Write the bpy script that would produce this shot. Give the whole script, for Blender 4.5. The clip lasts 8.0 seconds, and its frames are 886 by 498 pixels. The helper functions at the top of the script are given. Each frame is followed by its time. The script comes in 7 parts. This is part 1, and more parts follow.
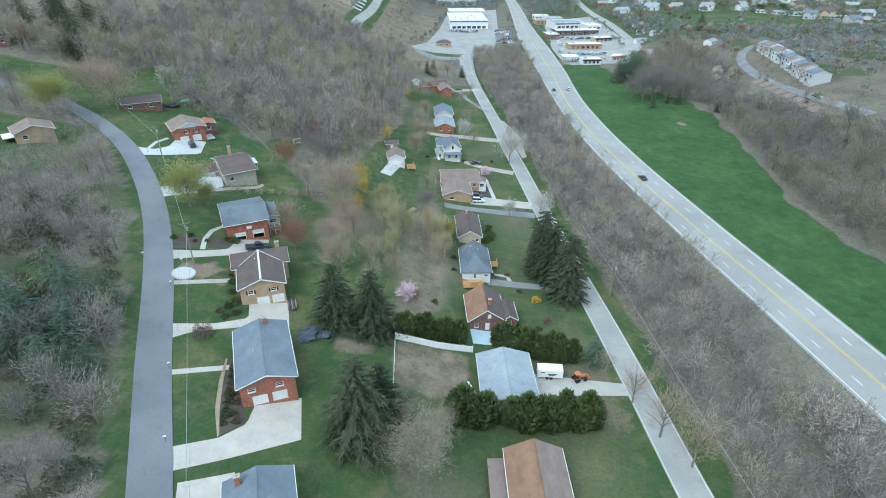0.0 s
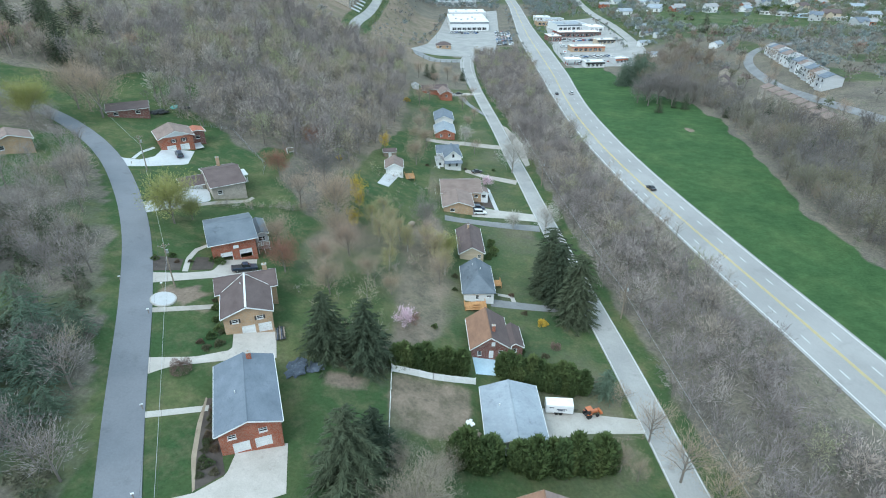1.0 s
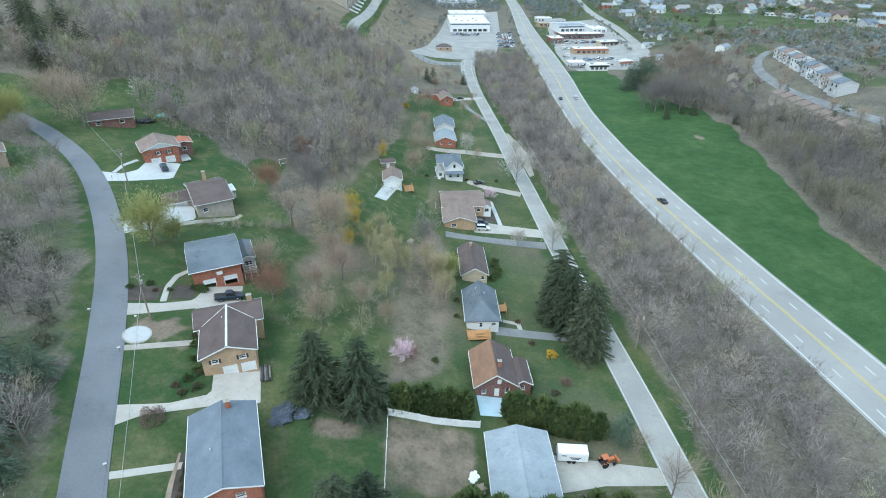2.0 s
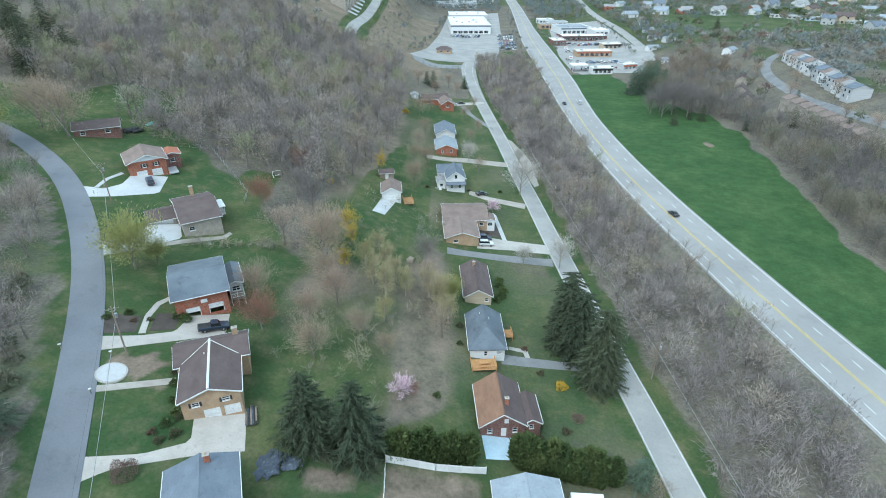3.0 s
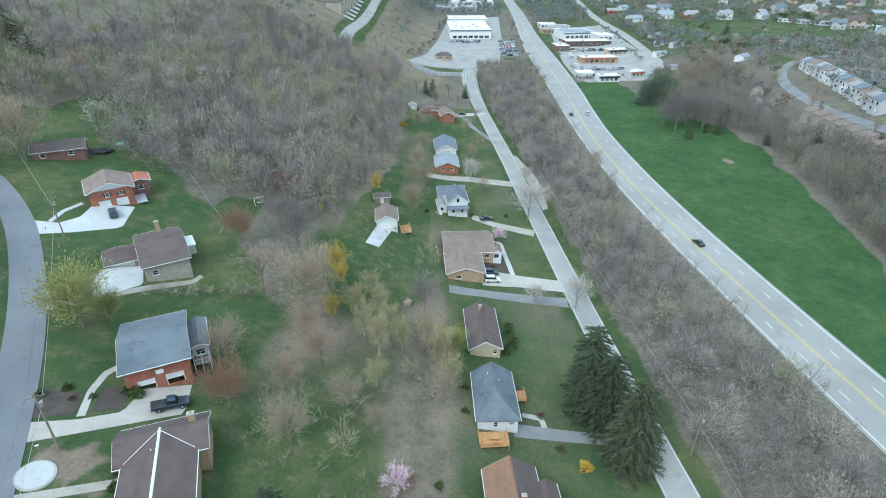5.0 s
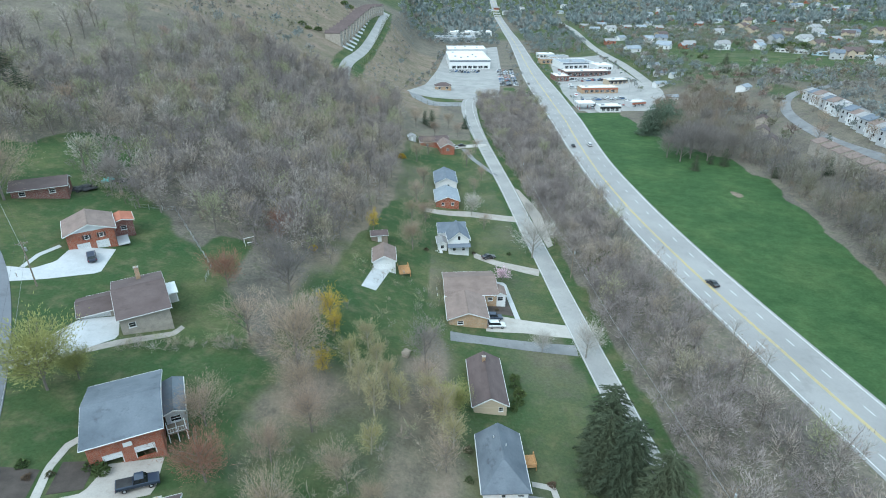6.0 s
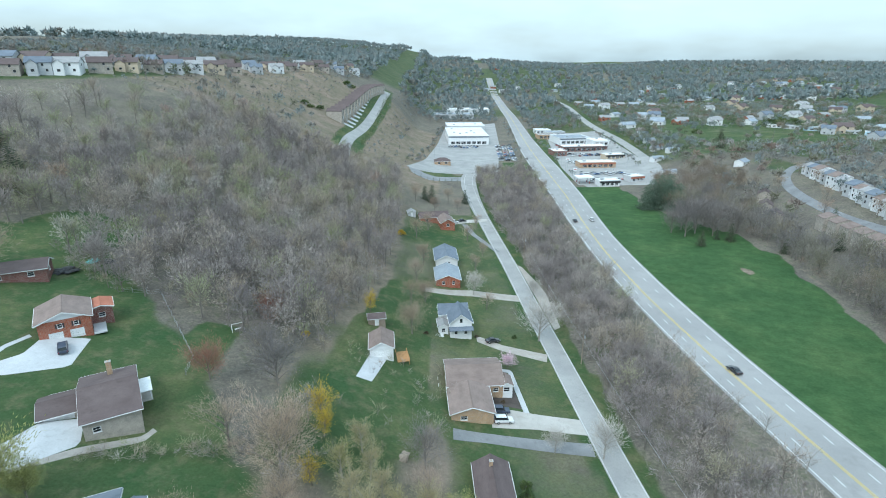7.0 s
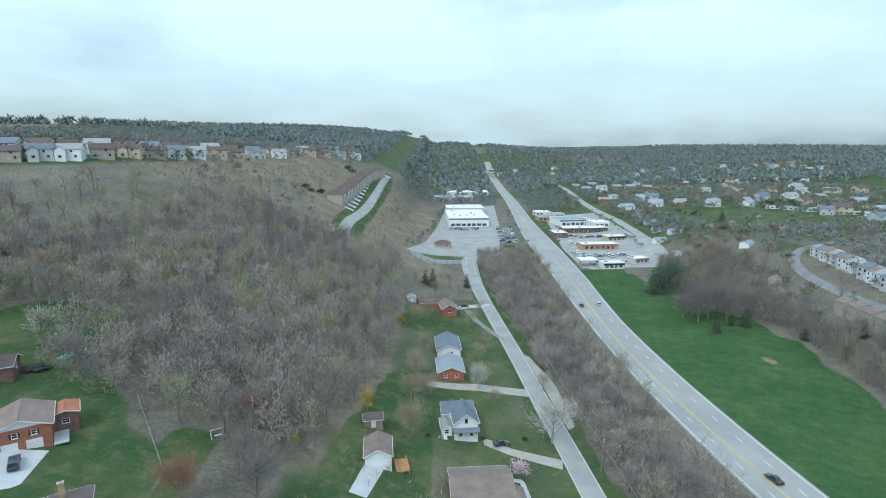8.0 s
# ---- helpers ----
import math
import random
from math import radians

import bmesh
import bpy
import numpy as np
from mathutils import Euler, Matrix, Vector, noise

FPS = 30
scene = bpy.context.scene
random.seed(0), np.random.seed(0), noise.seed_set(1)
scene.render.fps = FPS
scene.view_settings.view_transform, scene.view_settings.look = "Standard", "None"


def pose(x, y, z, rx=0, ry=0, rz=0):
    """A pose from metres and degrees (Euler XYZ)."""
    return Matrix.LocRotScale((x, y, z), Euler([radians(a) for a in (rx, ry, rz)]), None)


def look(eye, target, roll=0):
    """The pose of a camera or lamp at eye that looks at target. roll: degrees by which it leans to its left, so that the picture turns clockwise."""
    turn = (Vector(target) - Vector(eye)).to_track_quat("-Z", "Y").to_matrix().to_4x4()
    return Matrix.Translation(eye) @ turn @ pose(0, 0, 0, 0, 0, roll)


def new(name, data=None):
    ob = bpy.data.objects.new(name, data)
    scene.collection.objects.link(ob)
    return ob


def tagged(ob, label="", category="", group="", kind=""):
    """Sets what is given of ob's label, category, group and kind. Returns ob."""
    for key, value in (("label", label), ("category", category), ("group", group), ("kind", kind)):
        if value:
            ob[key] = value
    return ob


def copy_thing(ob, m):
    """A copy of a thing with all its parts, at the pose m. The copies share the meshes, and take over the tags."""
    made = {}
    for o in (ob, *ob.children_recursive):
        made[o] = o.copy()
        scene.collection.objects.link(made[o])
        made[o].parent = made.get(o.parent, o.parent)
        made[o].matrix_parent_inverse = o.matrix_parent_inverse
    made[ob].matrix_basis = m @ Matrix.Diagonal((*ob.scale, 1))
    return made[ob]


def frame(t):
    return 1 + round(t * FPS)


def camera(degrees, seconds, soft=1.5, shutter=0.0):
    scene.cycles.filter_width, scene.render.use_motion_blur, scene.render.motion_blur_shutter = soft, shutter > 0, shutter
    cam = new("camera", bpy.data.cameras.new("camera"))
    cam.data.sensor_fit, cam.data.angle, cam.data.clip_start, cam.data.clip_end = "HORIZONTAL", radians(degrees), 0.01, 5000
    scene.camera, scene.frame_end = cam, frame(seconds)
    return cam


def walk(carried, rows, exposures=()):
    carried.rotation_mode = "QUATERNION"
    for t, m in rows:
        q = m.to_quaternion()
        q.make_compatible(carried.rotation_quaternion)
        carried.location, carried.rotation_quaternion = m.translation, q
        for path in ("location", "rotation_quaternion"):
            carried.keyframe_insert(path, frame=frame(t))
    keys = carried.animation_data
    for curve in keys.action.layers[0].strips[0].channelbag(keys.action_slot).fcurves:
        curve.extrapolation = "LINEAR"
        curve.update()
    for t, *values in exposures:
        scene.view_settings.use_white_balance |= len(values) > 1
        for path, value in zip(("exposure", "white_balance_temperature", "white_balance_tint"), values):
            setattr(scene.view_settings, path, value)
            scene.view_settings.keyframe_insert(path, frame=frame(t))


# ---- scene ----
cam = camera(77.6, 8.0, 1.0)
METRES, EYE, TILT, LEAN, TURN = 82.0, 84.0, -29.0, 0.0, 0.0
ROWS = [
    (0.0, 0.0, 0.0, 0.0, -0.0, 0.0, 0.0),
    (0.5, -0.0011, 0.058, 0.0301, -0.05, 0.03, -0.01),
    (1.0, -0.0023, 0.1099, 0.059, -0.04, 0.03, -0.04),
    (1.5, -0.0037, 0.1721, 0.0942, -0.06, 0.01, -0.07),
    (3.0, -0.0122, 0.3374, 0.1911, -0.09, 0.04, -0.08),
    (3.5, -0.0129, 0.389, 0.221, -0.11, 0.05, -0.06),
    (4.0, -0.0164, 0.4517, 0.2534, -0.14, 0.07, -0.05),
    (4.5, -0.0191, 0.5046, 0.2802, -0.18, 0.07, -0.05),
    (6.0, -0.0258, 0.6604, 0.3657, -0.33, 2.91, 0.05),
    (6.5, -0.0292, 0.7105, 0.3921, -0.33, 6.08, 0.14),
    (7.0, -0.0318, 0.7621, 0.4208, -0.39, 10.15, 0.25),
    (7.5, -0.0357, 0.8105, 0.4466, -0.4, 14.1, 0.39),
    (8.0, -0.0419, 0.874, 0.4833, -0.38, 18.41, 0.48),
]
EXPOSURE, KELVIN = 0.27, 5850
walk(cam, [(t, pose(0, 0, EYE, TILT, LEAN, TURN) @ pose(METRES * x, METRES * y, METRES * z, 90 + pitch, roll, yaw)) for t, x, y, z, yaw, pitch, roll in ROWS],
     exposures=[(0.0, EXPOSURE, KELVIN, 4), (6.8, EXPOSURE, KELVIN, 4), (8.0, EXPOSURE - 0.28, KELVIN, 4)])

# ---- world and sun ----
SUN_AZIMUTH, SUN_HEIGHT = 215.0, 48.0      # degrees: clockwise from +y, above the horizon


def build_world():
    world = bpy.data.worlds.new("sky")
    scene.world = world
    world.use_nodes = True
    nt = world.node_tree
    nt.nodes.clear()
    out = nt.nodes.new("ShaderNodeOutputWorld")
    back = nt.nodes.new("ShaderNodeBackground")
    sky = nt.nodes.new("ShaderNodeTexSky")
    sky.sky_type = "NISHITA"
    sky.sun_disc = False
    sky.sun_elevation = radians(SUN_HEIGHT)
    sky.sun_rotation = radians(SUN_AZIMUTH)
    sky.air_density = 1.0
    sky.dust_density = 2.0
    geo = nt.nodes.new("ShaderNodeTexCoord")
    mp = nt.nodes.new("ShaderNodeMapping")
    mp.inputs["Scale"].default_value = (1.0, 1.0, 3.2)
    cl = nt.nodes.new("ShaderNodeTexNoise")
    cl.inputs["Scale"].default_value = 1.7
    cl.inputs["Detail"].default_value = 5.0
    cl.inputs["Roughness"].default_value = 0.55
    ramp = nt.nodes.new("ShaderNodeValToRGB")
    ramp.color_ramp.elements[0].position, ramp.color_ramp.elements[1].position = 0.36, 0.62
    ramp.color_ramp.elements[0].color = (0.3, 0.3, 0.3, 1)
    mix = nt.nodes.new("ShaderNodeMix")
    mix.data_type = "RGBA"
    mix.inputs[7].default_value = (5.75, 7.0, 7.4, 1)
    nt.links.new(geo.outputs["Generated"], mp.inputs["Vector"])
    nt.links.new(mp.outputs["Vector"], cl.inputs["Vector"])
    nt.links.new(cl.outputs["Fac"], ramp.inputs["Fac"])
    nt.links.new(ramp.outputs["Color"], mix.inputs[0])
    nt.links.new(sky.outputs["Color"], mix.inputs[6])
    up = nt.nodes.new("ShaderNodeSeparateXYZ")
    nt.links.new(geo.outputs["Generated"], up.inputs[0])
    dome = nt.nodes.new("ShaderNodeMapRange")       # an overcast sky is brightest overhead
    dome.inputs["From Min"].default_value, dome.inputs["From Max"].default_value = 0.0, 0.7
    dome.inputs["To Min"].default_value, dome.inputs["To Max"].default_value = 1.05, 1.92
    nt.links.new(up.outputs["Z"], dome.inputs["Value"])
    lit = nt.nodes.new("ShaderNodeVectorMath")
    lit.operation = "SCALE"
    nt.links.new(mix.outputs[2], lit.inputs[0])
    nt.links.new(dome.outputs["Result"], lit.inputs["Scale"])
    nt.links.new(lit.outputs["Vector"], back.inputs["Color"])
    back.inputs["Strength"].default_value = 0.115
    nt.links.new(back.outputs["Background"], out.inputs["Surface"])


build_world()
sun = new("sun", bpy.data.lights.new("sun", "SUN"))
sun.data.energy, sun.data.angle, sun.data.color = 1.5, radians(25), (1.0, 0.98, 0.95)
_a, _h = radians(SUN_AZIMUTH), radians(SUN_HEIGHT)
_way = Vector((math.sin(_a) * math.cos(_h), math.cos(_a) * math.cos(_h), math.sin(_h)))
sun.matrix_world = look(_way * 300, (0, 0, 0))

# ---- materials ----
MATS = {}


def nodes_of(name, rough=0.8, metal=0.0, spec=0.3):
    m = bpy.data.materials.new(name)
    m.use_nodes = True
    nt = m.node_tree
    b = nt.nodes["Principled BSDF"]
    b.inputs["Roughness"].default_value = rough
    b.inputs["Metallic"].default_value = metal
    b.inputs["Specular IOR Level"].default_value = spec
    MATS[name] = m
    return m, nt, b


def noise_node(nt, scale, detail=3.0, rough=0.6, vec=None):
    n = nt.nodes.new("ShaderNodeTexNoise")
    n.inputs["Scale"].default_value, n.inputs["Detail"].default_value, n.inputs["Roughness"].default_value = scale, detail, rough
    if vec:
        nt.links.new(vec, n.inputs["Vector"])
    return n.outputs["Fac"]


def ramp_node(nt, fac, stops):
    r = nt.nodes.new("ShaderNodeValToRGB")
    el = r.color_ramp.elements
    while len(el) < len(stops):
        el.new(0.5)
    for e, (p, c) in zip(el, stops):
        e.position, e.color = p, (*c, 1)
    nt.links.new(fac, r.inputs["Fac"])
    return r.outputs["Color"]


def mix_node(nt, a, b, fac, blend="MIX"):
    m = nt.nodes.new("ShaderNodeMix")
    m.data_type, m.blend_type = "RGBA", blend
    for sock, v in ((m.inputs[0], fac), (m.inputs[6], a), (m.inputs[7], b)):
        if isinstance(v, bpy.types.NodeSocket):
            nt.links.new(v, sock)
        elif sock == m.inputs[0]:
            sock.default_value = v
        else:
            sock.default_value = (*v, 1)
    return m.outputs[2]


def bump_node(nt, bsdf, height, strength, dist):
    b = nt.nodes.new("ShaderNodeBump")
    b.inputs["Strength"].default_value, b.inputs["Distance"].default_value = strength, dist
    nt.links.new(height, b.inputs["Height"])
    nt.links.new(b.outputs["Normal"], bsdf.inputs["Normal"])


def place_vec(nt, scale=(1, 1, 1)):
    g = nt.nodes.new("ShaderNodeNewGeometry")
    mp = nt.nodes.new("ShaderNodeMapping")
    mp.inputs["Scale"].default_value = scale
    nt.links.new(g.outputs["Position"], mp.inputs["Vector"])
    return mp.outputs["Vector"]


def surface(name, low, high, stain=None, grain=6.0, patch=0.25, rough=0.85, bump=0.25, stretch=(1, 1, 1), spec=0.3, metal=0.0):
    """A worn surface: fine grain, broad patches and stains."""
    m, nt, b = nodes_of(name, rough, metal, spec)
    v = place_vec(nt, stretch)
    g = noise_node(nt, grain, 4.0, 0.7, v)
    p = noise_node(nt, patch, 4.0, 0.6, v)
    base = ramp_node(nt, p, [(0.3, low), (0.7, high)])
    fine = ramp_node(nt, g, [(0.25, (0.88, 0.88, 0.88)), (0.75, (1.08, 1.08, 1.08))])
    col = mix_node(nt, base, fine, 1.0, "MULTIPLY")
    if stain:
        s = ramp_node(nt, noise_node(nt, patch * 3.1, 5.0, 0.7, v), [(0.56, (0, 0, 0)), (0.72, (0.7, 0.7, 0.7))])
        col = mix_node(nt, col, stain, s)
    oi = nt.nodes.new("ShaderNodeObjectInfo")
    vary = ramp_node(nt, oi.outputs["Random"], [(0.0, (0.94, 0.94, 0.94)), (1.0, (1.05, 1.05, 1.05))])
    col = mix_node(nt, col, vary, 1.0, "MULTIPLY")
    nt.links.new(col, b.inputs["Base Color"])
    bump_node(nt, b, g, bump, 0.03)
    return m


surface("highway_asphalt", (0.262, 0.26, 0.255), (0.335, 0.33, 0.322), (0.21, 0.207, 0.2), 3.0, 0.05, 0.8)
surface("lane_asphalt", (0.26, 0.26, 0.255), (0.36, 0.355, 0.34), (0.2, 0.2, 0.19), 3.0, 0.08, 0.85)
surface("street_asphalt", (0.155, 0.165, 0.185), (0.2, 0.21, 0.23), (0.12, 0.125, 0.14), 3.0, 0.07, 0.85)
surface("old_asphalt", (0.17, 0.175, 0.18), (0.26, 0.265, 0.27), (0.12, 0.12, 0.12), 3.0, 0.15, 0.85)
surface("concrete", (0.36, 0.34, 0.31), (0.46, 0.44, 0.41), (0.29, 0.27, 0.24), 4.0, 0.25, 0.8)
surface("pale_concrete", (0.44, 0.45, 0.46), (0.54, 0.55, 0.56), (0.36, 0.36, 0.36), 4.0, 0.25, 0.8)
surface("warm_concrete", (0.4, 0.37, 0.335), (0.5, 0.465, 0.43), (0.32, 0.29, 0.26), 4.0, 0.3, 0.85)
surface("gravel", (0.33, 0.3, 0.27), (0.43, 0.4, 0.36), (0.25, 0.22, 0.19), 8.0, 0.4, 0.95, 0.5)
surface("mulch", (0.06, 0.05, 0.045), (0.1, 0.085, 0.075), None, 6.0, 0.5, 0.95, 0.6)
surface("bare_soil", (0.24, 0.19, 0.14), (0.36, 0.3, 0.23), (0.17, 0.15, 0.1), 5.0, 0.3, 0.95, 0.5)
surface("white_line", (0.5, 0.51, 0.51), (0.68, 0.69, 0.69), (0.34, 0.34, 0.34), 5.0, 1.5, 0.6)
surface("yellow_line", (0.55, 0.42, 0.12), (0.66, 0.5, 0.15), (0.4, 0.34, 0.2), 5.0, 1.5, 0.6)
surface("white_paint", (0.68, 0.69, 0.69), (0.78, 0.79, 0.79), (0.6, 0.59, 0.56), 5.0, 0.6, 0.55, 0.08)
surface("white_siding", (0.66, 0.67, 0.68), (0.75, 0.76, 0.76), (0.58, 0.58, 0.56), 3.0, 0.5, 0.55, 0.3, (0.3, 0.3, 8))
surface("tan_siding", (0.46, 0.38, 0.28), (0.56, 0.47, 0.36), (0.38, 0.32, 0.24), 3.0, 0.5, 0.6, 0.3, (0.3, 0.3, 8))
surface("grey_siding", (0.42, 0.43, 0.44), (0.52, 0.53, 0.54), (0.36, 0.36, 0.36), 3.0, 0.5, 0.6, 0.3, (0.3, 0.3, 8))
surface("slate_shingles", (0.125, 0.15, 0.185), (0.175, 0.205, 0.245), (0.1, 0.115, 0.14), 4.0, 0.3, 0.85, 0.35, (1, 1, 4))
surface("dark_slate", (0.095, 0.115, 0.14), (0.165, 0.19, 0.22), (0.065, 0.075, 0.09), 3.0, 0.16, 0.7, 0.3, (1, 1, 2))
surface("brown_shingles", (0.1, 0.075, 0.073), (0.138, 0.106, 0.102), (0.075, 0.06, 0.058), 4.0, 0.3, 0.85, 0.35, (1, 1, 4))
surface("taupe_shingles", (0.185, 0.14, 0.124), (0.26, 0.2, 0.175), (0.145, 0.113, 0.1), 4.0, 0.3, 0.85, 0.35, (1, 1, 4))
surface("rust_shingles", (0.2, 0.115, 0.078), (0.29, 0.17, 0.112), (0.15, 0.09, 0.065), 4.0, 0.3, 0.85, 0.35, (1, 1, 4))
surface("red_shingles", (0.33, 0.12, 0.075), (0.42, 0.17, 0.11), (0.25, 0.1, 0.07), 4.0, 0.3, 0.85, 0.35, (1, 1, 4))
surface("grey_shingles", (0.26, 0.26, 0.26), (0.34, 0.34, 0.34), (0.2, 0.2, 0.2), 4.0, 0.3, 0.85, 0.35, (1, 1, 4))
surface("metal_roofing", (0.22, 0.25, 0.285), (0.32, 0.36, 0.4), (0.17, 0.19, 0.22), 2.0, 0.2, 0.6, 0.1, (1, 1, 1), 0.4, 0.0)
surface("flat_membrane", (0.68, 0.68, 0.68), (0.78, 0.78, 0.78), (0.58, 0.58, 0.57), 1.0, 0.05, 0.6)
surface("deck_wood", (0.42, 0.22, 0.09), (0.55, 0.31, 0.14), (0.33, 0.18, 0.09), 5.0, 0.6, 0.75, 0.3, (5, 1, 1))
surface("weathered_wood", (0.2, 0.16, 0.12), (0.3, 0.25, 0.2), (0.14, 0.11, 0.09), 5.0, 0.6, 0.85, 0.3, (1, 1, 0.3))
surface("bark", (0.16, 0.14, 0.122), (0.24, 0.215, 0.19), (0.12, 0.11, 0.095), 4.0, 0.8, 0.95, 0.5, (1, 1, 0.3))
surface("pale_bark", (0.27, 0.25, 0.22), (0.38, 0.35, 0.31), (0.17, 0.16, 0.14), 4.0, 0.8, 0.95, 0.5, (1, 1, 0.3))
surface("tarp", (0.045, 0.055, 0.075), (0.1, 0.12, 0.155), (0.27, 0.29, 0.32), 2.0, 0.6, 0.5, 0.5)
surface("patio_blue", (0.42, 0.56, 0.66), (0.52, 0.66, 0.75), (0.6, 0.68, 0.72), 3.0, 0.6, 0.6, 0.2)
surface("galvanised", (0.4, 0.41, 0.42), (0.52, 0.53, 0.54), None, 6.0, 0.8, 0.45, 0.1, (1, 1, 1), 0.5, 0.6)
surface("teal_plastic", (0.1, 0.42, 0.42), (0.16, 0.5, 0.5), None, 3.0, 0.8, 0.4, 0.1)
surface("stone_garden", (0.3, 0.28, 0.25), (0.44, 0.41, 0.37), (0.2, 0.2, 0.17), 4.0, 0.8, 0.9, 0.5)
surface("rubber", (0.018, 0.018, 0.018), (0.03, 0.03, 0.03), None, 8.0, 1.0, 0.8, 0.1)
surface("dark_trim", (0.03, 0.03, 0.032), (0.05, 0.05, 0.052), None, 8.0, 1.0, 0.5, 0.1)


def brick_material(name, a, b2, mortar):
    m, nt, b = nodes_of(name, 0.88)
    tc = nt.nodes.new("ShaderNodeTexCoord")
    sep = nt.nodes.new("ShaderNodeSeparateXYZ")
    nt.links.new(tc.outputs["Object"], sep.inputs[0])
    add = nt.nodes.new("ShaderNodeMath")
    add.operation = "ADD"
    nt.links.new(sep.outputs[0], add.inputs[0])
    nt.links.new(sep.outputs[1], add.inputs[1])
    com = nt.nodes.new("ShaderNodeCombineXYZ")
    nt.links.new(add.outputs[0], com.inputs[0])
    nt.links.new(sep.outputs[2], com.inputs[1])
    br = nt.nodes.new("ShaderNodeTexBrick")
    br.inputs["Scale"].default_value = 1.0
    br.inputs["Brick Width"].default_value, br.inputs["Row Height"].default_value, br.inputs["Mortar Size"].default_value = 0.21, 0.075, 0.008
    br.inputs["Color1"].default_value, br.inputs["Color2"].default_value, br.inputs["Mortar"].default_value = (*a, 1), (*b2, 1), (*mortar, 1)
    nt.links.new(com.outputs[0], br.inputs["Vector"])
    p = noise_node(nt, 0.7, 4.0, 0.6, tc.outputs["Object"])
    col = mix_node(nt, br.outputs["Color"], ramp_node(nt, p, [(0.3, (0.8, 0.8, 0.8)), (0.7, (1.15, 1.12, 1.1))]), 1.0, "MULTIPLY")
    nt.links.new(col, b.inputs["Base Color"])
    bump_node(nt, b, br.outputs["Fac"], -0.3, 0.01)


brick_material("red_brick", (0.37, 0.105, 0.055), (0.27, 0.075, 0.042), (0.34, 0.26, 0.21))
brick_material("tan_brick", (0.46, 0.3, 0.17), (0.38, 0.25, 0.15), (0.42, 0.38, 0.32))
brick_material("maroon_brick", (0.2, 0.075, 0.06), (0.15, 0.06, 0.05), (0.3, 0.26, 0.24))
brick_material("block_wall", (0.42, 0.38, 0.33), (0.36, 0.33, 0.29), (0.3, 0.28, 0.25))


def plain(name, col, rough=0.4, metal=0.0, spec=0.5, coat=0.0):
    m, nt, b = nodes_of(name, rough, metal, spec)
    n = noise_node(nt, 3.0, 3.0)
    nt.links.new(ramp_node(nt, n, [(0.3, tuple(c * 0.9 for c in col)), (0.7, tuple(min(1, c * 1.06) for c in col))]), b.inputs["Base Color"])
    b.inputs["Coat Weight"].default_value = coat
    return m


plain("pane_glass", (0.02, 0.025, 0.03), 0.06, 0, 0.8)
for _n, _c in (("navy", (0.035, 0.05, 0.085)), ("white", (0.72, 0.73, 0.74)), ("black", (0.02, 0.02, 0.023)), ("silver", (0.42, 0.44, 0.46)),
               ("red", (0.35, 0.04, 0.03)), ("blue", (0.05, 0.13, 0.3)), ("grey", (0.14, 0.15, 0.16)), ("orange", (0.5, 0.15, 0.05))):
    plain(_n + "_car_paint", _c, 0.3, 0.15, 0.5, 0.6)
plain("lamp_lens", (0.5, 0.5, 0.48), 0.2)
plain("red_lens", (0.3, 0.02, 0.02), 0.25)
plain("awning_white", (0.78, 0.79, 0.8), 0.5)


def foliage(name, stops, rough=0.9, trans=0.0, tint=True):
    """Leaves or twigs: colour by each plant's tint and by island."""
    m, nt, b = nodes_of(name, rough, 0.0, 0.15)
    geo = nt.nodes.new("ShaderNodeNewGeometry")
    if tint:
        at = nt.nodes.new("ShaderNodeAttribute")
        at.attribute_name = "tint"
        src = at.outputs["Fac"]
    else:
        src = nt.nodes.new("ShaderNodeObjectInfo").outputs["Random"]
    base = ramp_node(nt, src, stops)
    isl = ramp_node(nt, geo.outputs["Random Per Island"], [(0.0, (0.8, 0.8, 0.8)), (1.0, (1.2, 1.2, 1.2))])
    nt.links.new(mix_node(nt, base, isl, 1.0, "MULTIPLY"), b.inputs["Base Color"])
    return m


TWIG = [(0.0, (0.215, 0.19, 0.184)), (0.2, (0.285, 0.252, 0.24)), (0.4, (0.345, 0.305, 0.277)), (0.55, (0.335, 0.28, 0.22)), (0.7, (0.31, 0.308, 0.2)), (0.85, (0.28, 0.295, 0.168)), (0.93, (0.345, 0.23, 0.19)), (1.0, (0.41, 0.375, 0.335))]
foliage("twigs", TWIG)
# The low stops are blue-grey: distance haze put into the twig colour.
foliage("hazy_far_twigs", [(0.0, (0.19, 0.232, 0.235)), (0.2, (0.215, 0.246, 0.244)), (0.4, (0.225, 0.232, 0.218)), (0.55, (0.225, 0.2, 0.178)), (0.7, (0.165, 0.19, 0.125)), (0.85, (0.23, 0.17, 0.145)), (1.0, (0.25, 0.24, 0.225))])
foliage("town_twigs", [(0.0, (0.205, 0.24, 0.24)), (0.2, (0.235, 0.257, 0.235)), (0.4, (0.19, 0.215, 0.15)), (0.55, (0.24, 0.215, 0.185)), (0.7, (0.14, 0.185, 0.11)), (0.85, (0.25, 0.19, 0.155)), (1.0, (0.4, 0.38, 0.37))])
foliage("meadow_twigs", [(0.0, (0.165, 0.155, 0.155)), (0.35, (0.215, 0.2, 0.185)), (0.6, (0.2, 0.195, 0.135)), (0.8, (0.235, 0.185, 0.145)), (1.0, (0.29, 0.27, 0.24))])
foliage("undergrowth_leaves", [(0.0, (0.085, 0.11, 0.068)), (0.5, (0.12, 0.13, 0.085)), (1.0, (0.165, 0.15, 0.11))])
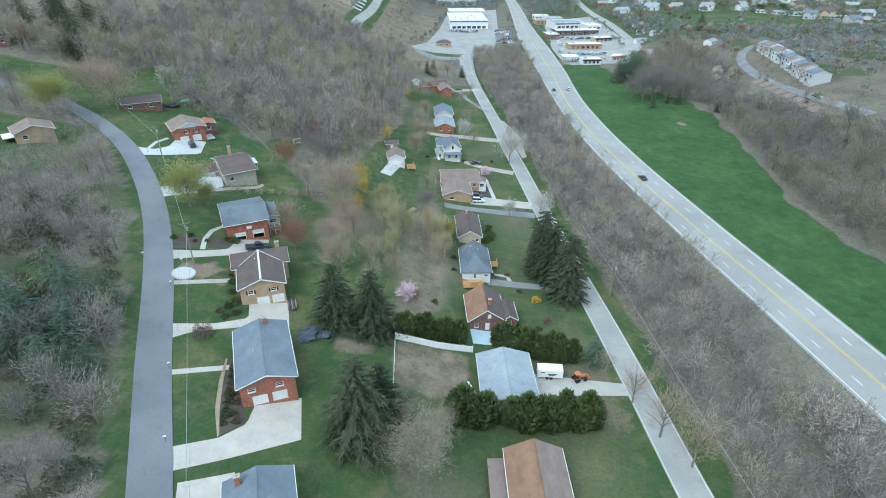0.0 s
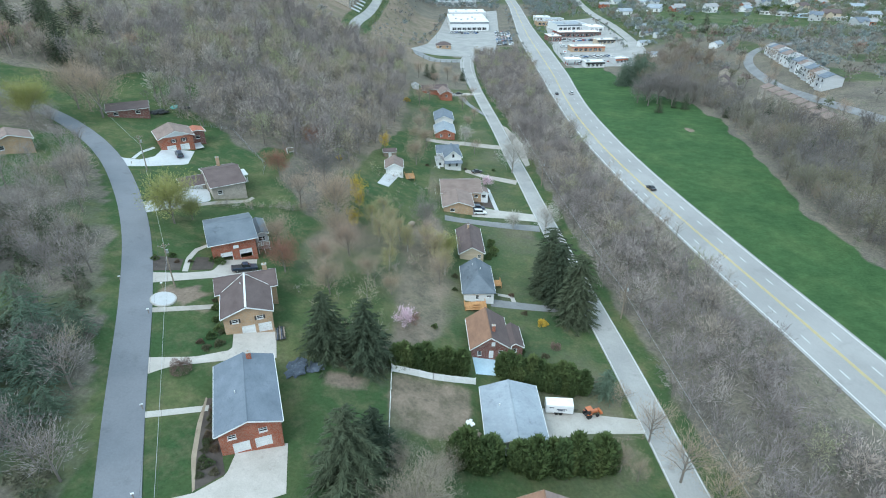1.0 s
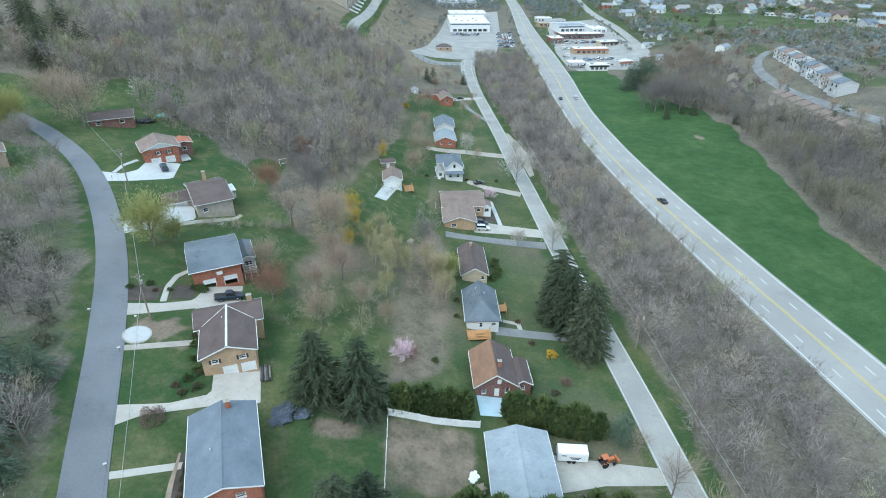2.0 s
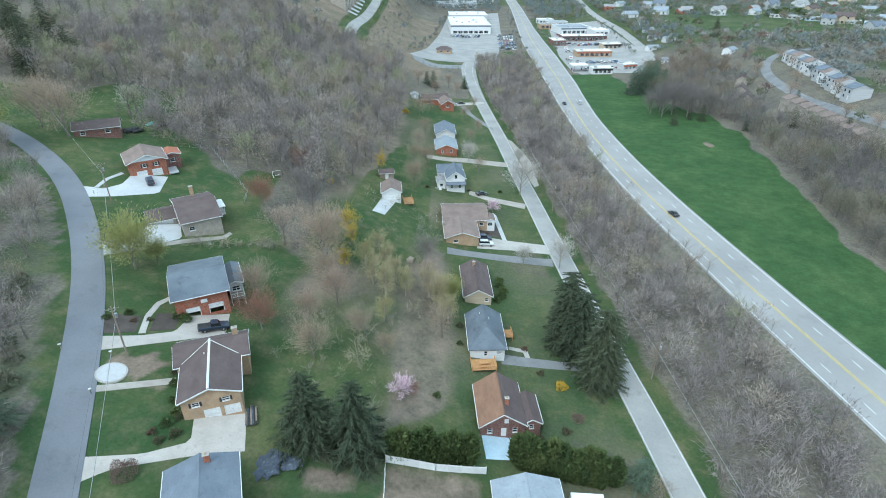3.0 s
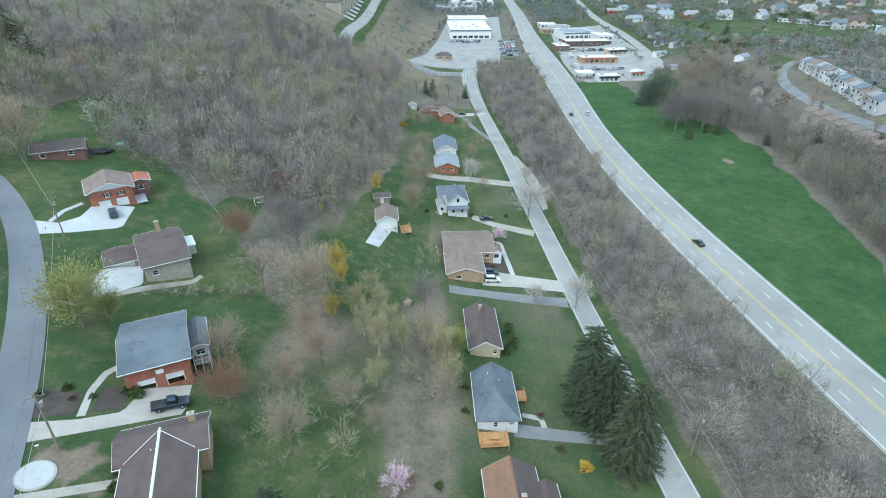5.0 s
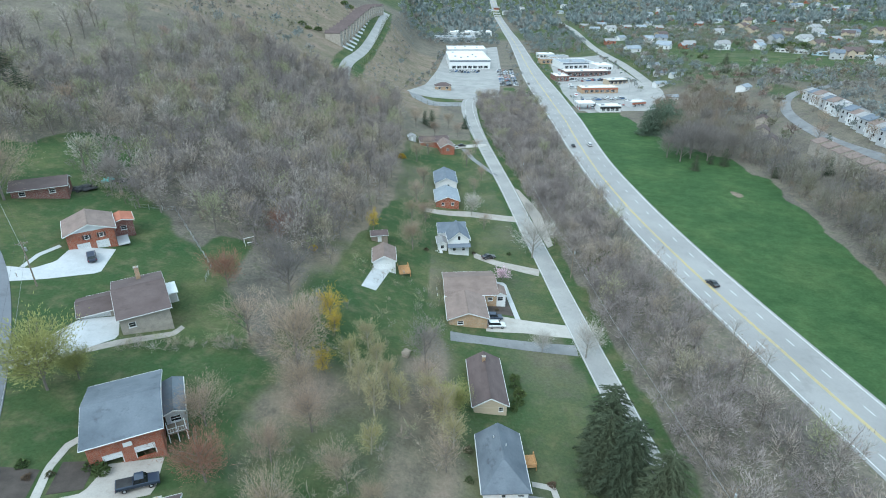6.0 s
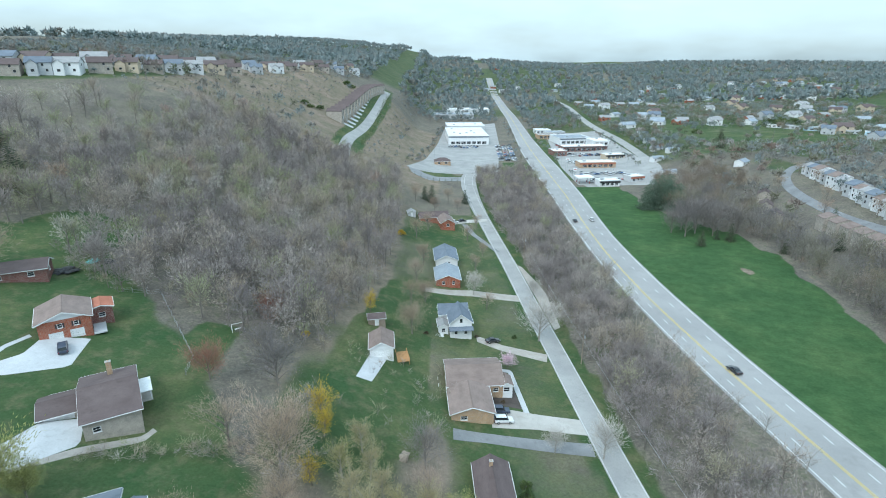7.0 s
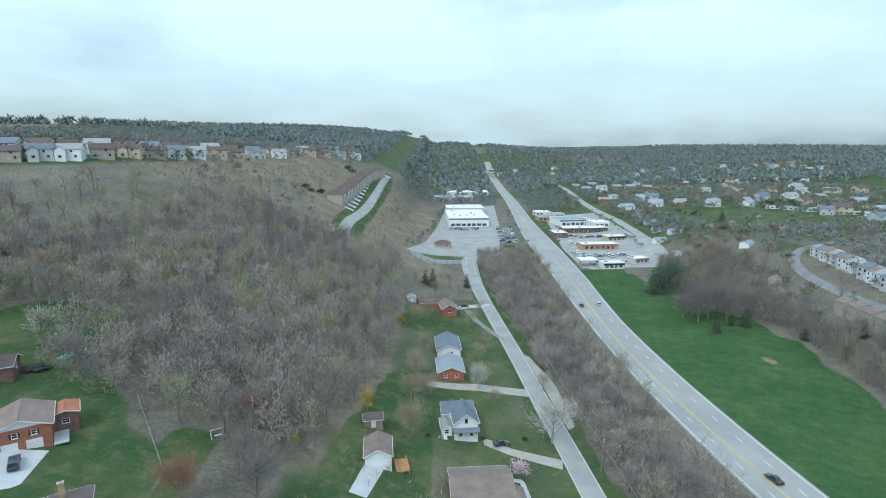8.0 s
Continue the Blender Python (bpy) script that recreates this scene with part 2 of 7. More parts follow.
foliage("grove_twigs", [(0.0, (0.165, 0.153, 0.15)), (1.0, (0.205, 0.185, 0.172))], tint=False)
foliage("pale_twigs", [(0.0, (0.4, 0.38, 0.35)), (1.0, (0.48, 0.45, 0.41))], tint=False)
foliage("yard_twigs", [(0.0, (0.32, 0.235, 0.18)), (0.5, (0.36, 0.28, 0.218)), (1.0, (0.34, 0.268, 0.19))], tint=False)
foliage("maroon_twigs", [(0.0, (0.15, 0.1, 0.085)), (1.0, (0.2, 0.14, 0.12))], tint=False)
foliage("red_buds", [(0.0, (0.24, 0.11, 0.085)), (1.0, (0.28, 0.15, 0.11))], tint=False)
foliage("yellow_buds", [(0.0, (0.28, 0.29, 0.1)), (1.0, (0.33, 0.325, 0.13))], tint=False)
foliage("olive_buds", [(0.0, (0.34, 0.31, 0.15)), (1.0, (0.38, 0.33, 0.2))], tint=False)
foliage("forsythia_flowers", [(0.0, (0.44, 0.31, 0.05)), (1.0, (0.52, 0.36, 0.06))], tint=False)
foliage("pink_flowers", [(0.0, (0.62, 0.44, 0.52)), (1.0, (0.7, 0.54, 0.6))], tint=False)
foliage("spruce_needles", [(0.0, (0.054, 0.072, 0.047)), (0.5, (0.066, 0.084, 0.052)), (1.0, (0.082, 0.098, 0.06))], tint=False)
foliage("pine_needles", [(0.0, (0.095, 0.138, 0.1)), (1.0, (0.125, 0.165, 0.113))], tint=False)
foliage("straw_twigs", [(0.0, (0.3, 0.26, 0.205)), (1.0, (0.34, 0.295, 0.235))], tint=False)
foliage("cedar_leaves", [(0.0, (0.066, 0.1, 0.04)), (0.5, (0.085, 0.12, 0.045)), (1.0, (0.112, 0.142, 0.054))], tint=False)
foliage("bush_leaves", [(0.0, (0.06, 0.085, 0.035)), (0.5, (0.1, 0.1, 0.06)), (1.0, (0.12, 0.085, 0.06))], tint=False)
foliage("far_evergreens", [(0.0, (0.045, 0.068, 0.06)), (1.0, (0.065, 0.085, 0.065))])

# ---- ground ----
ROAD_Y, ROAD_X = [-200, 60, 97, 125, 187, 210, 248, 295, 382, 470, 700], [70, 43, 42, 40, 34.5, 32.7, 30, 27.7, 25.7, 22, 20]
SIDE_S, SIDE_Z = [-60, 3, 23, 36, 51, 65, 79, 93, 118, 133, 203, 303, 603], [1, 1, 2.2, 4, 9.5, 14, 17, 19.5, 24.8, 27.3, 40, 50, 60]
LANE_Y, LANE_X = [-200, 60, 80, 97, 114, 132, 187, 200, 218, 248, 275, 295, 330, 370, 410, 445, 470, 700], [70, 43.3, 42.2, 41.2, 40.0, 38.4, 34.4, 33.5, 32.4, 30.2, 28.7, 27.4, 24.6, 21.6, 19.2, 18.4, 19.0, 20]
HW_Y, HW_X = [-200, 60, 95, 120, 145, 200, 220, 258, 300, 330, 370, 420, 520, 610, 700, 890, 1220, 1700], [115, 96.2, 91.4, 88.6, 85.0, 78.9, 77.1, 74.7, 74.0, 74.8, 77.0, 80.6, 84.5, 88.0, 93.5, 106.5, 124, 140]
HW_HALF = [(60, 8.3), (330, 8.5), (420, 10.4), (520, 11.6), (610, 11.0), (700, 9.4), (890, 8.6)]
FIELD_Y, FIELD_X = [-100, 100, 140, 160, 180, 230, 258, 300, 330, 380, 440], [150, 133, 129, 125, 126, 135, 141, 146, 144, 124, 124]
STREET = [(-10, -60), (-22, 0), (-31.7, 28), (-41.6, 51.6), (-51.2, 74.7), (-61.9, 102.5), (-73.2, 127), (-86.2, 149), (-100.8, 169), (-117, 185), (-136, 198), (-165, 210), (-240, 222)]
YARD_Y, YARD_X = [-50, 50, 82, 90, 96, 120, 150, 180, 205, 235], [-10, -9, -10, -17, -26, -33, -38, -57, -78, -110]


def sm(v, a, b):
    u = np.clip((np.asarray(v, float) - a) / (b - a), 0.0, 1.0)
    return u * u * (3 - 2 * u)


def rumple(x, y, scale, seed=0):
    """Cheap smooth waves, -1 to 1."""
    a = np.sin(x / scale + 1.3 * seed) * np.cos(y / (scale * 0.83) + 2.1 * seed)
    b = np.sin((x * 0.6 + y * 0.8) / (scale * 0.61) + seed) * np.cos((0.8 * x - 0.6 * y) / (scale * 0.47) - seed)
    return 0.6 * a + 0.4 * b


def ground(x, y):
    """The height of the land."""
    x, y = np.asarray(x, float), np.asarray(y, float)
    s = np.interp(y, ROAD_Y, ROAD_X) - x
    z = sum(np.interp(s + d, SIDE_S, SIDE_Z) for d in (-8, -4, 0, 4, 8)) / 5
    z = z - 2.2 * sm(y, 112, 60) * sm(s, 45, 80)
    z = z + 37.5 * sm(y, 200, 440) * sm(s, 40, 230)
    z = z + 18 * sm(x, 140, 225) * (1 - 0.3 * sm(y, 450, 560)) + 26 * sm(x, 350, 1300) + 19 * sm(y, 530, 740) * sm(-x, 25, 60) * sm(x, -190, -130)
    z = z + 9 * rumple(x + 90, y, 190, 2) * sm(y, 850, 1300)
    z = z + (58 * (1 - 0.36 * sm(-x, 150, 600)) * (1 - 0.42 * sm(x, 250, 800)) + 30 * np.exp(-((x - 60) / 190) ** 2) - 16 * np.exp(-((x + 150) / 110) ** 2)) * sm(y, 1150, 2400) + 22 * sm(-x, 250, 600) * sm(y, 500, 1000)
    z = z + 1.7 * sm(x, 38, 75) * (1 - sm(y, 280, 450))
    return z


def gz(x, y):
    return float(ground(x, y))


def street_side(x, y):
    """Metres to the right of the left-hand street."""
    sy = np.array([p[1] for p in STREET])
    sx = np.array([p[0] for p in STREET])
    return (x - np.interp(y, sy, sx)) * 0.86


def zones(x, y):
    """Weights of lawn, meadow, dry hillside and bare soil."""
    x, y = np.asarray(x, float), np.asarray(y, float)
    w = rumple(x, y, 7.0) * 2.5
    lane, hw = np.interp(y, LANE_Y, LANE_X), np.interp(y, HW_Y, HW_X)
    side = street_side(x, y)
    meadow = sm(x, hw + 5, hw + 8) * sm(np.interp(y, FIELD_Y, FIELD_X) - x + w, -1, 2) * sm(446 - y, -2, 2)
    front = sm(side, -3, -1) * sm(np.interp(y, YARD_Y, YARD_X) - x + 1.5 * w, -7, 5) * sm(238 - y + w, -4, 4)
    lots = sm(x + w + 9 * sm(y, 222, 236) - 11 * sm(y, 100, 112) * sm(184 - y, 0, 14), -16, -8) * sm(lane - x, -6, -2) * sm(y, -80, -30) * sm(372 - y + w, -6, 6)
    back = sm(x, -42, -34) * sm(-x, 6, 12) * sm(y, 84, 92) * sm(215 - y, -8, 8) * (0.55 + 0.1 * sm(y, 140, 165) + 0.36 * rumple(x, y, 11, 3))
    west = sm(-x, 108, 114) * sm(x, -190, -180) * sm(y, 118, 128) * sm(180 - y, -4, 6) + 0.8 * sm(-x, 76, 80) * sm(112 - y, -6, 6) * sm(y, 70, 80) * sm(rumple(x, y, 13, 5), -0.2, 0.3)
    west = np.maximum(west, 0.55 * sm(-side, 0, 4) * sm(40 + side, 0, 12) * sm(170 - y, 0, 20) * sm(rumple(x, y, 8, 7), -0.5, 0.3))
    glade = sm(x + 0.6 * w, -33, -27) * sm(-x, 4, 8) * sm(y, 158, 168) * sm(np.interp(x, [-30, -25, -20, -8], [204, 230, 258, 270]) - y + w, -3, 4)
    glade = np.maximum(glade, sm(x + 0.5 * w, -66, -62) * sm(-x, 50, 56) * sm(y, 158, 164) * sm(200 - y + w, -3, 3))
    glade = np.maximum(glade, sm(18 - np.hypot(x + 118, (y - 244) * 1.4) + w, -3, 3))
    verge = sm(np.where(side < 0, 5.5 + 0.6 * w, 9) - np.abs(side), 0, 2) * sm(230 - y, 0, 10) + 0.85 * sm(np.where(x > lane, 8.5 + 0.8 * w, 6) - np.abs(x - lane), 0, 2) * sm(480 - y, 0, 10)
    corner = sm(15 - np.hypot((x + 2) / 1.6, y - 478), 0, 3) + sm(x, 50, 53) * sm(hw - 9 - x, 0, 2) * sm(y, 505, 512) * sm(545 - y, 0, 6) + sm(x, 245, 255) * sm(355 - x, 0, 10) * sm(y, 560, 575) * sm(660 - y, 0, 20)
    town = 0.95 * sm(y, 480, 520) * sm(1250 - y, 0, 200) * sm(x, hw + 10, hw + 40) * np.maximum(sm(rumple(x, y, 37, 2), -0.6, 0.2), 0.62) + 0.6 * sm(x, 195, 215) * sm(y, 250, 280) * sm(520 - y, 0, 20) * sm(rumple(x, y, 19, 2), -0.2, 0.4)
    corner = corner + 0.9 * sm(x, hw + 9.5, hw + 11) * sm(hw + 24 - x, 0, 2) * sm(y, 466, 472) * sm(800 - y, 0, 20)
    slope = 0.7 * sm(13 - np.abs(x - np.interp(y, [440, 520, 700, 1100], [-66, -72, -66, -90])), 0, 3) * sm(y, 440, 470) * sm(900 - y, 0, 50) + 0.7 * sm(-x, 150, 165) * sm(x, -270, -255) * sm(ground(x, y), 73, 76) * sm(560 - y, 0, 30)
    far = 0.62 * sm(y, 850, 1000) * (1 - 0.5 * sm(rumple(x, y, 160, 3), 0.0, 0.6))
    lawn = np.clip(np.maximum.reduce([far, front, (0.62 + 0.2 * rumple(x, y, 15, 4)) * lots, back, west, glade, verge, corner, town, slope]), 0, 1) * (1 - meadow)
    brown = sm(y + 6 * w, 395, 430) * sm(-x, -6, 10) * sm(x, -420, -300) * sm(770 - y, 0, 80)
    brown = np.maximum(brown, 0.56 * sm(x + w, -48, -34) * sm(lane - x, 2, 5) * sm(y, 40, 60) * sm(380 - y, 0, 15))
    soil = sm(x + w * 0.3, -11, -9) * sm(7 - x, 0, 2) * sm(y, 77, 80) * sm(96 - y, 0, 2) * 0.62
    soil = np.maximum(soil, 0.7 * sm(3.4 + 0.5 * w - np.hypot((x + 20) / 2.0, y - 89), 0, 2))
    soil = np.maximum(soil, 0.85 * sm(7 - np.hypot((x + 53) / 1.2, y - 105), 0, 3) * sm(rumple(x, y, 2.5, 1), -0.4, 0.2))
    soil = np.maximum(soil, 0.8 * sm(3.2 - np.hypot(x - 123, (y - 280) / 2.2), 0, 2))
    soil = np.maximum(soil, 0.38 * sm(2.2 + 0.5 * w - np.abs(x + 10.5 + 0.06 * (y - 110)), 0, 2) * sm(y, 100, 104) * sm(150 - y, 0, 10))
    soil = np.maximum(soil, 0.5 * sm(2.5 - np.abs(x - np.interp(y, FIELD_Y, FIELD_X) - 2), 0, 2) * sm(300 - y, 0, 20) * sm(rumple(x, y, 9, 4), -0.3, 0.3))
    return lawn, meadow, brown, soil


def steps(*runs):
    out = []
    for a, b, d in runs:
        out += list(np.arange(a, b, d))
    return np.array(out + [runs[-1][1]])


def mesh_np(name, V, F, mats, M=None, tint=None, smooth=False):
    """A mesh from arrays of points and triangles or quads."""
    me = bpy.data.meshes.new(name)
    V, F = np.asarray(V, np.float32), np.asarray(F, np.int32)
    n, k = F.shape
    me.vertices.add(len(V))
    me.vertices.foreach_set("co", V.ravel())
    me.loops.add(n * k)
    me.loops.foreach_set("vertex_index", F.ravel())
    me.polygons.add(n)
    me.polygons.foreach_set("loop_start", np.arange(0, n * k, k, dtype=np.int32))
    me.polygons.foreach_set("loop_total", np.full(n, k, np.int32))
    if M is not None:
        me.polygons.foreach_set("material_index", np.asarray(M, np.int32))
    me.polygons.foreach_set("use_smooth", np.full(n, smooth))
    for m in mats:
        me.materials.append(MATS[m])
    if tint is not None:
        me.attributes.new("tint", "FLOAT", "POINT").data.foreach_set("value", np.asarray(tint, np.float32))
    me.update(calc_edges=True)
    return me


def ground_material():
    m, nt, b = nodes_of("land", 0.95, 0.0, 0.1)
    v = place_vec(nt)
    fine, mid, broad = noise_node(nt, 1.6, 5.0, 0.75, v), noise_node(nt, 0.28, 4.0, 0.6, v), noise_node(nt, 0.06, 5.0, 0.6, v)

    def weight(name):
        at = nt.nodes.new("ShaderNodeAttribute")
        at.attribute_name = name
        add = nt.nodes.new("ShaderNodeMath")
        add.operation = "MULTIPLY_ADD"
        nt.links.new(mid, add.inputs[0])
        add.inputs[1].default_value = 0.5
        nt.links.new(at.outputs["Fac"], add.inputs[2])
        r = nt.nodes.new("ShaderNodeMapRange")
        r.interpolation_type = "SMOOTHSTEP"
        r.inputs["From Min"].default_value, r.inputs["From Max"].default_value = 0.55, 0.95
        nt.links.new(add.outputs[0], r.inputs["Value"])
        return r.outputs["Result"]
    litter = mix_node(nt, ramp_node(nt, mid, [(0.3, (0.134, 0.122, 0.104)), (0.55, (0.172, 0.155, 0.134)), (0.75, (0.112, 0.122, 0.078))]), ramp_node(nt, broad, [(0.35, (0.8, 0.8, 0.8)), (0.7, (1.15, 1.15, 1.05))]), 1.0, "MULTIPLY")
    twig = noise_node(nt, 1.1, 8.0, 0.85, v)
    litter = mix_node(nt, litter, ramp_node(nt, twig, [(0.35, (0.68, 0.68, 0.68)), (0.5, (1.0, 1.0, 1.0)), (0.65, (1.35, 1.33, 1.3))]), 1.0, "MULTIPLY")
    lawn = ramp_node(nt, broad, [(0.3, (0.039, 0.079, 0.032)), (0.5, (0.056, 0.09, 0.037)), (0.7, (0.112, 0.126, 0.057))])
    lawn = mix_node(nt, lawn, (0.165, 0.145, 0.09), ramp_node(nt, mid, [(0.48, (0, 0, 0)), (0.82, (0.75, 0.75, 0.75))]))
    mead = ramp_node(nt, broad, [(0.3, (0.04, 0.084, 0.033)), (0.5, (0.05, 0.099, 0.038)), (0.7, (0.07, 0.117, 0.046))])
    mead = mix_node(nt, mead, ramp_node(nt, mid, [(0.35, (0.82, 0.84, 0.82)), (0.65, (1.15, 1.12, 1.12))]), 1.0, "MULTIPLY")
    dry = mix_node(nt, ramp_node(nt, mid, [(0.3, (0.148, 0.128, 0.096)), (0.5, (0.208, 0.174, 0.136)), (0.7, (0.25, 0.2, 0.165))]), ramp_node(nt, broad, [(0.35, (0.75, 0.82, 0.72)), (0.65, (1.15, 1.08, 1.08))]), 1.0, "MULTIPLY")
    soil = ramp_node(nt, mid, [(0.3, (0.155, 0.122, 0.098)), (0.7, (0.265, 0.212, 0.165))])
    col = mix_node(nt, litter, dry, weight("dry"))
    col = mix_node(nt, col, lawn, weight("lawn"))
    col = mix_node(nt, col, mead, weight("meadow"))
    col = mix_node(nt, col, soil, weight("soil"))
    col = mix_node(nt, col, ramp_node(nt, fine, [(0.25, (0.7, 0.7, 0.7)), (0.75, (1.25, 1.25, 1.25))]), 1.0, "MULTIPLY")
    nt.links.new(col, b.inputs["Base Color"])
    bump_node(nt, b, fine, 0.6, 0.15)


ground_material()


def build_ground():
    xs = steps((-4600, -1000, 200), (-1000, -400, 40), (-400, -180, 10), (-180, 240, 2.4), (240, 500, 10), (500, 1400, 40), (1400, 4600, 200))
    ys = steps((-400, 0, 40), (0, 30, 5), (30, 470, 2.4), (470, 800, 10), (800, 2600, 40), (2600, 4700, 150))
    X, Y = np.meshgrid(xs, ys)
    V = np.stack([X.ravel(), Y.ravel(), ground(X, Y).ravel()], 1)
    n, r = len(xs), len(ys)
    i = (np.arange(r - 1)[:, None] * n + np.arange(n - 1)[None]).ravel()
    me = mesh_np("ground", V, np.stack([i, i + 1, i + n + 1, i + n], 1), ["land"], smooth=True)
    for key, w in zip(("lawn", "meadow", "dry", "soil"), zones(X.ravel(), Y.ravel())):
        me.attributes.new(key, "FLOAT", "POINT").data.foreach_set("value", w.astype(np.float32))
    tagged(new("ground", me), "valley land with lawns, leaf litter and meadow", "ground", kind="structure")


build_ground()


def smooth_path(pts, step=3.0):
    """Points along a Catmull-Rom line."""
    p = [np.array(q, float) for q in pts]
    p = [2 * p[0] - p[1]] + p + [2 * p[-1] - p[-2]]
    out = []
    for a, b, c, d in zip(p, p[1:], p[2:], p[3:]):
        k = max(1, int(np.linalg.norm(c - b) / step))
        for j in range(k):
            u = j / k
            out.append(0.5 * (2 * b + (c - a) * u + (2 * a - 5 * b + 4 * c - d) * u * u + (3 * b - a - 3 * c + d) * u ** 3))
    return np.array(out + [p[-2]])


def ribbon_mesh(name, path, half, mat, off=0.06, shift=0.0, across=4, skirt=0.25):
    """A strip of paving that lies on the land, with an edge of its own."""
    d = np.gradient(path, axis=0)
    d /= np.linalg.norm(d, axis=1)[:, None] + 1e-9
    nrm = np.stack([d[:, 1], -d[:, 0]], 1)
    k = across + 1
    lat = np.linspace(-1, 1, k)
    half = np.broadcast_to(np.asarray(half, float), (len(path),))
    P = path[:, None, :] + nrm[:, None, :] * (lat[None, :, None] * half[:, None, None] + shift)
    Z = ground(P[..., 0], P[..., 1]) + off
    V = np.concatenate([P, Z[..., None]], 2)
    low = V[:, [0, -1]].copy()
    low[..., 2] -= skirt
    V = np.concatenate([low[:, :1], V, low[:, 1:]], 1)
    w, n = k + 2, len(path)
    i = (np.arange(n - 1)[:, None] * w + np.arange(w - 1)[None]).ravel()
    return mesh_np(name, V.reshape(-1, 3), np.stack([i, i + 1, i + w + 1, i + w], 1), [mat])


def pave(name, left, right, mat, label, off=0.07, n=14, across=6):
    """A drive or patch between two edges that lies on the land."""
    def even(pts):
        p = np.array(pts, float)
        s = np.concatenate([[0], np.cumsum(np.linalg.norm(np.diff(p, axis=0), axis=1))])
        u = np.linspace(0, s[-1], n + 1)
        return np.stack([np.interp(u, s, p[:, 0]), np.interp(u, s, p[:, 1])], 1)
    A, B = even(left), even(right)
    f = np.linspace(0, 1, across + 1)
    P = A[:, None] * (1 - f)[None, :, None] + B[:, None] * f[None, :, None]
    V = np.concatenate([P, (ground(P[..., 0], P[..., 1]) + off)[..., None]], 2)
    low = V[:, [0, -1]].copy()
    low[..., 2] -= 0.3
    V = np.concatenate([low[:, :1], V, low[:, 1:]], 1)
    w = across + 3
    i = (np.arange(n)[:, None] * w + np.arange(w - 1)[None]).ravel()
    ob = new(name, mesh_np(name, V.reshape(-1, 3), np.stack([i, i + w, i + w + 1, i + 1], 1), [mat]))
    return tagged(ob, label, name.replace("_", " "), kind="structure")


def child(name, me, parent, label=""):
    ob = new(name, me)
    ob.parent = parent
    return tagged(ob, label)


def dash_run(path, parent, shift, half, mat, length, gap, start=0.0, end=1e9, name="lane_dash", off=0.1):
    s = np.concatenate([[0], np.cumsum(np.linalg.norm(np.diff(path, axis=0), axis=1))])
    a = start
    while a + length < min(s[-1], end):
        u = np.linspace(a, a + length, 3)
        q = np.stack([np.interp(u, s, path[:, 0]), np.interp(u, s, path[:, 1])], 1)
        child(name, ribbon_mesh(name, q, half, mat, off, shift, 1, 0.02), parent)
        a += length + gap


# the highway, the lane beside it and the street above
def valley_path(ys, xs, step, soften):
    """A road up the valley: even steps along y, its bends eased."""
    y = np.arange(ys[0], ys[-1], step)
    x = np.interp(y, ys, xs)
    k = 2 * int(soften / step) + 1
    x = np.convolve(np.pad(x, k // 2, mode="reflect", reflect_type="odd"), np.ones(k) / k, "valid")
    return np.stack([x, y], 1)


HIGHWAY = valley_path(HW_Y, HW_X, 5.0, 15.0)
HW_WIDE = np.interp(HIGHWAY[:, 1], [p[0] for p in HW_HALF], [p[1] for p in HW_HALF])
HW_MID = np.interp(HIGHWAY[:, 1], [90, 140, 200, 250, 300, 420], [-0.2, -0.3, -1.2, -1.9, -1.9, -0.6])[:, None, None]      # the yellow line leaves the middle
highway = tagged(new("highway_road", ribbon_mesh("highway_road", HIGHWAY, HW_WIDE, "highway_asphalt", 0.08, 0, 8)), "four-lane asphalt highway with pale worn surface and painted lines", "road", kind="structure")
_rim = (HW_WIDE - 0.85)[:, None, None]
for _n, _s, _w, _m in (("edge_line", -_rim, 0.13, "white_line"), ("edge_line", _rim, 0.13, "white_line"), ("centre_line", HW_MID - 0.24, 0.1, "yellow_line"), ("centre_line", HW_MID + 0.24, 0.1, "yellow_line")):
    child(_n, ribbon_mesh(_n, HIGHWAY, _w, _m, 0.11, _s, 1, 0.02), highway, "yellow painted line" if _m[0] == "y" else "white painted line")
for _s in (-4.3, 3.5):
    dash_run(HIGHWAY, highway, _s, 0.12, "white_line", 3.0, 9.2, 240.0, 900.0, off=0.11)
_main = valley_path(LANE_Y[:-1], LANE_X[:-1], 4.0, 10.0)
LANE = np.concatenate([_main, smooth_path([(19.6, 478), (22, 491), (29, 502), (42, 506), (58, 503), (74, 494)], 4.0)])
lane = tagged(new("lane_road", ribbon_mesh("lane_road", LANE, np.interp(np.arange(len(LANE)), [110, 143, 162, 170, 178], [3.1, 3.7, 5.4, 5.4, 3.6]), "lane_asphalt", 0.07, 0, 4)), "pale worn two-lane asphalt road", "road", kind="structure")
for _s in (-2.8, 2.8):
    child("edge_line", ribbon_mesh("edge_line", LANE[:-6], 0.08, "white_line", 0.1, _s, 1, 0.02), lane, "white painted line")
STREET_PATH = smooth_path(STREET, 3.0)
street = tagged(new("street_road", ribbon_mesh("street_road", STREET_PATH, 2.95, "street_asphalt", 0.12, 0, 4)), "blue-grey asphalt residential street", "road", kind="structure")

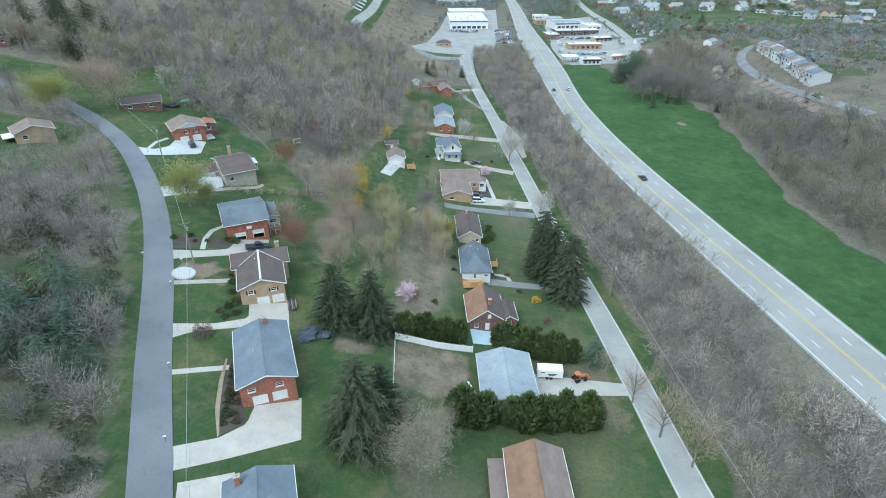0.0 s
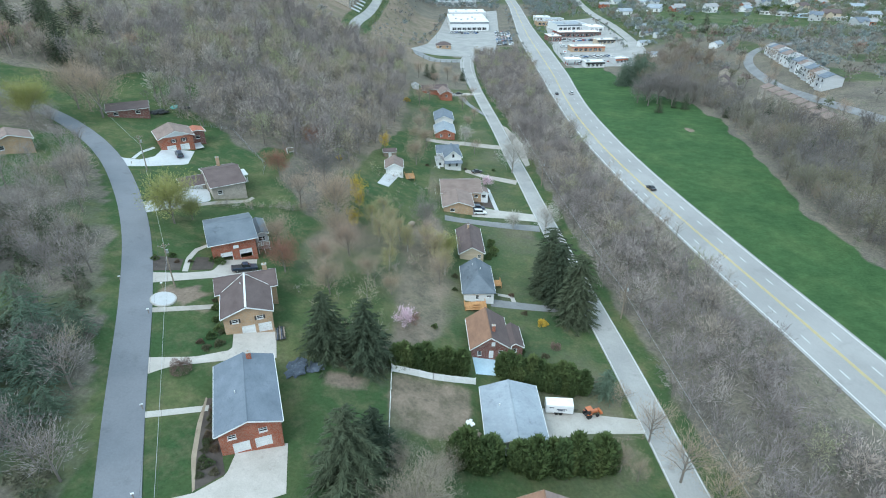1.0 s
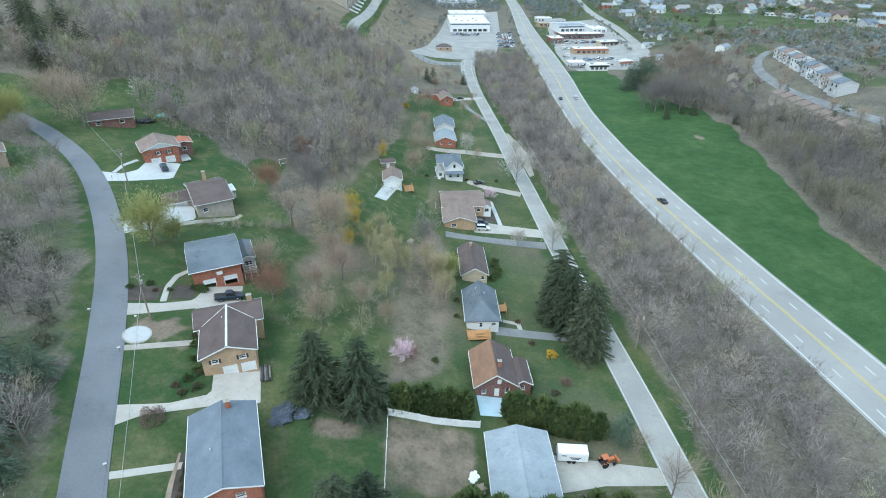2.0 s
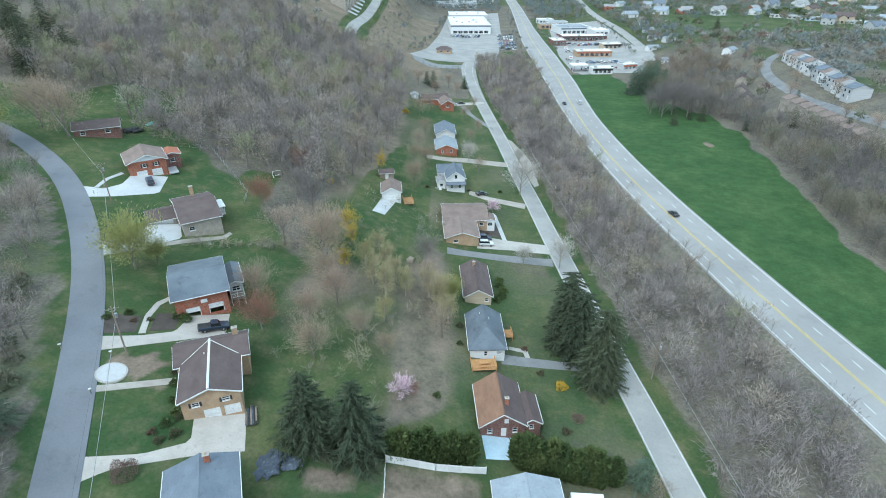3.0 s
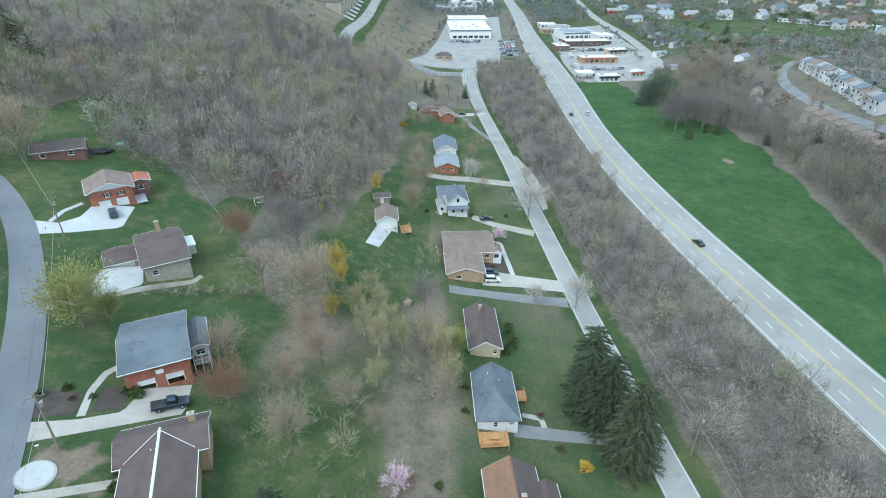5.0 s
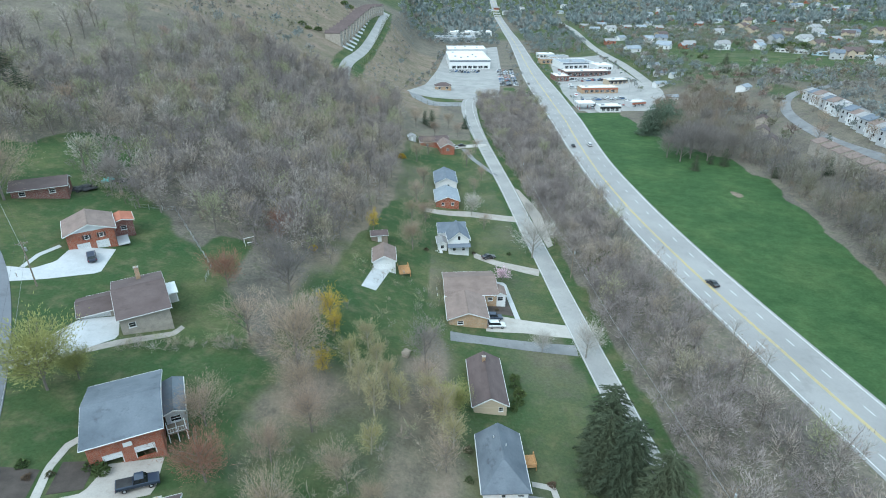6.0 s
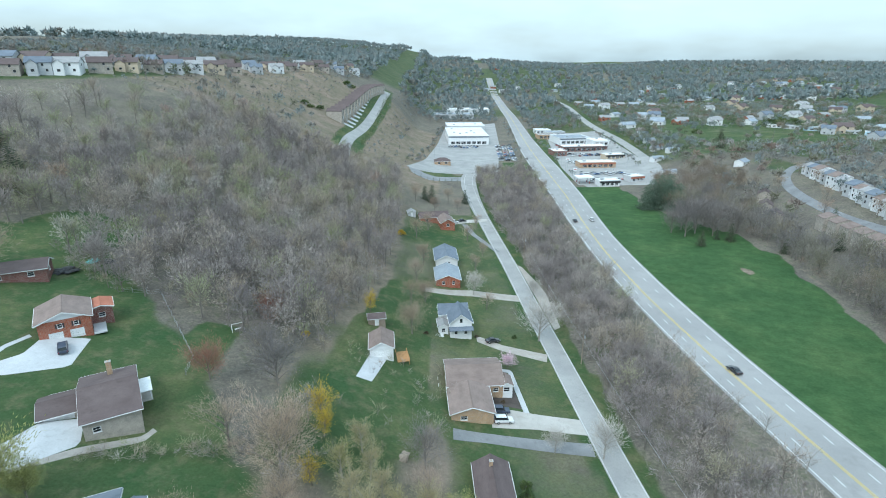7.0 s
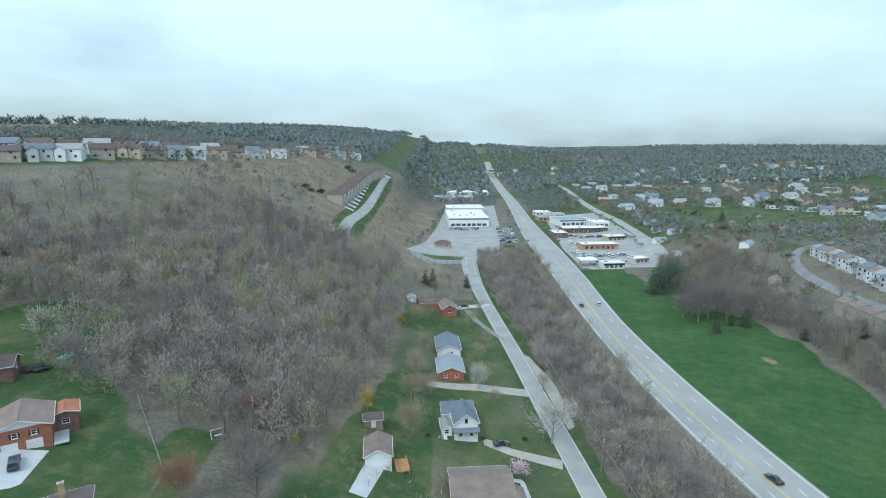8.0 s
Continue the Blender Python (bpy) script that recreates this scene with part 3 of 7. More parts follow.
# drives, walks and yards
pave("driveway", [(-43.0, 59.3), (-36, 62.5), (-32.6, 66.0), (-32.4, 71.2)], [(-41.2, 55.0), (-33, 59.0), (-23.3, 64.0), (-25.2, 73.0)], "warm_concrete", "pale concrete driveway up to twin garage doors", n=16, across=10)
pave("driveway", [(-38.6, 53.6), (-31.5, 56.5)], [(-36.6, 47.0), (-28.5, 50.0)], "warm_concrete", "pale concrete driveway beside a clipped hedge")
pave("front_walk", [(-49.2, 75.3), (-39.4, 78.6)], [(-48.8, 74.1), (-39.2, 77.4)], "concrete", "narrow pale concrete garden walk", across=2)
pave("driveway", [(-54.6, 86.8), (-45.6, 88.9), (-39.9, 92.0), (-41.4, 98.0)], [(-52.6, 82.4), (-48.6, 85.9), (-38.2, 89.8), (-31.6, 91.4), (-33.6, 99.2)], "warm_concrete", "concrete driveway below twin garage doors", n=16, across=8)
pave("front_walk", [(-58.5, 100.0), (-47.0, 104.4)], [(-58.2, 98.6), (-46.6, 103.0)], "gravel", "narrow gravel walk to a brown-roofed house", across=2)
pave("driveway", [(-64.2, 111.4), (-57, 113.6), (-51.9, 116.2), (-51.2, 121.5)], [(-62.6, 107.6), (-55.9, 111.0), (-43.0, 117.5), (-44.4, 124.0)], "warm_concrete", "concrete driveway with a parked pickup", n=16, across=8)
pave("mulch_bed", [(-64.0, 112.2), (-58.2, 114.4)], [(-65.6, 118.5), (-59.2, 119.0)], "mulch", "dark mulch bed beside a driveway", 0.05)
pave("mulch_bed", [(-56.2, 115.2), (-52.2, 116.8)], [(-57.2, 120.8), (-53.0, 121.8)], "mulch", "dark mulch bed by a house corner", 0.05)
pave("front_walk", [(-57.6, 114.0), (-58.9, 119.5), (-58.8, 124.0), (-56.8, 127.6)], [(-56.5, 114.4), (-57.8, 119.5), (-57.7, 123.5), (-56.2, 126.8)], "concrete", "curved concrete garden walk", across=2)
pave("gravel_path", [(-71.0, 141.6), (-63.2, 148.4), (-55.4, 153.8), (-54.6, 157)], [(-71.4, 142.8), (-64.2, 150), (-56.2, 155.2), (-55.6, 157.6)], "gravel", "tan gravel strip along a house front", 0.05, n=16, across=2)
pave("driveway", [(-79.6, 141.6), (-75.5, 147), (-73.4, 154.4)], [(-76.5, 136.6), (-70.0, 143.2), (-64.4, 150.6), (-67.5, 157.4)], "pale_concrete", "pale concrete driveway and parking apron", n=16, across=8)
pave("driveway", [(-98.0, 169.0), (-92, 169.6), (-89.6, 174.0), (-90.4, 181.5)], [(-94.0, 162.9), (-87, 166.4), (-79.0, 172.0), (-81.4, 183.5)], "pale_concrete", "pale blue-white concrete driveway with a parked car", n=16, across=8)
pave("front_walk", [(-94.6, 169.6), (-95.0, 176), (-93.4, 181.5)], [(-93.6, 169.6), (-93.9, 175.5), (-92.4, 180.8)], "pale_concrete", "curved pale concrete walk", across=2)
pave("driveway", [(18.6, 91.6), (39.5, 89.5)], [(19.8, 83.5), (28, 85.5), (39.5, 86.0)], "concrete", "concrete driveway with a trailer", n=12)
pave("front_walk", [(14.4, 132.6), (18.6, 132.0), (19.2, 127.6)], [(14.4, 131.5), (17.6, 130.9), (18.1, 127.6)], "concrete", "pale path from a side deck", across=2, n=8)
pave("driveway", [(12.2, 129.6), (29, 128.2), (38, 127.5)], [(12.2, 126.2), (28.5, 125.6), (38, 124.5)], "old_asphalt", "grey asphalt driveway past a deck", n=12)
pave("driveway", [(0.5, 177.5), (8, 177.4), (32, 175.6)], [(0.5, 173.4), (8, 174.0), (31.8, 171.2)], "old_asphalt", "grey asphalt driveway between lawns", n=14)
pave("driveway", [(9.8, 188.5), (22, 186.0), (31.5, 184.5)], [(9.8, 179.8), (20, 180.2), (32, 178.6)], "concrete", "concrete driveway with parked cars", n=14)
pave("front_walk", [(13.6, 206.8), (17.6, 206.5), (19.6, 186.5)], [(13.6, 205.4), (16.4, 205.2), (18.2, 186.6)], "pale_concrete", "pale concrete path round a planting bed", across=2)
pave("mulch_bed", [(10.6, 189.5), (18.0, 188.0)], [(12.0, 204.5), (16.2, 204.2)], "mulch", "brown planting bed by a front path", 0.05)
pave("driveway", [(9, 226.0), (16.2, 221.0), (29.6, 216.0)], [(9, 222.0), (15.5, 217.6), (28.6, 211.6)], "gravel", "gravel driveway with a dark parked car", n=12)
pave("driveway", [(-8, 259.5), (10, 262.5), (27, 259.5)], [(-8, 255.5), (10, 257.0), (27, 254.0)], "gravel", "gravel driveway below a brick house", n=12)
pave("driveway", [(2, 354), (12, 361), (24, 365)], [(2, 348), (12, 355), (24, 360)], "concrete", "short concrete driveway with parked cars", n=8)
pave("driveway", [(9.5, 352), (13.5, 334), (23.5, 308)], [(12.5, 352), (16.0, 335), (25.5, 309)], "old_asphalt", "grey asphalt loop drive", n=10)
pave("driveway", [(-21.0, 200.0), (-22.8, 188.0)], [(-16.4, 200.6), (-19.0, 187.6)], "pale_concrete", "white concrete garage apron", n=8)
pave("driveway", [(31.0, 292), (33.0, 262), (35.0, 232)], [(32.6, 290), (37.6, 264), (37.2, 234)], "gravel", "gravel turnout beside the lane", 0.05, n=8)
pave("patio", [(6.4, 104.6), (6.9, 99.2)], [(12.4, 105.6), (11.8, 99.8)], "patio_blue", "pale blue painted patio slab", 0.15, n=4, across=4)
pave("plaza", [(-26, 490), (-22, 470), (-10, 458.5), (16, 466)], [(-22, 496), (-14, 481), (-4, 474.5), (16, 480)], "old_asphalt", "asphalt slip road at the junction", 0.05)
pave("car_park", [(-27, 486), (-14, 540), (-4, 640), (6, 800)], [(16, 492), (44, 500), (60, 640), (76, 860)], "lane_asphalt", "pale asphalt forecourt round a white store", 0.06, n=24, across=14)
pave("car_park", [(96, 452), (98, 520), (112, 640), (128, 760)], [(150, 452), (168, 505), (176, 640), (180, 720)], "lane_asphalt", "pale paved forecourt beside the highway", 0.07, n=24, across=12)
BYROAD = smooth_path([(100, 449), (130, 456), (150, 470), (168, 500), (181, 630), (187, 777), (209, 1000), (240, 1300)], 6.0)
tagged(new("lane_road", ribbon_mesh("lane_road", BYROAD, 3.6, "lane_asphalt", 0.1, 0, 4)), "pale side road that leads up the valley", "road", kind="structure")
HILLROAD = smooth_path([(-66, 440), (-70, 472), (-72, 520), (-68, 600), (-66, 700), (-70, 830)], 6.0)
tagged(new("street_road", ribbon_mesh("street_road", HILLROAD, 4.0, "lane_asphalt", 0.1, 0, 4)), "pale street that climbs a dry hillside", "road", kind="structure")
COURT = smooth_path([(196, 250), (191, 297), (190, 334), (200, 385), (225, 420), (285, 470), (300, 560)], 6.0)
tagged(new("street_road", ribbon_mesh("street_road", COURT, 2.7, "old_asphalt", 0.1, 0, 4)), "pale street between terraced houses", "road", kind="structure")

# ---- plants ----
def tube(a, b, ra, rb, sides=5):
    """A tapered limb between two points: points and triangles."""
    a, b = np.array(a, float), np.array(b, float)
    d = (b - a) / (np.linalg.norm(b - a) + 1e-9)
    u = np.cross(d, (0.3, 0.9, 0.2))
    u /= np.linalg.norm(u) + 1e-9
    w = np.cross(d, u)
    t = np.arange(sides) * 2 * math.pi / sides
    ring = np.cos(t)[:, None] * u + np.sin(t)[:, None] * w
    V = np.concatenate([a + ring * ra, b + ring * rb])
    i = np.arange(sides)
    j = (i + 1) % sides
    F = np.concatenate([np.stack([i, j, j + sides], 1), np.stack([i, j + sides, i + sides], 1)])
    return V, F


def slivers(rng, base, way, length, width):
    """Thin triangles, one for each twig."""
    n = len(base)
    side = np.cross(way, rng.normal(size=(n, 3)))
    side /= np.linalg.norm(side, axis=1)[:, None] + 1e-9
    V = np.stack([base - side * width[:, None] / 2, base + side * width[:, None] / 2, base + way * length[:, None]], 1).reshape(-1, 3)
    return V, np.arange(3 * n).reshape(-1, 3)


def join(pieces):
    """Joins (points, triangles, material index) pieces."""
    Vs, Fs, Ms, k = [], [], [], 0
    for V, F, m in pieces:
        Vs.append(V)
        Fs.append(F + k)
        Ms.append(np.full(len(F), m))
        k += len(V)
    return np.concatenate(Vs), np.concatenate(Fs), np.concatenate(Ms)


def bare_tree(seed, h=14.0, r=4.5, limbs=8, twigs=380, width=0.09, length=1.9, sides=5, low=0.3):
    """A leafless tree: trunk, forked limbs and a haze of twigs with an uneven outline."""
    rng = np.random.default_rng(seed)
    lean = rng.normal(size=2) * 0.03 * h
    top = np.array([lean[0], lean[1], h * 0.72])
    out = [(*tube((0, 0, -0.4), top * 0.45, 0.02 * h, 0.014 * h, sides), 0), (*tube(top * 0.45, top, 0.014 * h, 0.004 * h, sides), 0)]
    tips = []
    for i in range(limbs):
        f = low + (0.9 - low) * (i + rng.random() * 0.7) / limbs
        a = top * f
        ang = i * 2.4 + rng.random()
        reach = r * (0.65 + 0.5 * rng.random()) * (1.15 - 0.55 * f)
        b = a + np.array([math.cos(ang) * reach, math.sin(ang) * reach, reach * (0.55 + 0.5 * rng.random()) + 0.1 * h])
        b[2] = min(b[2], h * 0.97)
        mid = (a + b) / 2 + np.array([0, 0, 0.12 * reach])
        out.append((*tube(a, mid, 0.008 * h, 0.005 * h, 3), 0))
        out.append((*tube(mid, b, 0.005 * h, 0.002 * h, 3), 0))
        tips += [(mid, b), (a * 0.4 + mid * 0.6, mid)]
    tips.append((top * 0.8, top))
    tips = np.array(tips)
    pick = rng.integers(0, len(tips), twigs)
    f = rng.random(twigs)[:, None]
    base = tips[pick, 0] * (1 - f) + tips[pick, 1] * f + rng.normal(size=(twigs, 3)) * (0.15 * r)
    core = np.array([lean[0] * 0.5, lean[1] * 0.5, h * 0.45])
    way = base - core
    way /= np.linalg.norm(way, axis=1)[:, None]
    way = way + rng.normal(size=(twigs, 3)) * 0.55 + np.array([0, 0, 0.45])
    way /= np.linalg.norm(way, axis=1)[:, None]
    out.append((*slivers(rng, base, way, length * (0.6 + 0.8 * rng.random(twigs)), width * (0.7 + 0.6 * rng.random(twigs))), 1))
    return join(out)


def conifer(seed, h=14.0, r=3.2, levels=20, sprays=9, skirt=0.06, power=0.8):
    """A spruce: whorls of drooping boughs, ragged at the edge."""
    rng = np.random.default_rng(seed)
    out = [(*tube((0, 0, -0.4), (0, 0, h * 0.97), 0.018 * h, 0.02, 6), 0)]
    B, W, L, T = [], [], [], []
    for i in range(levels):
        f = skirt + (0.97 - skirt) * (i / levels) ** 0.9
        z, rad = h * f, r * (1 - f) ** power * (0.8 + 0.4 * rng.random()) + 0.12
        n = max(5, int(10 * (1 - f) + 4))
        for j in range(n):
            ang = (j + rng.random() * 0.8) * 2 * math.pi / n + i * 0.7
            reach = rad * (0.7 + 0.45 * rng.random())
            out_dir = np.array([math.cos(ang), math.sin(ang), -0.28 - 0.2 * rng.random()])
            tan = np.array([-math.sin(ang), math.cos(ang), 0])
            for k in range(sprays):
                q = (k + 0.3) / sprays
                B.append(np.array([0, 0, z]) + out_dir * reach * q * 0.85)
                d = out_dir * 0.9 + tan * rng.normal() * 0.95 + np.array([0, 0, 0.12 - 0.35 * rng.random()])
                W.append(d / np.linalg.norm(d))
                L.append(reach * (0.09 + 0.12 * rng.random()) + 0.2)
                T.append(0.08 + 0.016 * reach)
    out.append((*slivers(rng, np.array(B), np.array(W), np.array(L), np.array(T)), 1))
    return join(out)


def cedar(seed, h=4.6, r=1.0, n=620):
    """A clipped arborvitae: a dense column of upright sprays round an added light-blocking core."""
    rng = np.random.default_rng(seed)
    f = rng.random(n)
    ang = rng.random(n) * 2 * math.pi
    rad = r * np.minimum(1.0, 1.9 * (1 - f) ** 0.7) * (0.75 + 0.3 * rng.random(n)) * np.minimum(1, 0.7 + f * 2)
    base = np.stack([np.cos(ang) * rad, np.sin(ang) * rad, f * h * 0.95], 1)
    way = np.stack([np.cos(ang) * 0.5, np.sin(ang) * 0.5, np.full(n, 0.8)], 1) + rng.normal(size=(n, 3)) * 0.3
    way /= np.linalg.norm(way, axis=1)[:, None]
    V, F = slivers(rng, base, way, 0.45 + 0.4 * rng.random(n), 0.3 + 0.2 * rng.random(n))
    c1 = tube((0, 0, -0.2), (0, 0, h * 0.5), r * 0.62, r * 0.72, 8)
    c2 = tube((0, 0, h * 0.5), (0, 0, h * 0.93), r * 0.72, r * 0.12, 8)
    t = tube((0, 0, -0.5), (0, 0, 0.5), 0.12, 0.1, 6)
    return join([(*t, 0), (*c1, 1), (*c2, 1), (V, F, 1)])


def shrub(seed, r=1.1, h=1.4, n=420, size=0.22):
    """A rounded uneven bush of small leaves."""
    rng = np.random.default_rng(seed)
    v = rng.normal(size=(n, 3))
    v /= np.linalg.norm(v, axis=1)[:, None]
    v[:, 2] = np.abs(v[:, 2])
    bumps = 0.75 + 0.25 * np.sin(3 * np.arctan2(v[:, 1], v[:, 0]) + seed) * np.cos(2.5 * v[:, 2] + seed)
    base = v * np.array([r, r, h]) * (bumps * (0.55 + 0.45 * rng.random(n) ** 0.4))[:, None]
    way = v + rng.normal(size=(n, 3)) * 0.6
    way /= np.linalg.norm(way, axis=1)[:, None]
    V, F = slivers(rng, base, way, size * (0.7 + 0.8 * rng.random(n)) * 1.4, size * (0.7 + 0.6 * rng.random(n)))
    st = [(*tube((0, 0, -0.3), (math.cos(a) * r * 0.4, math.sin(a) * r * 0.4, h * 0.5), 0.04, 0.02, 3), 0) for a in (0, 1.6, 3.1, 4.6)]
    return join(st + [(V, F, 1)])


def split_plant(name, data, wood, leaf, label, category, crown="crown"):
    """A plant as a thing with trunk and crown as parts."""
    V, F, M = data
    top = new(name)
    tagged(top, label, category)
    for part_name, k, mat in (("trunk", 0, wood), (crown, 1, leaf)):
        f = F[M == k]
        used, inv = np.unique(f, return_inverse=True)
        child(part_name, mesh_np(part_name, V[used], inv.reshape(-1, 3), [mat]), top)
    return top


def stand(proto, places, group="", first=True):
    """Puts a plant at the first place and copies of it at the others: x, y, scale."""
    for i, (x, y, k) in enumerate(places):
        m = Matrix.LocRotScale((x, y, gz(x, y)), Euler((0, 0, (i * 2.399 + x) % 6.28)), (k, k, k * (0.94 + 0.03 * (i % 5))))
        if i == 0:
            proto.matrix_basis = m
            if group:
                tagged(proto, group=group)
        else:
            c = copy_thing(proto, Matrix.Identity(4))
            c.matrix_basis = m


def scatter(seed, x0, x1, y0, y1, gap, keep):
    """Jittered places on the land where keep(x, y) is above chance."""
    rng = np.random.default_rng(seed)
    X, Y = np.meshgrid(np.arange(x0, x1, gap), np.arange(y0, y1, gap))
    X = X.ravel() + rng.uniform(-0.48, 0.48, X.size) * gap
    Y = Y.ravel() + rng.uniform(-0.48, 0.48, Y.size) * gap
    ok = keep(X, Y) > rng.random(X.size)
    return X[ok], Y[ok], rng


def forest(name, X, Y, rng, protos, size, label, mats=("bark", "twigs"), tint=None, category="woodland"):
    """Many trees joined into one mass: what nobody could count."""
    Vs, Fs, Ms, Ts, k = [], [], [], [], 0
    Z = ground(X, Y)
    pick = rng.integers(0, len(protos), len(X))
    yaw = rng.random(len(X)) * 6.28
    scale = size[0] + (size[1] - size[0]) * rng.random(len(X))
    t = rng.random(len(X)) if tint is None else np.clip(tint(X, Y, rng), 0, 1)
    for i in range(len(X)):
        V, F, M = protos[pick[i]]
        c, s = math.cos(yaw[i]), math.sin(yaw[i])
        W = V * scale[i]
        W = np.stack([W[:, 0] * c - W[:, 1] * s + X[i], W[:, 0] * s + W[:, 1] * c + Y[i], W[:, 2] + Z[i]], 1)
        Vs.append(W)
        Fs.append(F + k)
        Ms.append(M)
        Ts.append(np.full(len(V), t[i]))
        k += len(V)
    ob = new(name, mesh_np(name, np.concatenate(Vs), np.concatenate(Fs), mats, np.concatenate(Ms), np.concatenate(Ts)))
    return tagged(ob, label, category, kind="stuff")


def lane_x(y):
    return np.interp(y, LANE_Y, LANE_X)


def hw_x(y):
    return np.interp(y, HW_Y, HW_X)


WOOD = [bare_tree(s, 13.5, 5.6, 11, 580, 0.19, 0.98, 4, 0.26) for s in range(1, 8)]
POLE_WOOD = [bare_tree(s, 15.0, 4.2, 9, 520, 0.165, 0.95, 4, 0.3) for s in range(11, 15)]
FINE_WOOD = [bare_tree(s, 12.0, 5.2, 12, 760, 0.085, 1.0, 4, 0.22) for s in range(15, 20)]
THICKET = [bare_tree(s, 7.2, 3.2, 4, 185, 0.112, 1.2, 3, 0.1) for s in range(21, 27)]


def far_tree(seed, h=12.0, r=6.0, n=82, bough=1.0):
    """A leafless crown of long thin boughs for the far slopes."""
    rng = np.random.default_rng(seed)
    v = rng.normal(size=(n, 3))
    v /= np.linalg.norm(v, axis=1)[:, None]
    k = 0.7 + 0.3 * np.sin(3 * np.arctan2(v[:, 1], v[:, 0]) + seed) * np.cos(2 * v[:, 2] + seed)
    base = v * np.array([r, r, h * 0.4]) * (k * (0.2 + 0.65 * rng.random(n)))[:, None] + np.array([0, 0, h * 0.5])
    way = v * np.array([0.8, 0.8, 0.6]) + rng.normal(size=(n, 3)) * 0.35 + np.array([0, 0, 0.55])
    way /= np.linalg.norm(way, axis=1)[:, None]
    V, F = slivers(rng, base, way, bough * (1.0 + 0.8 * rng.random(n)), bough * (0.6 + 0.6 * rng.random(n)))
    return join([(*tube((0, 0, -0.4), (0, 0, h * 0.6), 0.2, 0.06, 3), 0), (V, F, 1)])


FAR_WOOD = [far_tree(s) for s in range(31, 38)]
TOWN_WOOD = [far_tree(s, 10.0, 5.6, 72, 1.1) for s in range(44, 49)]
HILL_WOOD = [far_tree(s, n=30, bough=2.5) for s in range(71, 76)]
SCRUB = [far_tree(s, n=26, bough=1.6) for s in range(76, 79)]
FAR_GREEN = [conifer(s, 14, 3.6, 6, 2) for s in range(41, 44)]


def grey_mix(x, y, rng):
    return 0.38 + 0.36 * rumple(x, y, 26, 1) + 0.12 * sm(-x, 90, 140) + rng.normal(size=len(x)) * 0.27


def keep_centre(x, y):
    edge = np.interp(y, [195, 232, 262, 290, 350, 430], [-31, -27, -22, -21, -23, -26])
    left = np.interp(x, [-200, -120, -91, -78, -66, -52, -41, -32, -25, -20], [248, 231, 209, 207, 202, 197, 193, 199, 230, 258])
    z = ground(x, y)
    return np.where(z < 51, 1.0, 0.34 * (z < 63)) * (x < edge) * (y > left) * (np.hypot(x + 118, (y - 244) * 1.4) > 17)


_x, _y, _r = scatter(5, -230, -18, 165, 415, 6.4, lambda x, y: keep_centre(x, y) * 0.93)
forest("woodland", _x, _y, _r, WOOD + POLE_WOOD, (0.72, 1.12), "dense leafless grey-brown woodland in early spring", tint=grey_mix)
_x, _y, _r = scatter(27, -130, -18, 190, 300, 4.6, lambda x, y: keep_centre(x, y + 3) * sm(290 - y, 0, 40) * 0.8)
forest("woodland_edge", _x, _y, _r, THICKET, (0.45, 0.9), "leafless brush under the woodland's front trees", tint=grey_mix, category="thicket")
_x, _y, _r = scatter(6, -175, -30, 20, 205, 5.9, lambda x, y: (street_side(x, y) < -6.0 - 2.0 * rumple(x, y, 6, 2)) * (1 - (zones(x, y)[0] > 0.7)) * (0.95 - 0.45 * sm(y, 92, 80)))
forest("woodland", _x, _y, _r, FINE_WOOD, (0.6, 0.95), "leafless woodland and scrub above a street", tint=lambda x, y, g: 0.27 - 0.2 * sm(y, 85, 62) + 0.2 * rumple(x, y, 15, 1) + g.normal(size=len(x)) * 0.16)
_x, _y, _r = scatter(19, -115, -40, 30, 128, 4.0, lambda x, y: (street_side(x, y) < -7.5) * (0.5 + 0.5 * rumple(x, y, 8, 2)))
forest("green_undergrowth", _x, _y, _r, [shrub(s, 2.0, 2.4, 330, 0.22) for s in (81, 82, 83)], (0.8, 1.7), "dull green shrubs under leafless trees", ("bark", "undergrowth_leaves"), category="undergrowth")
_x, _y, _r = scatter(17, 30, 95, 40, 500, 4.0, lambda x, y: (x > np.maximum(lane_x(y) + 5.0, hw_x(y) - 22.0)) * (x < hw_x(y) - 10.5) * 0.85)
forest("roadside_thicket", _x, _y, _r, THICKET, (0.25, 0.5), "low grey scrub on the bank below the highway", tint=lambda x, y, g: 0.22 + 0.22 * rumple(x, y, 15, 2) + g.normal(size=len(x)) * 0.16, category="thicket")
_x, _y, _r = scatter(7, 22, 95, 50, 490, 3.9, lambda x, y: (x > lane_x(y) + 6.0 + 2.0 * rumple(x, y, 9)) * (x < hw_x(y) - 19.0) * 0.9)
forest("roadside_thicket", _x, _y, _r, THICKET, (0.6, 1.3), "leafless grey thicket between the lane and the highway", tint=lambda x, y, g: 0.14 + 0.2 * rumple(x, y, 15, 2) + g.normal(size=len(x)) * 0.16, category="thicket")
_x, _y, _r = scatter(18, 22, 95, 40, 490, 6.6, lambda x, y: (x > lane_x(y) + 8.0) * (x < hw_x(y) - 15.0) * (0.35 + 0.5 * sm(y, 140, 200)))
forest("roadside_thicket", _x, _y, _r, WOOD, (0.5, 0.92), "taller leafless trees in a roadside thicket", tint=lambda x, y, g: 0.34 + 0.3 * rumple(x, y, 12, 4) + g.normal(size=len(x)) * 0.2, category="thicket")
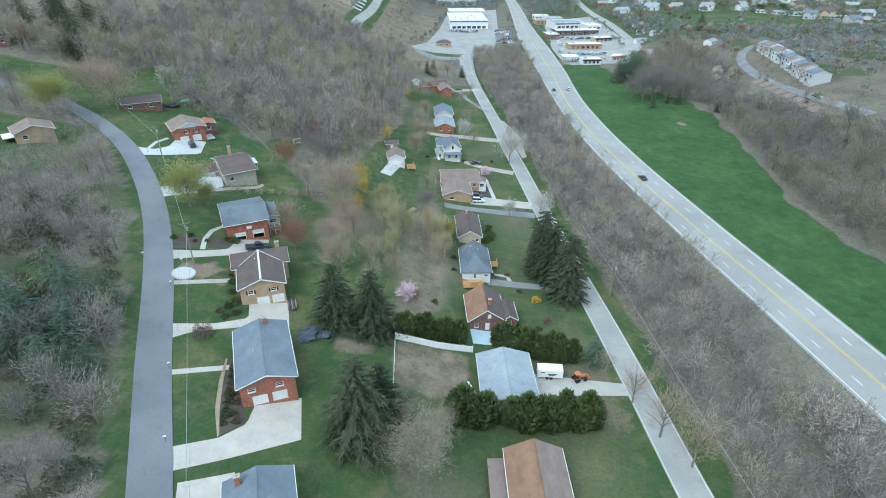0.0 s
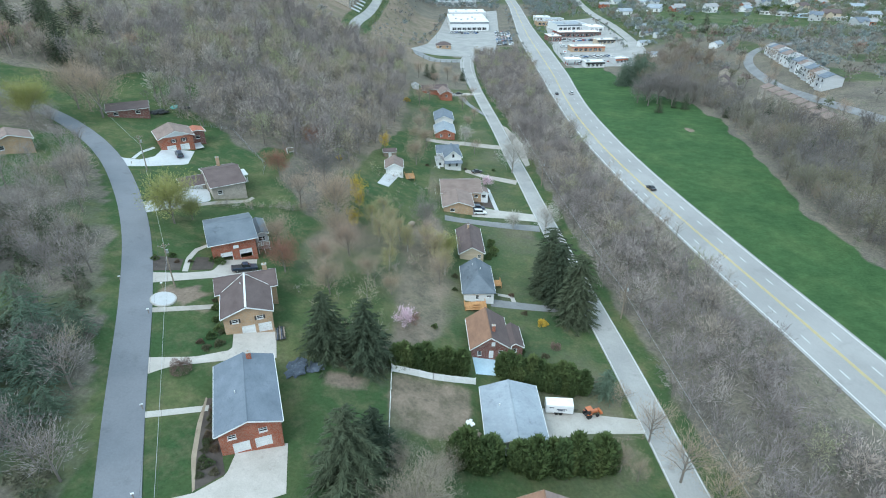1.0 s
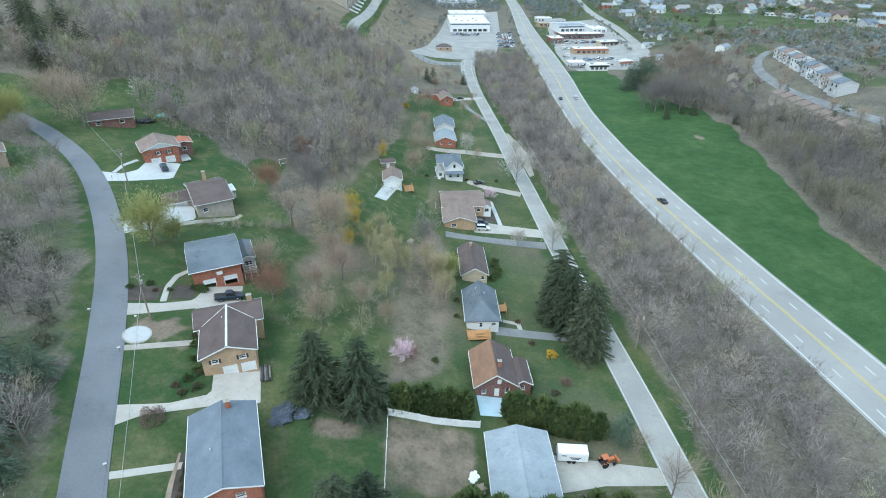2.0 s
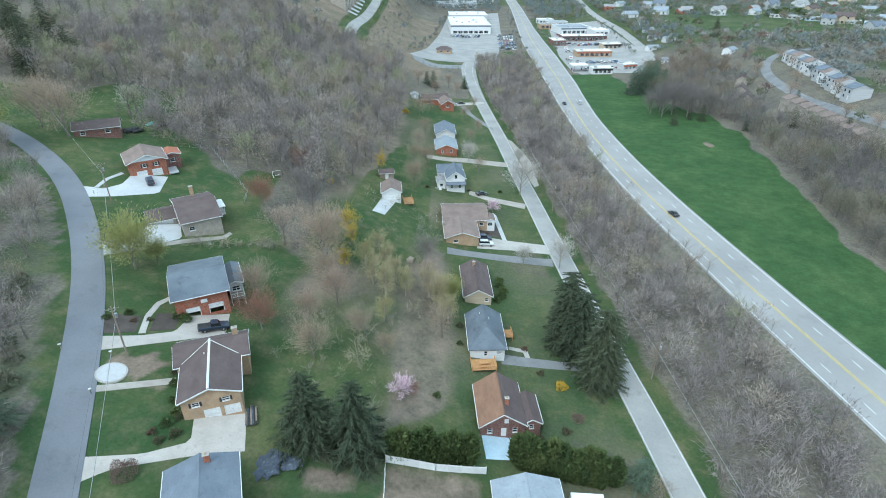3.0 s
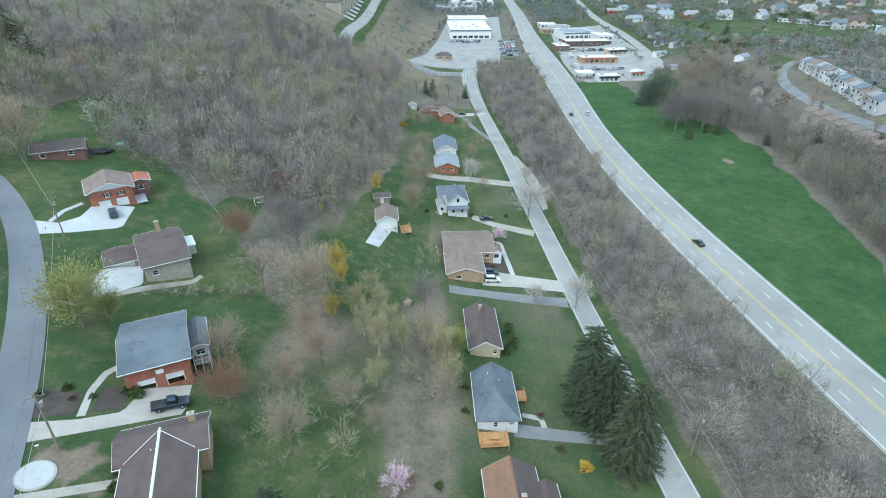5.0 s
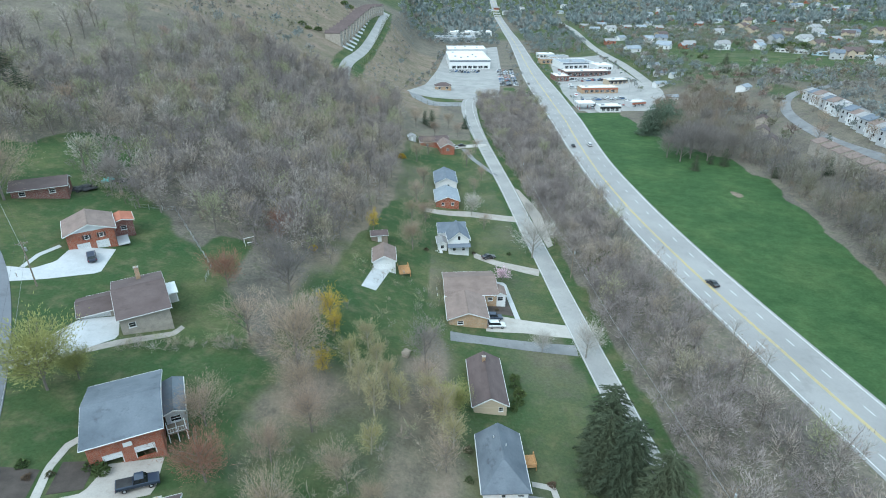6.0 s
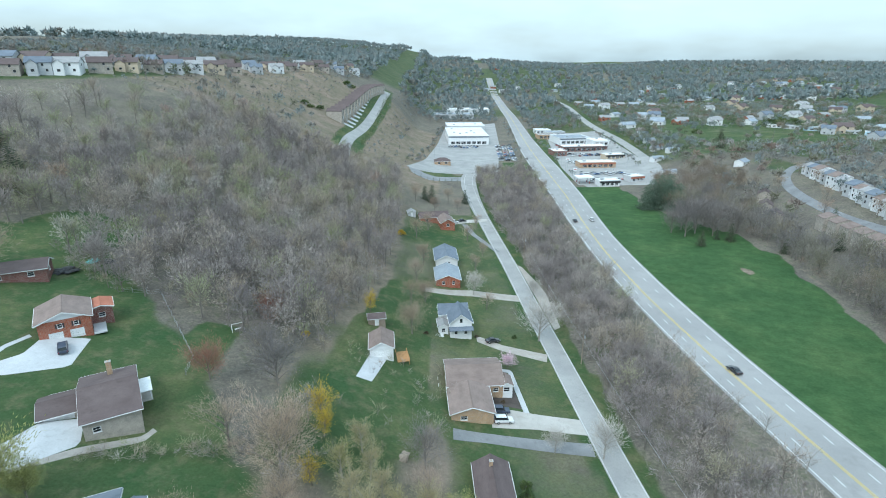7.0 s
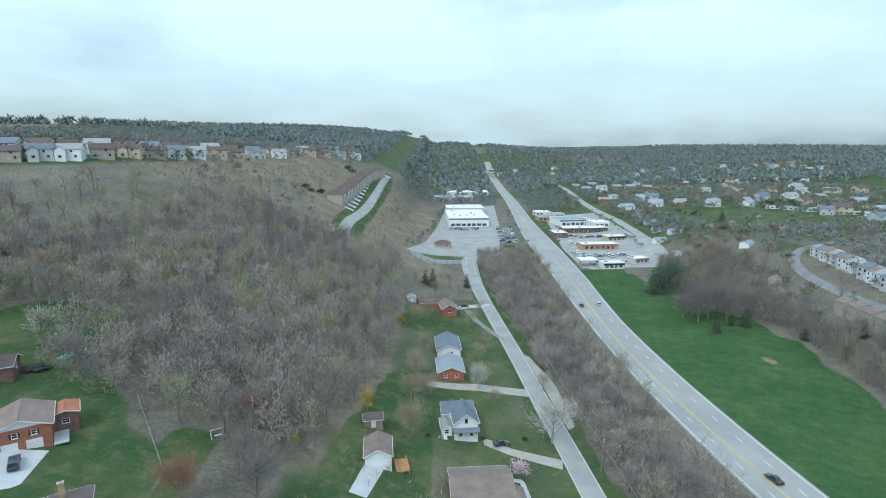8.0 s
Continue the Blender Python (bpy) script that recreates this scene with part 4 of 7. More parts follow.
_x, _y, _r = scatter(8, 118, 215, 90, 400, 6.6, lambda x, y: (x > np.interp(y, FIELD_Y, FIELD_X) + 2.5) * (x < np.interp(y, [60, 230, 270, 300, 400], [205, 184, 170, 163, 166])) * 0.95)
forest("woodland", _x, _y, _r, WOOD + POLE_WOOD[:1], (0.72, 1.05), "leafless grey-brown trees beyond a green meadow", ("bark", "meadow_twigs"), tint=lambda x, y, g: 0.42 + 0.34 * rumple(x, y, 18, 2) + g.normal(size=len(x)) * 0.2)
_x, _y, _r = scatter(26, 118, 165, 95, 330, 3.4, lambda x, y: (np.abs(x - np.interp(y, FIELD_Y, FIELD_X) - 7.0) < 4.5 + 1.5 * rumple(x, y, 8, 3)) * 0.75)
forest("woodland_edge", _x, _y, _r, THICKET, (0.4, 0.95), "low leafless brush along a meadow's edge", ("bark", "meadow_twigs"), tint=lambda x, y, g: 0.5 + 0.3 * rumple(x, y, 12, 2) + g.normal(size=len(x)) * 0.2, category="thicket")
_x, _y, _r = scatter(24, 142, 187, 392, 454, 6.8, lambda x, y: (np.hypot(x - 166, y - 470) > 18) * (x > 128 + 0.25 * (y - 380)) * 0.9)
forest("woodland", _x, _y, _r, WOOD, (0.65, 1.0), "russet leafless grove beyond the meadow", ("bark", "meadow_twigs"), tint=lambda x, y, g: 0.78 + g.normal(size=len(x)) * 0.08)
_x, _y, _r = scatter(9, -46, -8, 98, 198, 6.4, lambda x, y: 0.12 + 0.16 * rumple(x, y, 12, 3) + 0.3 * (x < -31) * (x > -50) * sm(y, 172, 184) - 0.5 * (x < np.interp(y, YARD_Y, YARD_X) + 3) - (x > -30) * (y > 172))
forest("backyard_trees", _x, _y, _r, THICKET + FINE_WOOD[:2], (0.55, 0.95), "scattered leafless trees and saplings behind the houses", tint=lambda x, y, g: 0.58 + g.normal(size=len(x)) * 0.16, category="trees")


def far_spots():
    """Where the far houses of the valley stand."""
    rng, out = random.Random(11), []
    while len(out) < 100:
        y = rng.uniform(560, 1450)
        x = rng.uniform(205, 0.62 * y + 60)
        if rumple(np.array(x), np.array(y), 60, 1) > 0.3 or (220 < x < 385 and 550 < y < 690) or abs(x - 190 - (y - 777) * 0.09) < 14 or any(abs(x - a) < 17 and abs(y - b) < 15 for a, b in out):
            continue
        out.append((x, y))
    return out


FAR_SPOTS = far_spots()


def clear_of_houses(x, y):
    ok = np.ones(x.shape)
    for a, b in FAR_SPOTS:
        ok = np.where((np.abs(x - a) < 10) & (y > b - 36) & (y < b + 5), 0.0, ok)
    return ok


def keep_far(x, y):
    w = np.full(x.shape, 0.0)
    hill = (x < -70) * (x > -420) * (y > 420) * (y < 520 + 0.3 * (-x - 100))
    w = np.where(hill, 0.16 + 0.7 * sm(-x, 170, 215) * sm(505 - y, 0, 20), w)
    w = np.where((x < -262) & (y > 250) & (y < 520), 0.7, w)
    w = np.where((x > hw_x(y) + 14) & (y > 750), 0.85, w)
    w = np.where((x > hw_x(y) + 95) & (y > 500), 0.8 + 0.3 * rumple(x, y, 60, 1), w)
    w = np.where((x > 164) & (x < 260) & (y > 150) & (y <= 520), 0.5 + 0.4 * rumple(x, y, 22, 1), w)
    w = np.where((np.abs(x - np.interp(y, [250, 297, 334, 385, 420], [196, 191, 190, 200, 225])) < 6) & (y > 230) & (y < 430), 0.0, w)
    w = np.where((y > 225) & (y < 405) & (np.abs(x - np.interp(y, [250, 316, 400], [176, 178, 222])) < 7), 0.0, w)
    w = np.where((x >= 260) & (y > 150) & (y <= 560), 0.75, w)
    w = np.where((x > 225) & (x < 380) & (y > 555) & (y < 680), 0.06, w)
    w = np.where((x < -20) & (x > -110) & (y > 520) & (y < 900), 0.03, w)
    w = np.where((y > 850) & (x < hw_x(y) - 25) & (x > -330), 0.75, w)
    w = np.where((y > 1250), 0.7, w)
    w = np.where((x < -195) & (y > 520), 0.88, w)
    w = np.where((x < -130) & (y > 690), 0.8, w)
    w = np.where(np.abs(x - hw_x(y)) < 16, 0, w)
    w = np.where(np.abs(x - np.interp(y, [449, 500, 630, 777, 1000, 1300], [100, 168, 181, 187, 209, 240])) < 8, 0, w)
    w = np.where(np.abs(x - np.interp(y, [440, 520, 700, 1100], [-66, -72, -66, -90])) < 22, 0.0, w)
    lots = (x > -25) & (x < hw_x(y) + 95) & (y < np.where(x > hw_x(y) + 14, 750, 800))
    return np.where(lots, 0, w) * (np.abs(x) < 0.86 * y + 60)


# Tint drops with y, so the farthest crowns get the painted haze.
def far_haze_tint(x, y, g):
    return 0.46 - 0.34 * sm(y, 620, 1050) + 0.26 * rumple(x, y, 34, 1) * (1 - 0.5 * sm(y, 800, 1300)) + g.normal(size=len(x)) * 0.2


_x, _y, _r = scatter(10, -480, 620, 150, 1000, 8.8, lambda x, y: keep_far(x, y) * clear_of_houses(x, y) * ((x < 195) | (y < 480)))
forest("woodland", _x, _y, _r, FAR_WOOD, (0.6, 1.1), "leafless woods on the far valley sides", ("bark", "hazy_far_twigs"), tint=far_haze_tint)
_x, _y, _r = scatter(20, 195, 620, 480, 1000, 7.4, lambda x, y: keep_far(x, y) * clear_of_houses(x, y))
forest("woodland", _x, _y, _r, TOWN_WOOD, (0.6, 1.1), "bare trees among far suburban houses", ("bark", "town_twigs"), tint=lambda x, y, g: 0.42 + 0.3 * rumple(x, y, 34, 1) + g.normal(size=len(x)) * 0.32)
_x, _y, _r = scatter(12, -1200, 1600, 1000, 2450, 19.5, lambda x, y: keep_far(x, y) * 0.95 * clear_of_houses(x, y))
forest("woodland", _x, _y, _r, HILL_WOOD, (1.1, 1.7), "wooded hills on the horizon, haze painted as blue-grey twig colour", ("bark", "hazy_far_twigs"), tint=far_haze_tint)
def keep_lots(x, y):
    by = np.interp(y, [449, 500, 630, 777, 1000, 1300], [100, 168, 181, 187, 209, 240])
    verge = (np.abs(np.abs(x - by) - 9) < 3.5) * (y > 500) * 0.5
    strip = (np.abs(x - hw_x(y) - 14.5) < 3.0) * (y > 470) * 0.35 + (np.abs(x - hw_x(y) + 15) < 3.0) * (y > 520) * 0.4
    rim = (np.abs(x - np.interp(y, [486, 540, 640, 800], [-30, -17, -7, 3])) < 3.5) * (y > 490) * (y < 800) * 0.7
    return np.clip((verge + strip + rim) * (y < 900), 0, 1)


_x, _y, _r = scatter(15, -40, 260, 440, 900, 5.0, keep_lots)
forest("street_shrubs", _x, _y, _r, FAR_WOOD[:3], (0.22, 0.6), "small bare trees and shrubs round the car parks", ("bark", "hazy_far_twigs"), tint=lambda x, y, g: 0.4 + g.normal(size=len(x)) * 0.25, category="shrubs")
_x, _y, _r = scatter(14, -190, -24, 400, 860, 4.4, lambda x, y: (ground(x, y) > 12) * (x > np.interp(y, [400, 500, 860], [-215, -172, -166])) * (np.abs(x - np.interp(y, [440, 520, 700, 1100], [-66, -72, -66, -90])) > 9) * ((x < -108) | (x > -60)) * np.where(x < -108, 0.4, 0.3 + 0.35 * rumple(x, y, 30, 2)))
forest("hillside_scrub", _x, _y, _r, SCRUB, (0.12, 0.34), "sparse brown scrub on a dry hillside", ("bark", "hazy_far_twigs"), tint=lambda x, y, g: 0.45 + g.normal(size=len(x)) * 0.15, category="scrub")
_x, _y, _r = scatter(25, -262, -105, 358, 900, 9.0, lambda x, y: (np.abs(x - np.interp(y, [371, 397, 449, 535, 645, 692, 780, 860], [-250, -213, -191, -186, -168, -148, -130, -122])) < 16) * 0.5)
forest("ridge_trees", _x, _y, _r, FAR_WOOD[:4], (0.3, 0.62), "small bare trees between the houses of a ridge", ("bark", "hazy_far_twigs"), tint=lambda x, y, g: 0.45 + g.normal(size=len(x)) * 0.25, category="trees")
_x, _y, _r = scatter(13, -480, 620, 180, 1500, 30, lambda x, y: (keep_far(x, y) > 0.05) * 0.2)
forest("evergreens", _x, _y, _r, FAR_GREEN, (0.6, 1.1), "dark evergreens among far bare woods", ("bark", "far_evergreens"), category="trees")

# ---- houses ----
def part(name, bm, mat, parent, label=""):
    """One mesh object under a thing or a part."""
    me = bpy.data.meshes.new(name)
    bm.normal_update()
    bm.to_mesh(me)
    bm.free()
    me.materials.append(MATS[mat])
    ob = new(name, me)
    ob.parent = parent
    return tagged(ob, label)


def box_into(bm, c, s, bevel=0.0, rz=0.0):
    """Adds a box with centre c and size s."""
    m = Matrix.LocRotScale(c, Euler((0, 0, rz)), s)
    r = bmesh.ops.create_cube(bm, size=1.0, matrix=m)
    if bevel:
        ed = {e for v in r["verts"] for e in v.link_edges}
        bmesh.ops.bevel(bm, geom=list(ed), offset=bevel, segments=1, affect="EDGES")
    return bm


def box(c, s, bevel=0.0, rz=0.0):
    return box_into(bmesh.new(), c, s, bevel, rz)


def prism(poly, depth, axis="y"):
    """A flat polygon of (u, z) pulled along an axis, centred."""
    bm = bmesh.new()
    a = [bm.verts.new((u, -depth / 2, z) if axis == "y" else (-depth / 2, u, z)) for u, z in poly]
    b = [bm.verts.new((u, depth / 2, z) if axis == "y" else (depth / 2, u, z)) for u, z in poly]
    bm.faces.new(a)
    bm.faces.new(b[::-1])
    n = len(poly)
    for i in range(n):
        bm.faces.new((a[i], b[i], b[(i + 1) % n], a[(i + 1) % n]))
    bmesh.ops.recalc_face_normals(bm, faces=bm.faces)
    return bm


def pierced(width, z0, z1, holes, thick=0.22):
    """A wall panel in the xz plane, outside towards -y, with holes (centre u, sill z, w, h) cut through it."""
    us = sorted({-width / 2, width / 2, *[round(h[0] - h[2] / 2, 3) for h in holes], *[round(h[0] + h[2] / 2, 3) for h in holes]})
    zs = sorted({z0, z1, *[h[1] for h in holes], *[round(h[1] + h[3], 3) for h in holes]})
    bm = bmesh.new()
    for a, b in zip(us, us[1:]):
        for c, d in zip(zs, zs[1:]):
            u, z = (a + b) / 2, (c + d) / 2
            if b - a < 1e-3 or d - c < 1e-3 or any(abs(u - h[0]) < h[2] / 2 and h[1] < z < h[1] + h[3] for h in holes):
                continue
            box_into(bm, (u, thick / 2, z), (b - a, thick, d - c))
    bmesh.ops.remove_doubles(bm, verts=bm.verts, dist=0.002)
    both = {}
    for f in bm.faces:
        both.setdefault(tuple(round(v, 2) for v in f.calc_center_median()), []).append(f)
    bmesh.ops.delete(bm, geom=[f for fs in both.values() if len(fs) > 1 for f in fs], context="FACES")
    return bm


def roof_shell(w, d, rise, over=0.45, hip_front=0.0, hip_back=0.0, thick=0.16):
    """Ridge along y over a w by d plan, eaves at z 0; gabled, or hipped where a hip length is given."""
    k = rise / (w / 2)
    x, y, e = w / 2 + over, d / 2 + over, -over * k
    pts = [(-x, -y, e), (x, -y, e), (x, y, e), (-x, y, e), (0, -y + (hip_front + over if hip_front else 0), rise), (0, y - (hip_back + over if hip_back else 0), rise)]
    faces = [(0, 4, 5, 3), (1, 2, 5, 4)]
    if hip_front:
        faces.append((0, 1, 4))
    if hip_back:
        faces.append((2, 3, 5))
    bm = bmesh.new()
    up = [bm.verts.new(p) for p in pts]
    dn = [bm.verts.new((p[0], p[1], p[2] - thick)) for p in pts]
    for f in faces:
        bm.faces.new([up[i] for i in f])
        bm.faces.new([dn[i] for i in f][::-1])
    edges = [(0, 3), (1, 2)] + ([(0, 1)] if hip_front else [(0, 4), (4, 1)]) + ([(2, 3)] if hip_back else [(2, 5), (5, 3)])
    for a, b in edges:
        bm.faces.new((up[a], up[b], dn[b], dn[a]))
    bmesh.ops.recalc_face_normals(bm, faces=bm.faces)
    return bm


def turned(bm, m):
    bmesh.ops.transform(bm, matrix=m, verts=bm.verts)
    return bm


def opening(kind, parent, u, z, w, h, m, wall_u=0.0):
    """A window, door or garage door set into a wall panel; m takes the panel into the house."""
    if kind == "window":
        win = part("window", turned(pierced(w, z, z + h, [(0, z + 0.09, w - 0.18, h - 0.18)], 0.12), m @ Matrix.Translation((u, 0.04, 0))), "white_paint", parent, "white-framed window")
        part("pane", turned(box((0, 0, 0), (w - 0.16, 0.03, h - 0.16)), m @ Matrix.Translation((u, 0.12, z + h / 2))), "pane_glass", win, "dark glass pane")
        part("sill", turned(box((0, 0, 0), (w + 0.12, 0.16, 0.08), 0.01), m @ Matrix.Translation((u, -0.04, z - 0.04))), "white_paint", win)
        part("mullion", turned(box((0, 0, 0), (w - 0.2, 0.05, 0.06)), m @ Matrix.Translation((u, 0.08, z + h / 2))), "white_paint", win)
    elif kind == "window_far":
        win = part("window", turned(box((0, 0, 0), (w + 0.2, 0.06, h + 0.2)), m @ Matrix.Translation((u, 0.16, z + h / 2))), "white_paint", parent)
        part("pane", turned(box((0, 0, 0), (w - 0.1, 0.05, h - 0.1)), m @ Matrix.Translation((u, 0.11, z + h / 2))), "pane_glass", win)
    elif kind == "shuttered":
        opening("window", parent, u, z, w, h, m)
        for s in (-1, 1):
            part("shutter", turned(box((0, 0, 0), (0.32, 0.05, h), 0.01), m @ Matrix.Translation((u + s * (w / 2 + 0.22), -0.03, z + h / 2))), "dark_trim", parent, "dark window shutter")
    elif kind == "door":
        dr = part("door", turned(box((0, 0, 0), (w, 0.07, h), 0.01), m @ Matrix.Translation((u, 0.1, z + h / 2))), "white_paint", parent, "white panelled house door")
        part("handle", turned(box((0, 0, 0), (0.05, 0.08, 0.14), 0.01), m @ Matrix.Translation((u + w * 0.38, 0.03, z + 1.0))), "galvanised", dr)
    elif kind in ("garage", "garage_open"):
        n = 4
        gd = part("garage_door", turned(pierced(w, z, z + h, [(0, z, w - 0.24, h - 0.14)], 0.1), m @ Matrix.Translation((u, 0.02, 0))), "white_paint", parent, "white sectional garage door")
        for i in range(n):
            if kind == "garage_open" and i < 2:
                continue
            part("panel", turned(box((0, 0, 0), (w - 0.26, 0.05, (h - 0.14) / n - 0.03), 0.012), m @ Matrix.Translation((u, 0.12, z + (i + 0.5) * (h - 0.14) / n))), "white_paint", gd)
        # A near-black sheet is added for the shade behind the half-raised door.
        if kind == "garage_open":
            part("inside", turned(box((0, 0, 0), (w - 0.2, 0.04, h)), m @ Matrix.Translation((u, 1.6, z + h / 2))), "dark_trim", gd, "near-black sheet in place of the shade within a garage")


WALLS = {"front": (0, -1, 0.0), "right": (1, 0, 90.0), "back": (0, 1, 180.0), "left": (-1, 0, -90.0)}


def wing(top, x, y, w, d, eave, rise, axis, wall, roof, holes=(), z0=-1.2, hip=(0, 0), over=0.45, gable="", trim="white_paint", cap=True, lean=False, roof_east=""):
    """One rectangular volume of a house: four walls, gables, roof, trim. Local frame: front faces -y."""
    for face, (fx, fy, turn) in WALLS.items():
        long = w if fx == 0 else d
        m = pose(x + fx * w / 2, y + fy * d / 2, 0, 0, 0, turn)
        mine = [h for h in holes if h[0] == face]
        cut = [(h[2], h[3], h[4], h[5]) for h in mine]
        span = long if fx == 0 else long - 0.46
        part("wall", turned(pierced(span, z0, eave, cut), m), wall, top)
        for h in mine:
            opening(h[1] + ("_far" if lean and h[1] == "window" else ""), top, h[2], h[3], h[4], h[5], m)
    ww, dd = (w, d) if axis == "y" else (d, w)
    turn = pose(x, y, eave, 0, 0, 0 if axis == "y" else 90)
    k = rise / (ww / 2)
    for s, hp in ((-1, hip[0]), (1, hip[1])):
        if not hp:
            part("gable", turned(prism([(-ww / 2, 0), (ww / 2, 0), (0, rise - 0.02)], 0.2), turn @ Matrix.Translation((0, s * (dd / 2 - 0.11), 0))), gable or wall, top)
            for q in () if lean else (-1, 1):
                L = math.hypot(ww / 2 + over, rise + over * k)
                bar = box((0, 0, 0), (L, 0.05, 0.24))
                bar = turned(bar, turn @ Matrix.Translation((q * (ww / 4 + over / 2), s * (dd / 2 + over + 0.03), rise / 2 - over * k / 2 - 0.06)) @ pose(0, 0, 0, 0, math.degrees(math.atan(k)) * q, 0))
                part("fascia", bar, trim, top)
    roof_ob = part("roof", turned(roof_shell(ww, dd, rise, over, hip[0], hip[1]), turn @ Matrix.Translation((0, 0, 0.14))), roof, top)
    # The slope on the +x side takes a second roof material.
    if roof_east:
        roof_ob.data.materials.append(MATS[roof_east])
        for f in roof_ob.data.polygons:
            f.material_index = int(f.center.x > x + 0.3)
    for q in () if lean else (-1, 1):
        g = box((q * (ww / 2 + over + 0.05), 0, -over * k + 0.06), (0.11, dd + 2 * over, 0.13), 0.02)
        part("gutter", turned(g, turn), trim, top)
    if cap:
        L = dd + 2 * over - (hip[0] + over if hip[0] else 0) - (hip[1] + over if hip[1] else 0)
        c = prism([(-0.2, -0.2 * k), (0, 0.05), (0.2, -0.2 * k), (0.2, -0.2 * k + 0.05), (0, 0.1), (-0.2, -0.2 * k + 0.05)][:3] + [(0, -0.03)], L)
        part("ridge_cap", turned(c, turn @ Matrix.Translation((0, (hip[0] - hip[1]) / 2 if (hip[0] or hip[1]) else 0, rise + 0.16))), cap if isinstance(cap, str) else roof, roof_ob)
    return roof_ob


def chimney(top, x, y, z0, z1, mat="red_brick", s=0.8):
    c = part("chimney", box((x, y, (z0 + z1) / 2), (s, s * 0.8, z1 - z0)), mat, top, "brick chimney")
    part("chimney_cap", box((x, y, z1 + 0.05), (s + 0.16, s * 0.8 + 0.16, 0.1), 0.02), "concrete", c)
    part("flue", box((x, y, z1 + 0.2), (0.25, 0.25, 0.25), 0.03), "tan_brick", c)


def vent(top, x, y, z):
    bm = bmesh.new()
    bmesh.ops.create_cone(bm, cap_ends=True, segments=10, radius1=0.09, radius2=0.09, depth=0.5, matrix=Matrix.Translation((x, y, z)))
    part("vent_pipe", bm, "white_paint", top)


def house(name, label, x, y, yaw, z=None, category="house", group=""):
    top = new(name)
    top.matrix_basis = pose(x, y, gz(x, y) if z is None else z, 0, 0, yaw)
    return tagged(top, label, category, group)


def porch_rail(top, x0, x1, y, z, mat="white_paint"):
    r = part("railing", box(((x0 + x1) / 2, y, z + 0.95), (x1 - x0, 0.07, 0.06)), mat, top)
    part("bottom_rail", box(((x0 + x1) / 2, y, z + 0.12), (x1 - x0, 0.06, 0.05)), mat, r)
    n = max(2, int((x1 - x0) / 0.35))
    for i in range(n + 1):
        part("baluster", box((x0 + (x1 - x0) * i / n, y, z + 0.5), (0.045, 0.045, 0.86)), mat, r)


# the houses along the street, nearest first
def street_houses():
    h = house("house", "brick bi-level house with a slate-blue gable roof", -32.6, 78.4, 20, 14.2)
    wing(h, 0, 0, 9.2, 16.0, 5.0, 1.5, "y", "red_brick", "slate_shingles",
         [("front", "garage", -1.6, 0.1, 2.5, 2.1), ("front", "garage", 1.7, 0.1, 2.5, 2.1), ("front", "window", -2.7, 3.2, 1.3, 0.9), ("front", "window", 1.9, 3.2, 1.3, 0.9),
          ("left", "window", -4.5, 3.1, 1.4, 1.1), ("left", "door", 0.5, 2.6, 1.0, 2.05), ("left", "window", 4.0, 3.1, 1.6, 1.1), ("right", "window", -3.5, 3.2, 1.3, 1.0), ("right", "window", 2.5, 3.2, 1.3, 1.0)], -2.5, over=0.5)
    chimney(h, 1.0, 7.0, 4.0, 7.6)
    vent(h, -1.6, -1.0, 6.4)
    h = house("house", "tan brick house with a brown T-shaped gable roof", -39.6, 102.0, 19, 16.4)
    wing(h, 0, 1.2, 9.0, 12.4, 5.0, 1.7, "y", "tan_brick", "brown_shingles",
         [("front", "garage", -0.2, 0.1, 2.5, 2.1), ("front", "garage", 2.9, 0.1, 2.5, 2.1), ("front", "shuttered", -2.4, 3.2, 1.2, 0.9), ("front", "shuttered", 2.2, 3.2, 1.2, 0.9), ("right", "window", 1.0, 3.2, 1.2, 1.0)], -2.5, cap="white_paint")
    wing(h, 0.2, 7.4, 11.6, 6.6, 5.0, 1.7, "x", "tan_brick", "brown_shingles", [("left", "window", 0, 3.2, 1.4, 1.1), ("back", "window", 2, 3.2, 1.4, 1.1)], -2.5)
    for s in (-1, 1):
        a, b = Vector((0, 7.3, 7.0)), Vector((s * 4.6, 4.0, 5.27))
        m = Matrix.LocRotScale((a + b) / 2, (b - a).to_track_quat("Y", "Z"), None)
        part("valley_flashing", turned(box((0, 0, 0), (0.09, (b - a).length, 0.03)), m), "white_paint", h, "thin white roof valley")
    chimney(h, 4.3, 8.2, 4.5, 7.9, "tan_brick", 0.9)
    vent(h, -0.8, 4.0, 6.6)
    h = house("house", "red brick house with a blue-grey gable roof and garages", -51.6, 128.8, 25, 18.9)
    wing(h, 0, 0, 9.8, 14.0, 4.9, 1.8, "x", "red_brick", "dark_slate",
         [("front", "garage_open", -1.9, 0.1, 2.6, 2.2), ("front", "garage_open", 2.4, 0.1, 2.8, 2.2), ("left", "window", 0, 3.1, 1.4, 1.1), ("left", "window", 3.5, 3.1, 1.4, 1.1)], -2.5, over=0.6)
    part("hoop_board", box((0.4, -7.2, 3.4), (1.2, 0.1, 0.8), 0.03), "white_paint", h, "white basketball backboard")
    wing(h, 6.8, 1.8, 2.8, 8.4, 3.2, 0.5, "y", "grey_siding", "dark_slate", [("front", "window", 0, 1.2, 1.6, 1.2), ("right", "window", 0, 1.2, 2.0, 1.2)], -2.5, over=0.3)
    for i in (-1, 0, 1):
        part("porch_post", box((6.8 + i * 1.3, -4.6, 1.0), (0.12, 0.12, 4.4)), "white_paint", h)
